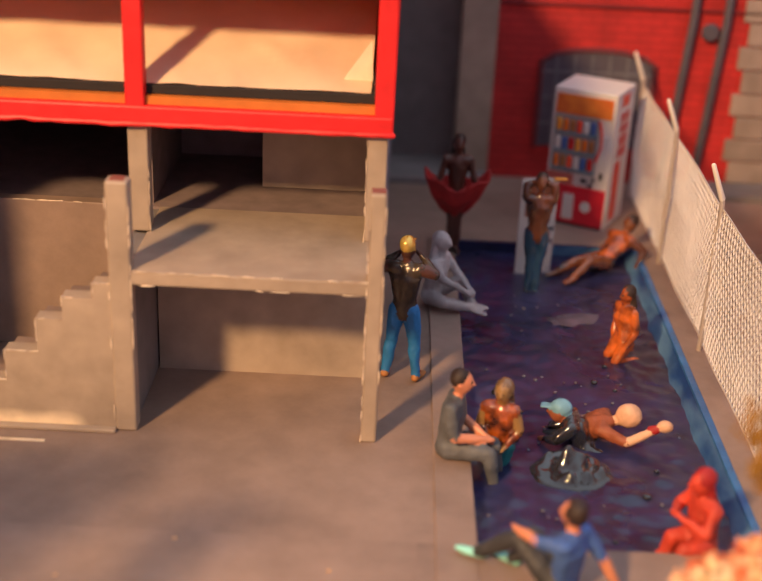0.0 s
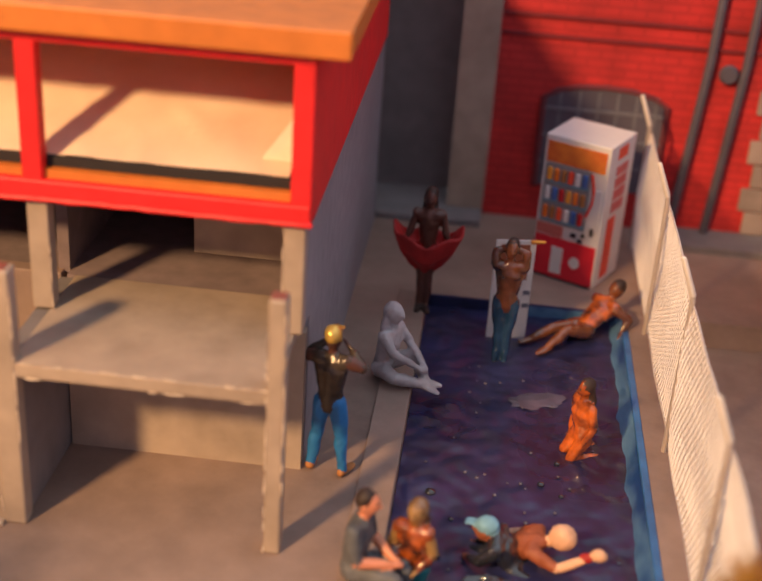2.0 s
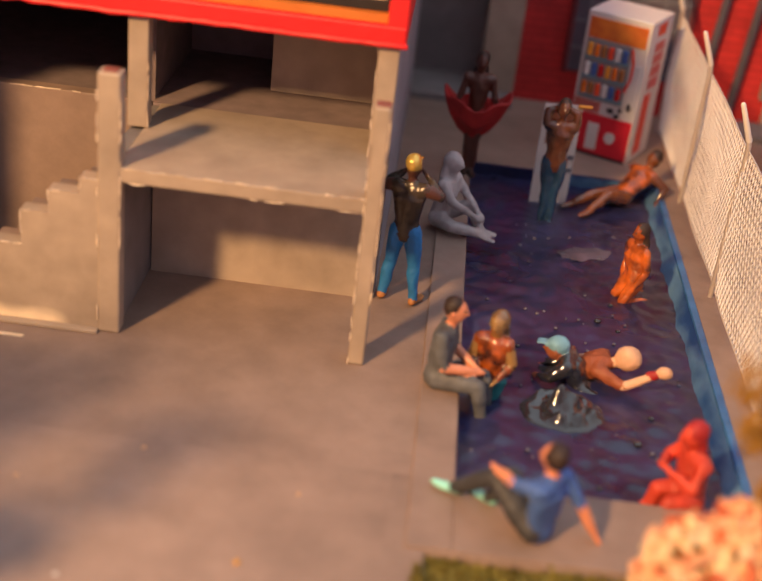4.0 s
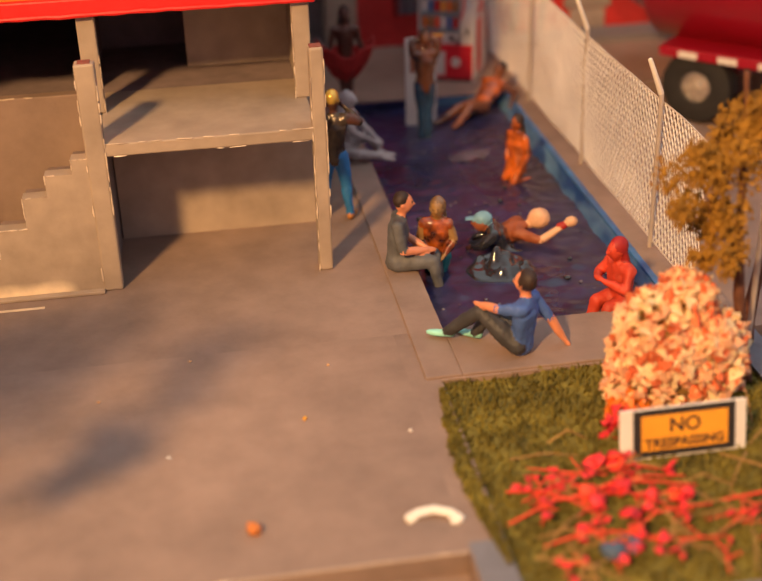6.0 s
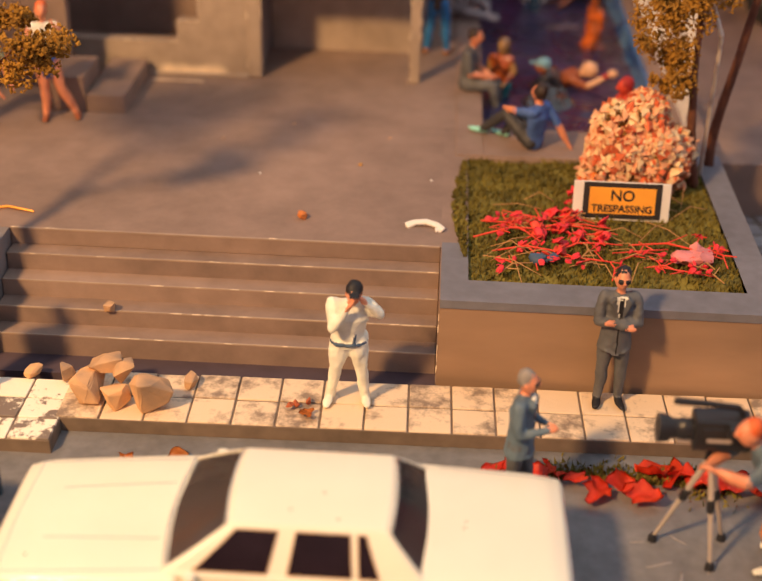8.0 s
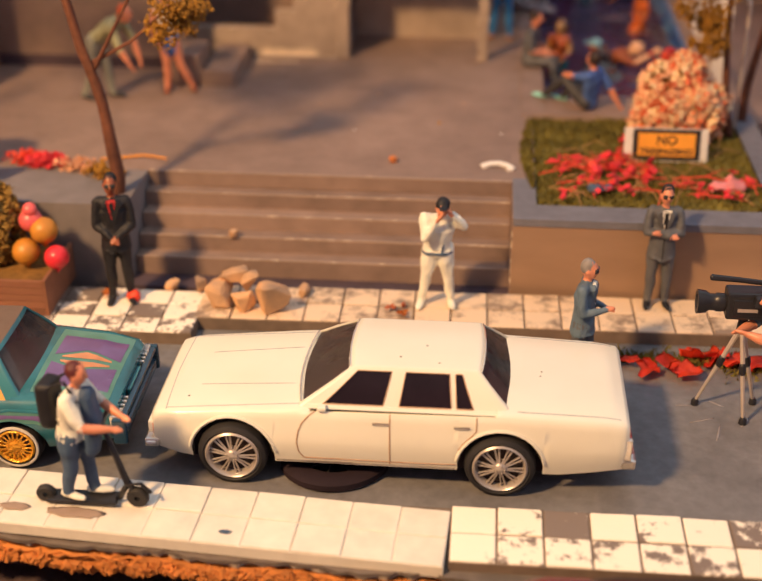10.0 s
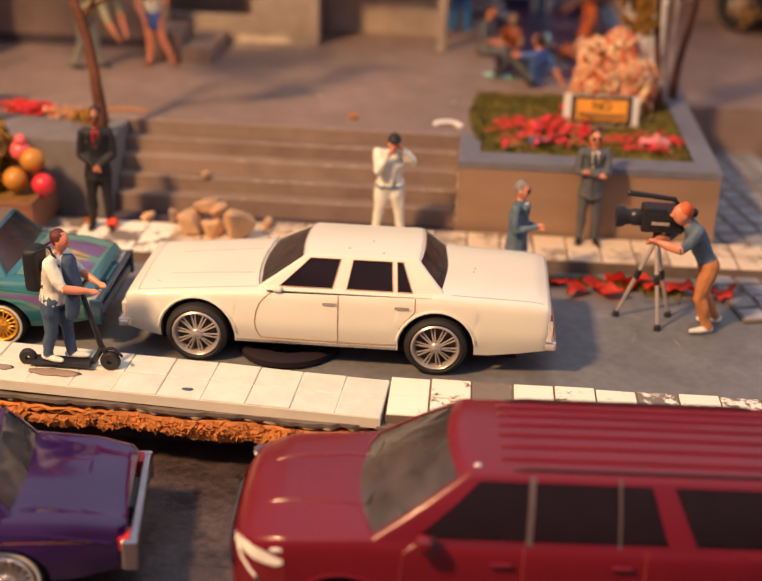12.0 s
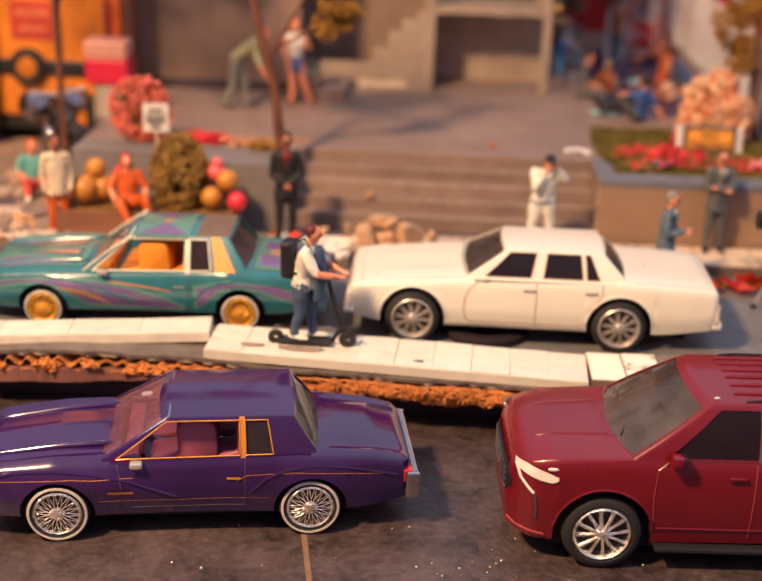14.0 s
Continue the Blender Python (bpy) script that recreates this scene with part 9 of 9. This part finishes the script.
# red tanker truck behind the fence
tank_red = mat("tanker_red_paint", (0.33, 0.008, 0.024), 0.3, var=0.12, size=1.0, coat=0.5)
t = thing("tanker_truck", "red tanker truck parked behind the fence", "truck", (13.7, 28.55, P - 0.6), 45)
part("tank", tube(B(), [(0, -5.5, 4.0), (0, -5.2, 4.0), (0, 2.5, 4.0), (0, 2.62, 4.0), (0, 2.70, 4.0)], [1.7, 2.3, 2.3, 2.22, 1.9], 40), tank_red, t, "glossy red tank", True)
part("bed", boxes((-2.2, 2.2, -6.5, 2.0, 1.72, 1.98), bevel=0.03), tank_red, t, "red chassis bed")
for k in range(8):
    part("reflector", boxes((-2.24, -2.2, -6.4 + k * 1.05, -5.9 + k * 1.05, 1.76, 1.92)), white_paper, t, "white reflector block")
for y in (-4.6, -2.6, 1.0):
    wl = part("wheel", lathe(B(), [(0.4, -0.3), (0.62, -0.34), (0.92, -0.28), (0.98, 0), (0.92, 0.28), (0.4, 0.3), (0.4, -0.3)], 28, "x", (-1.75, y, 0.98)), rubber, t, "black tyre", True)
    part("rim", lathe(B(), [(0.45, -0.3), (0.40, -0.2), (0.18, -0.2), (0.14, -0.32), (0.001, -0.33)], 22, "x", (-1.75, y, 0.98)), wheel_chrome, wl, "dull chrome rim", True)
part("cab", boxes((-2.0, 2.0, -9.8, -6.8, 0.8, 5.2), bevel=0.2), tank_red, t, "red cab")

# broken paving beside the planter
q = random.Random(91)
pave = [mat("pink_paving", (0.46, 0.27, 0.18), 0.85, var=0.3, size=0.4, bump=0.4), mat("grey_paving", (0.26, 0.20, 0.17), 0.85, var=0.3, size=0.4, bump=0.4), mat("pale_paving", (0.56, 0.42, 0.32), 0.8, var=0.3, size=0.4, bump=0.4)]
for k in range(64):
    x, y = q.uniform(-18.5, -12.7), q.uniform(8.0, 14.0)
    n, s = q.randint(4, 6), q.uniform(0.2, 0.55)
    a0 = q.random() * 6
    b = part("paving_shard", prism(B(), [(s * q.uniform(0.7, 1.2) * math.cos(a0 + 6.2832 * i / n), s * q.uniform(0.7, 1.2) * math.sin(a0 + 6.2832 * i / n)) for i in range(n)], "z", 0, 0.10), pave[k % 3], None, "broken stone paving piece lying loose")
    b.matrix_basis = pose(x * K, y * K, 0.29 * K, q.uniform(-9, 9), q.uniform(-9, 9))
    tagged(b, category="paving", group="broken paving")
for k in range(26):
    lump("rubble_stone", "small rough stone of the rubble heap", "stone", (q.uniform(-14.6, -12.2), q.uniform(6.9, 8.6), 0.30), (q.uniform(0.08, 0.26), q.uniform(0.08, 0.2), q.uniform(0.06, 0.2)), pave[k % 3] if k % 4 else stone_mat, 400 + k, 0.6, 2, "rubble stones", 1, True)
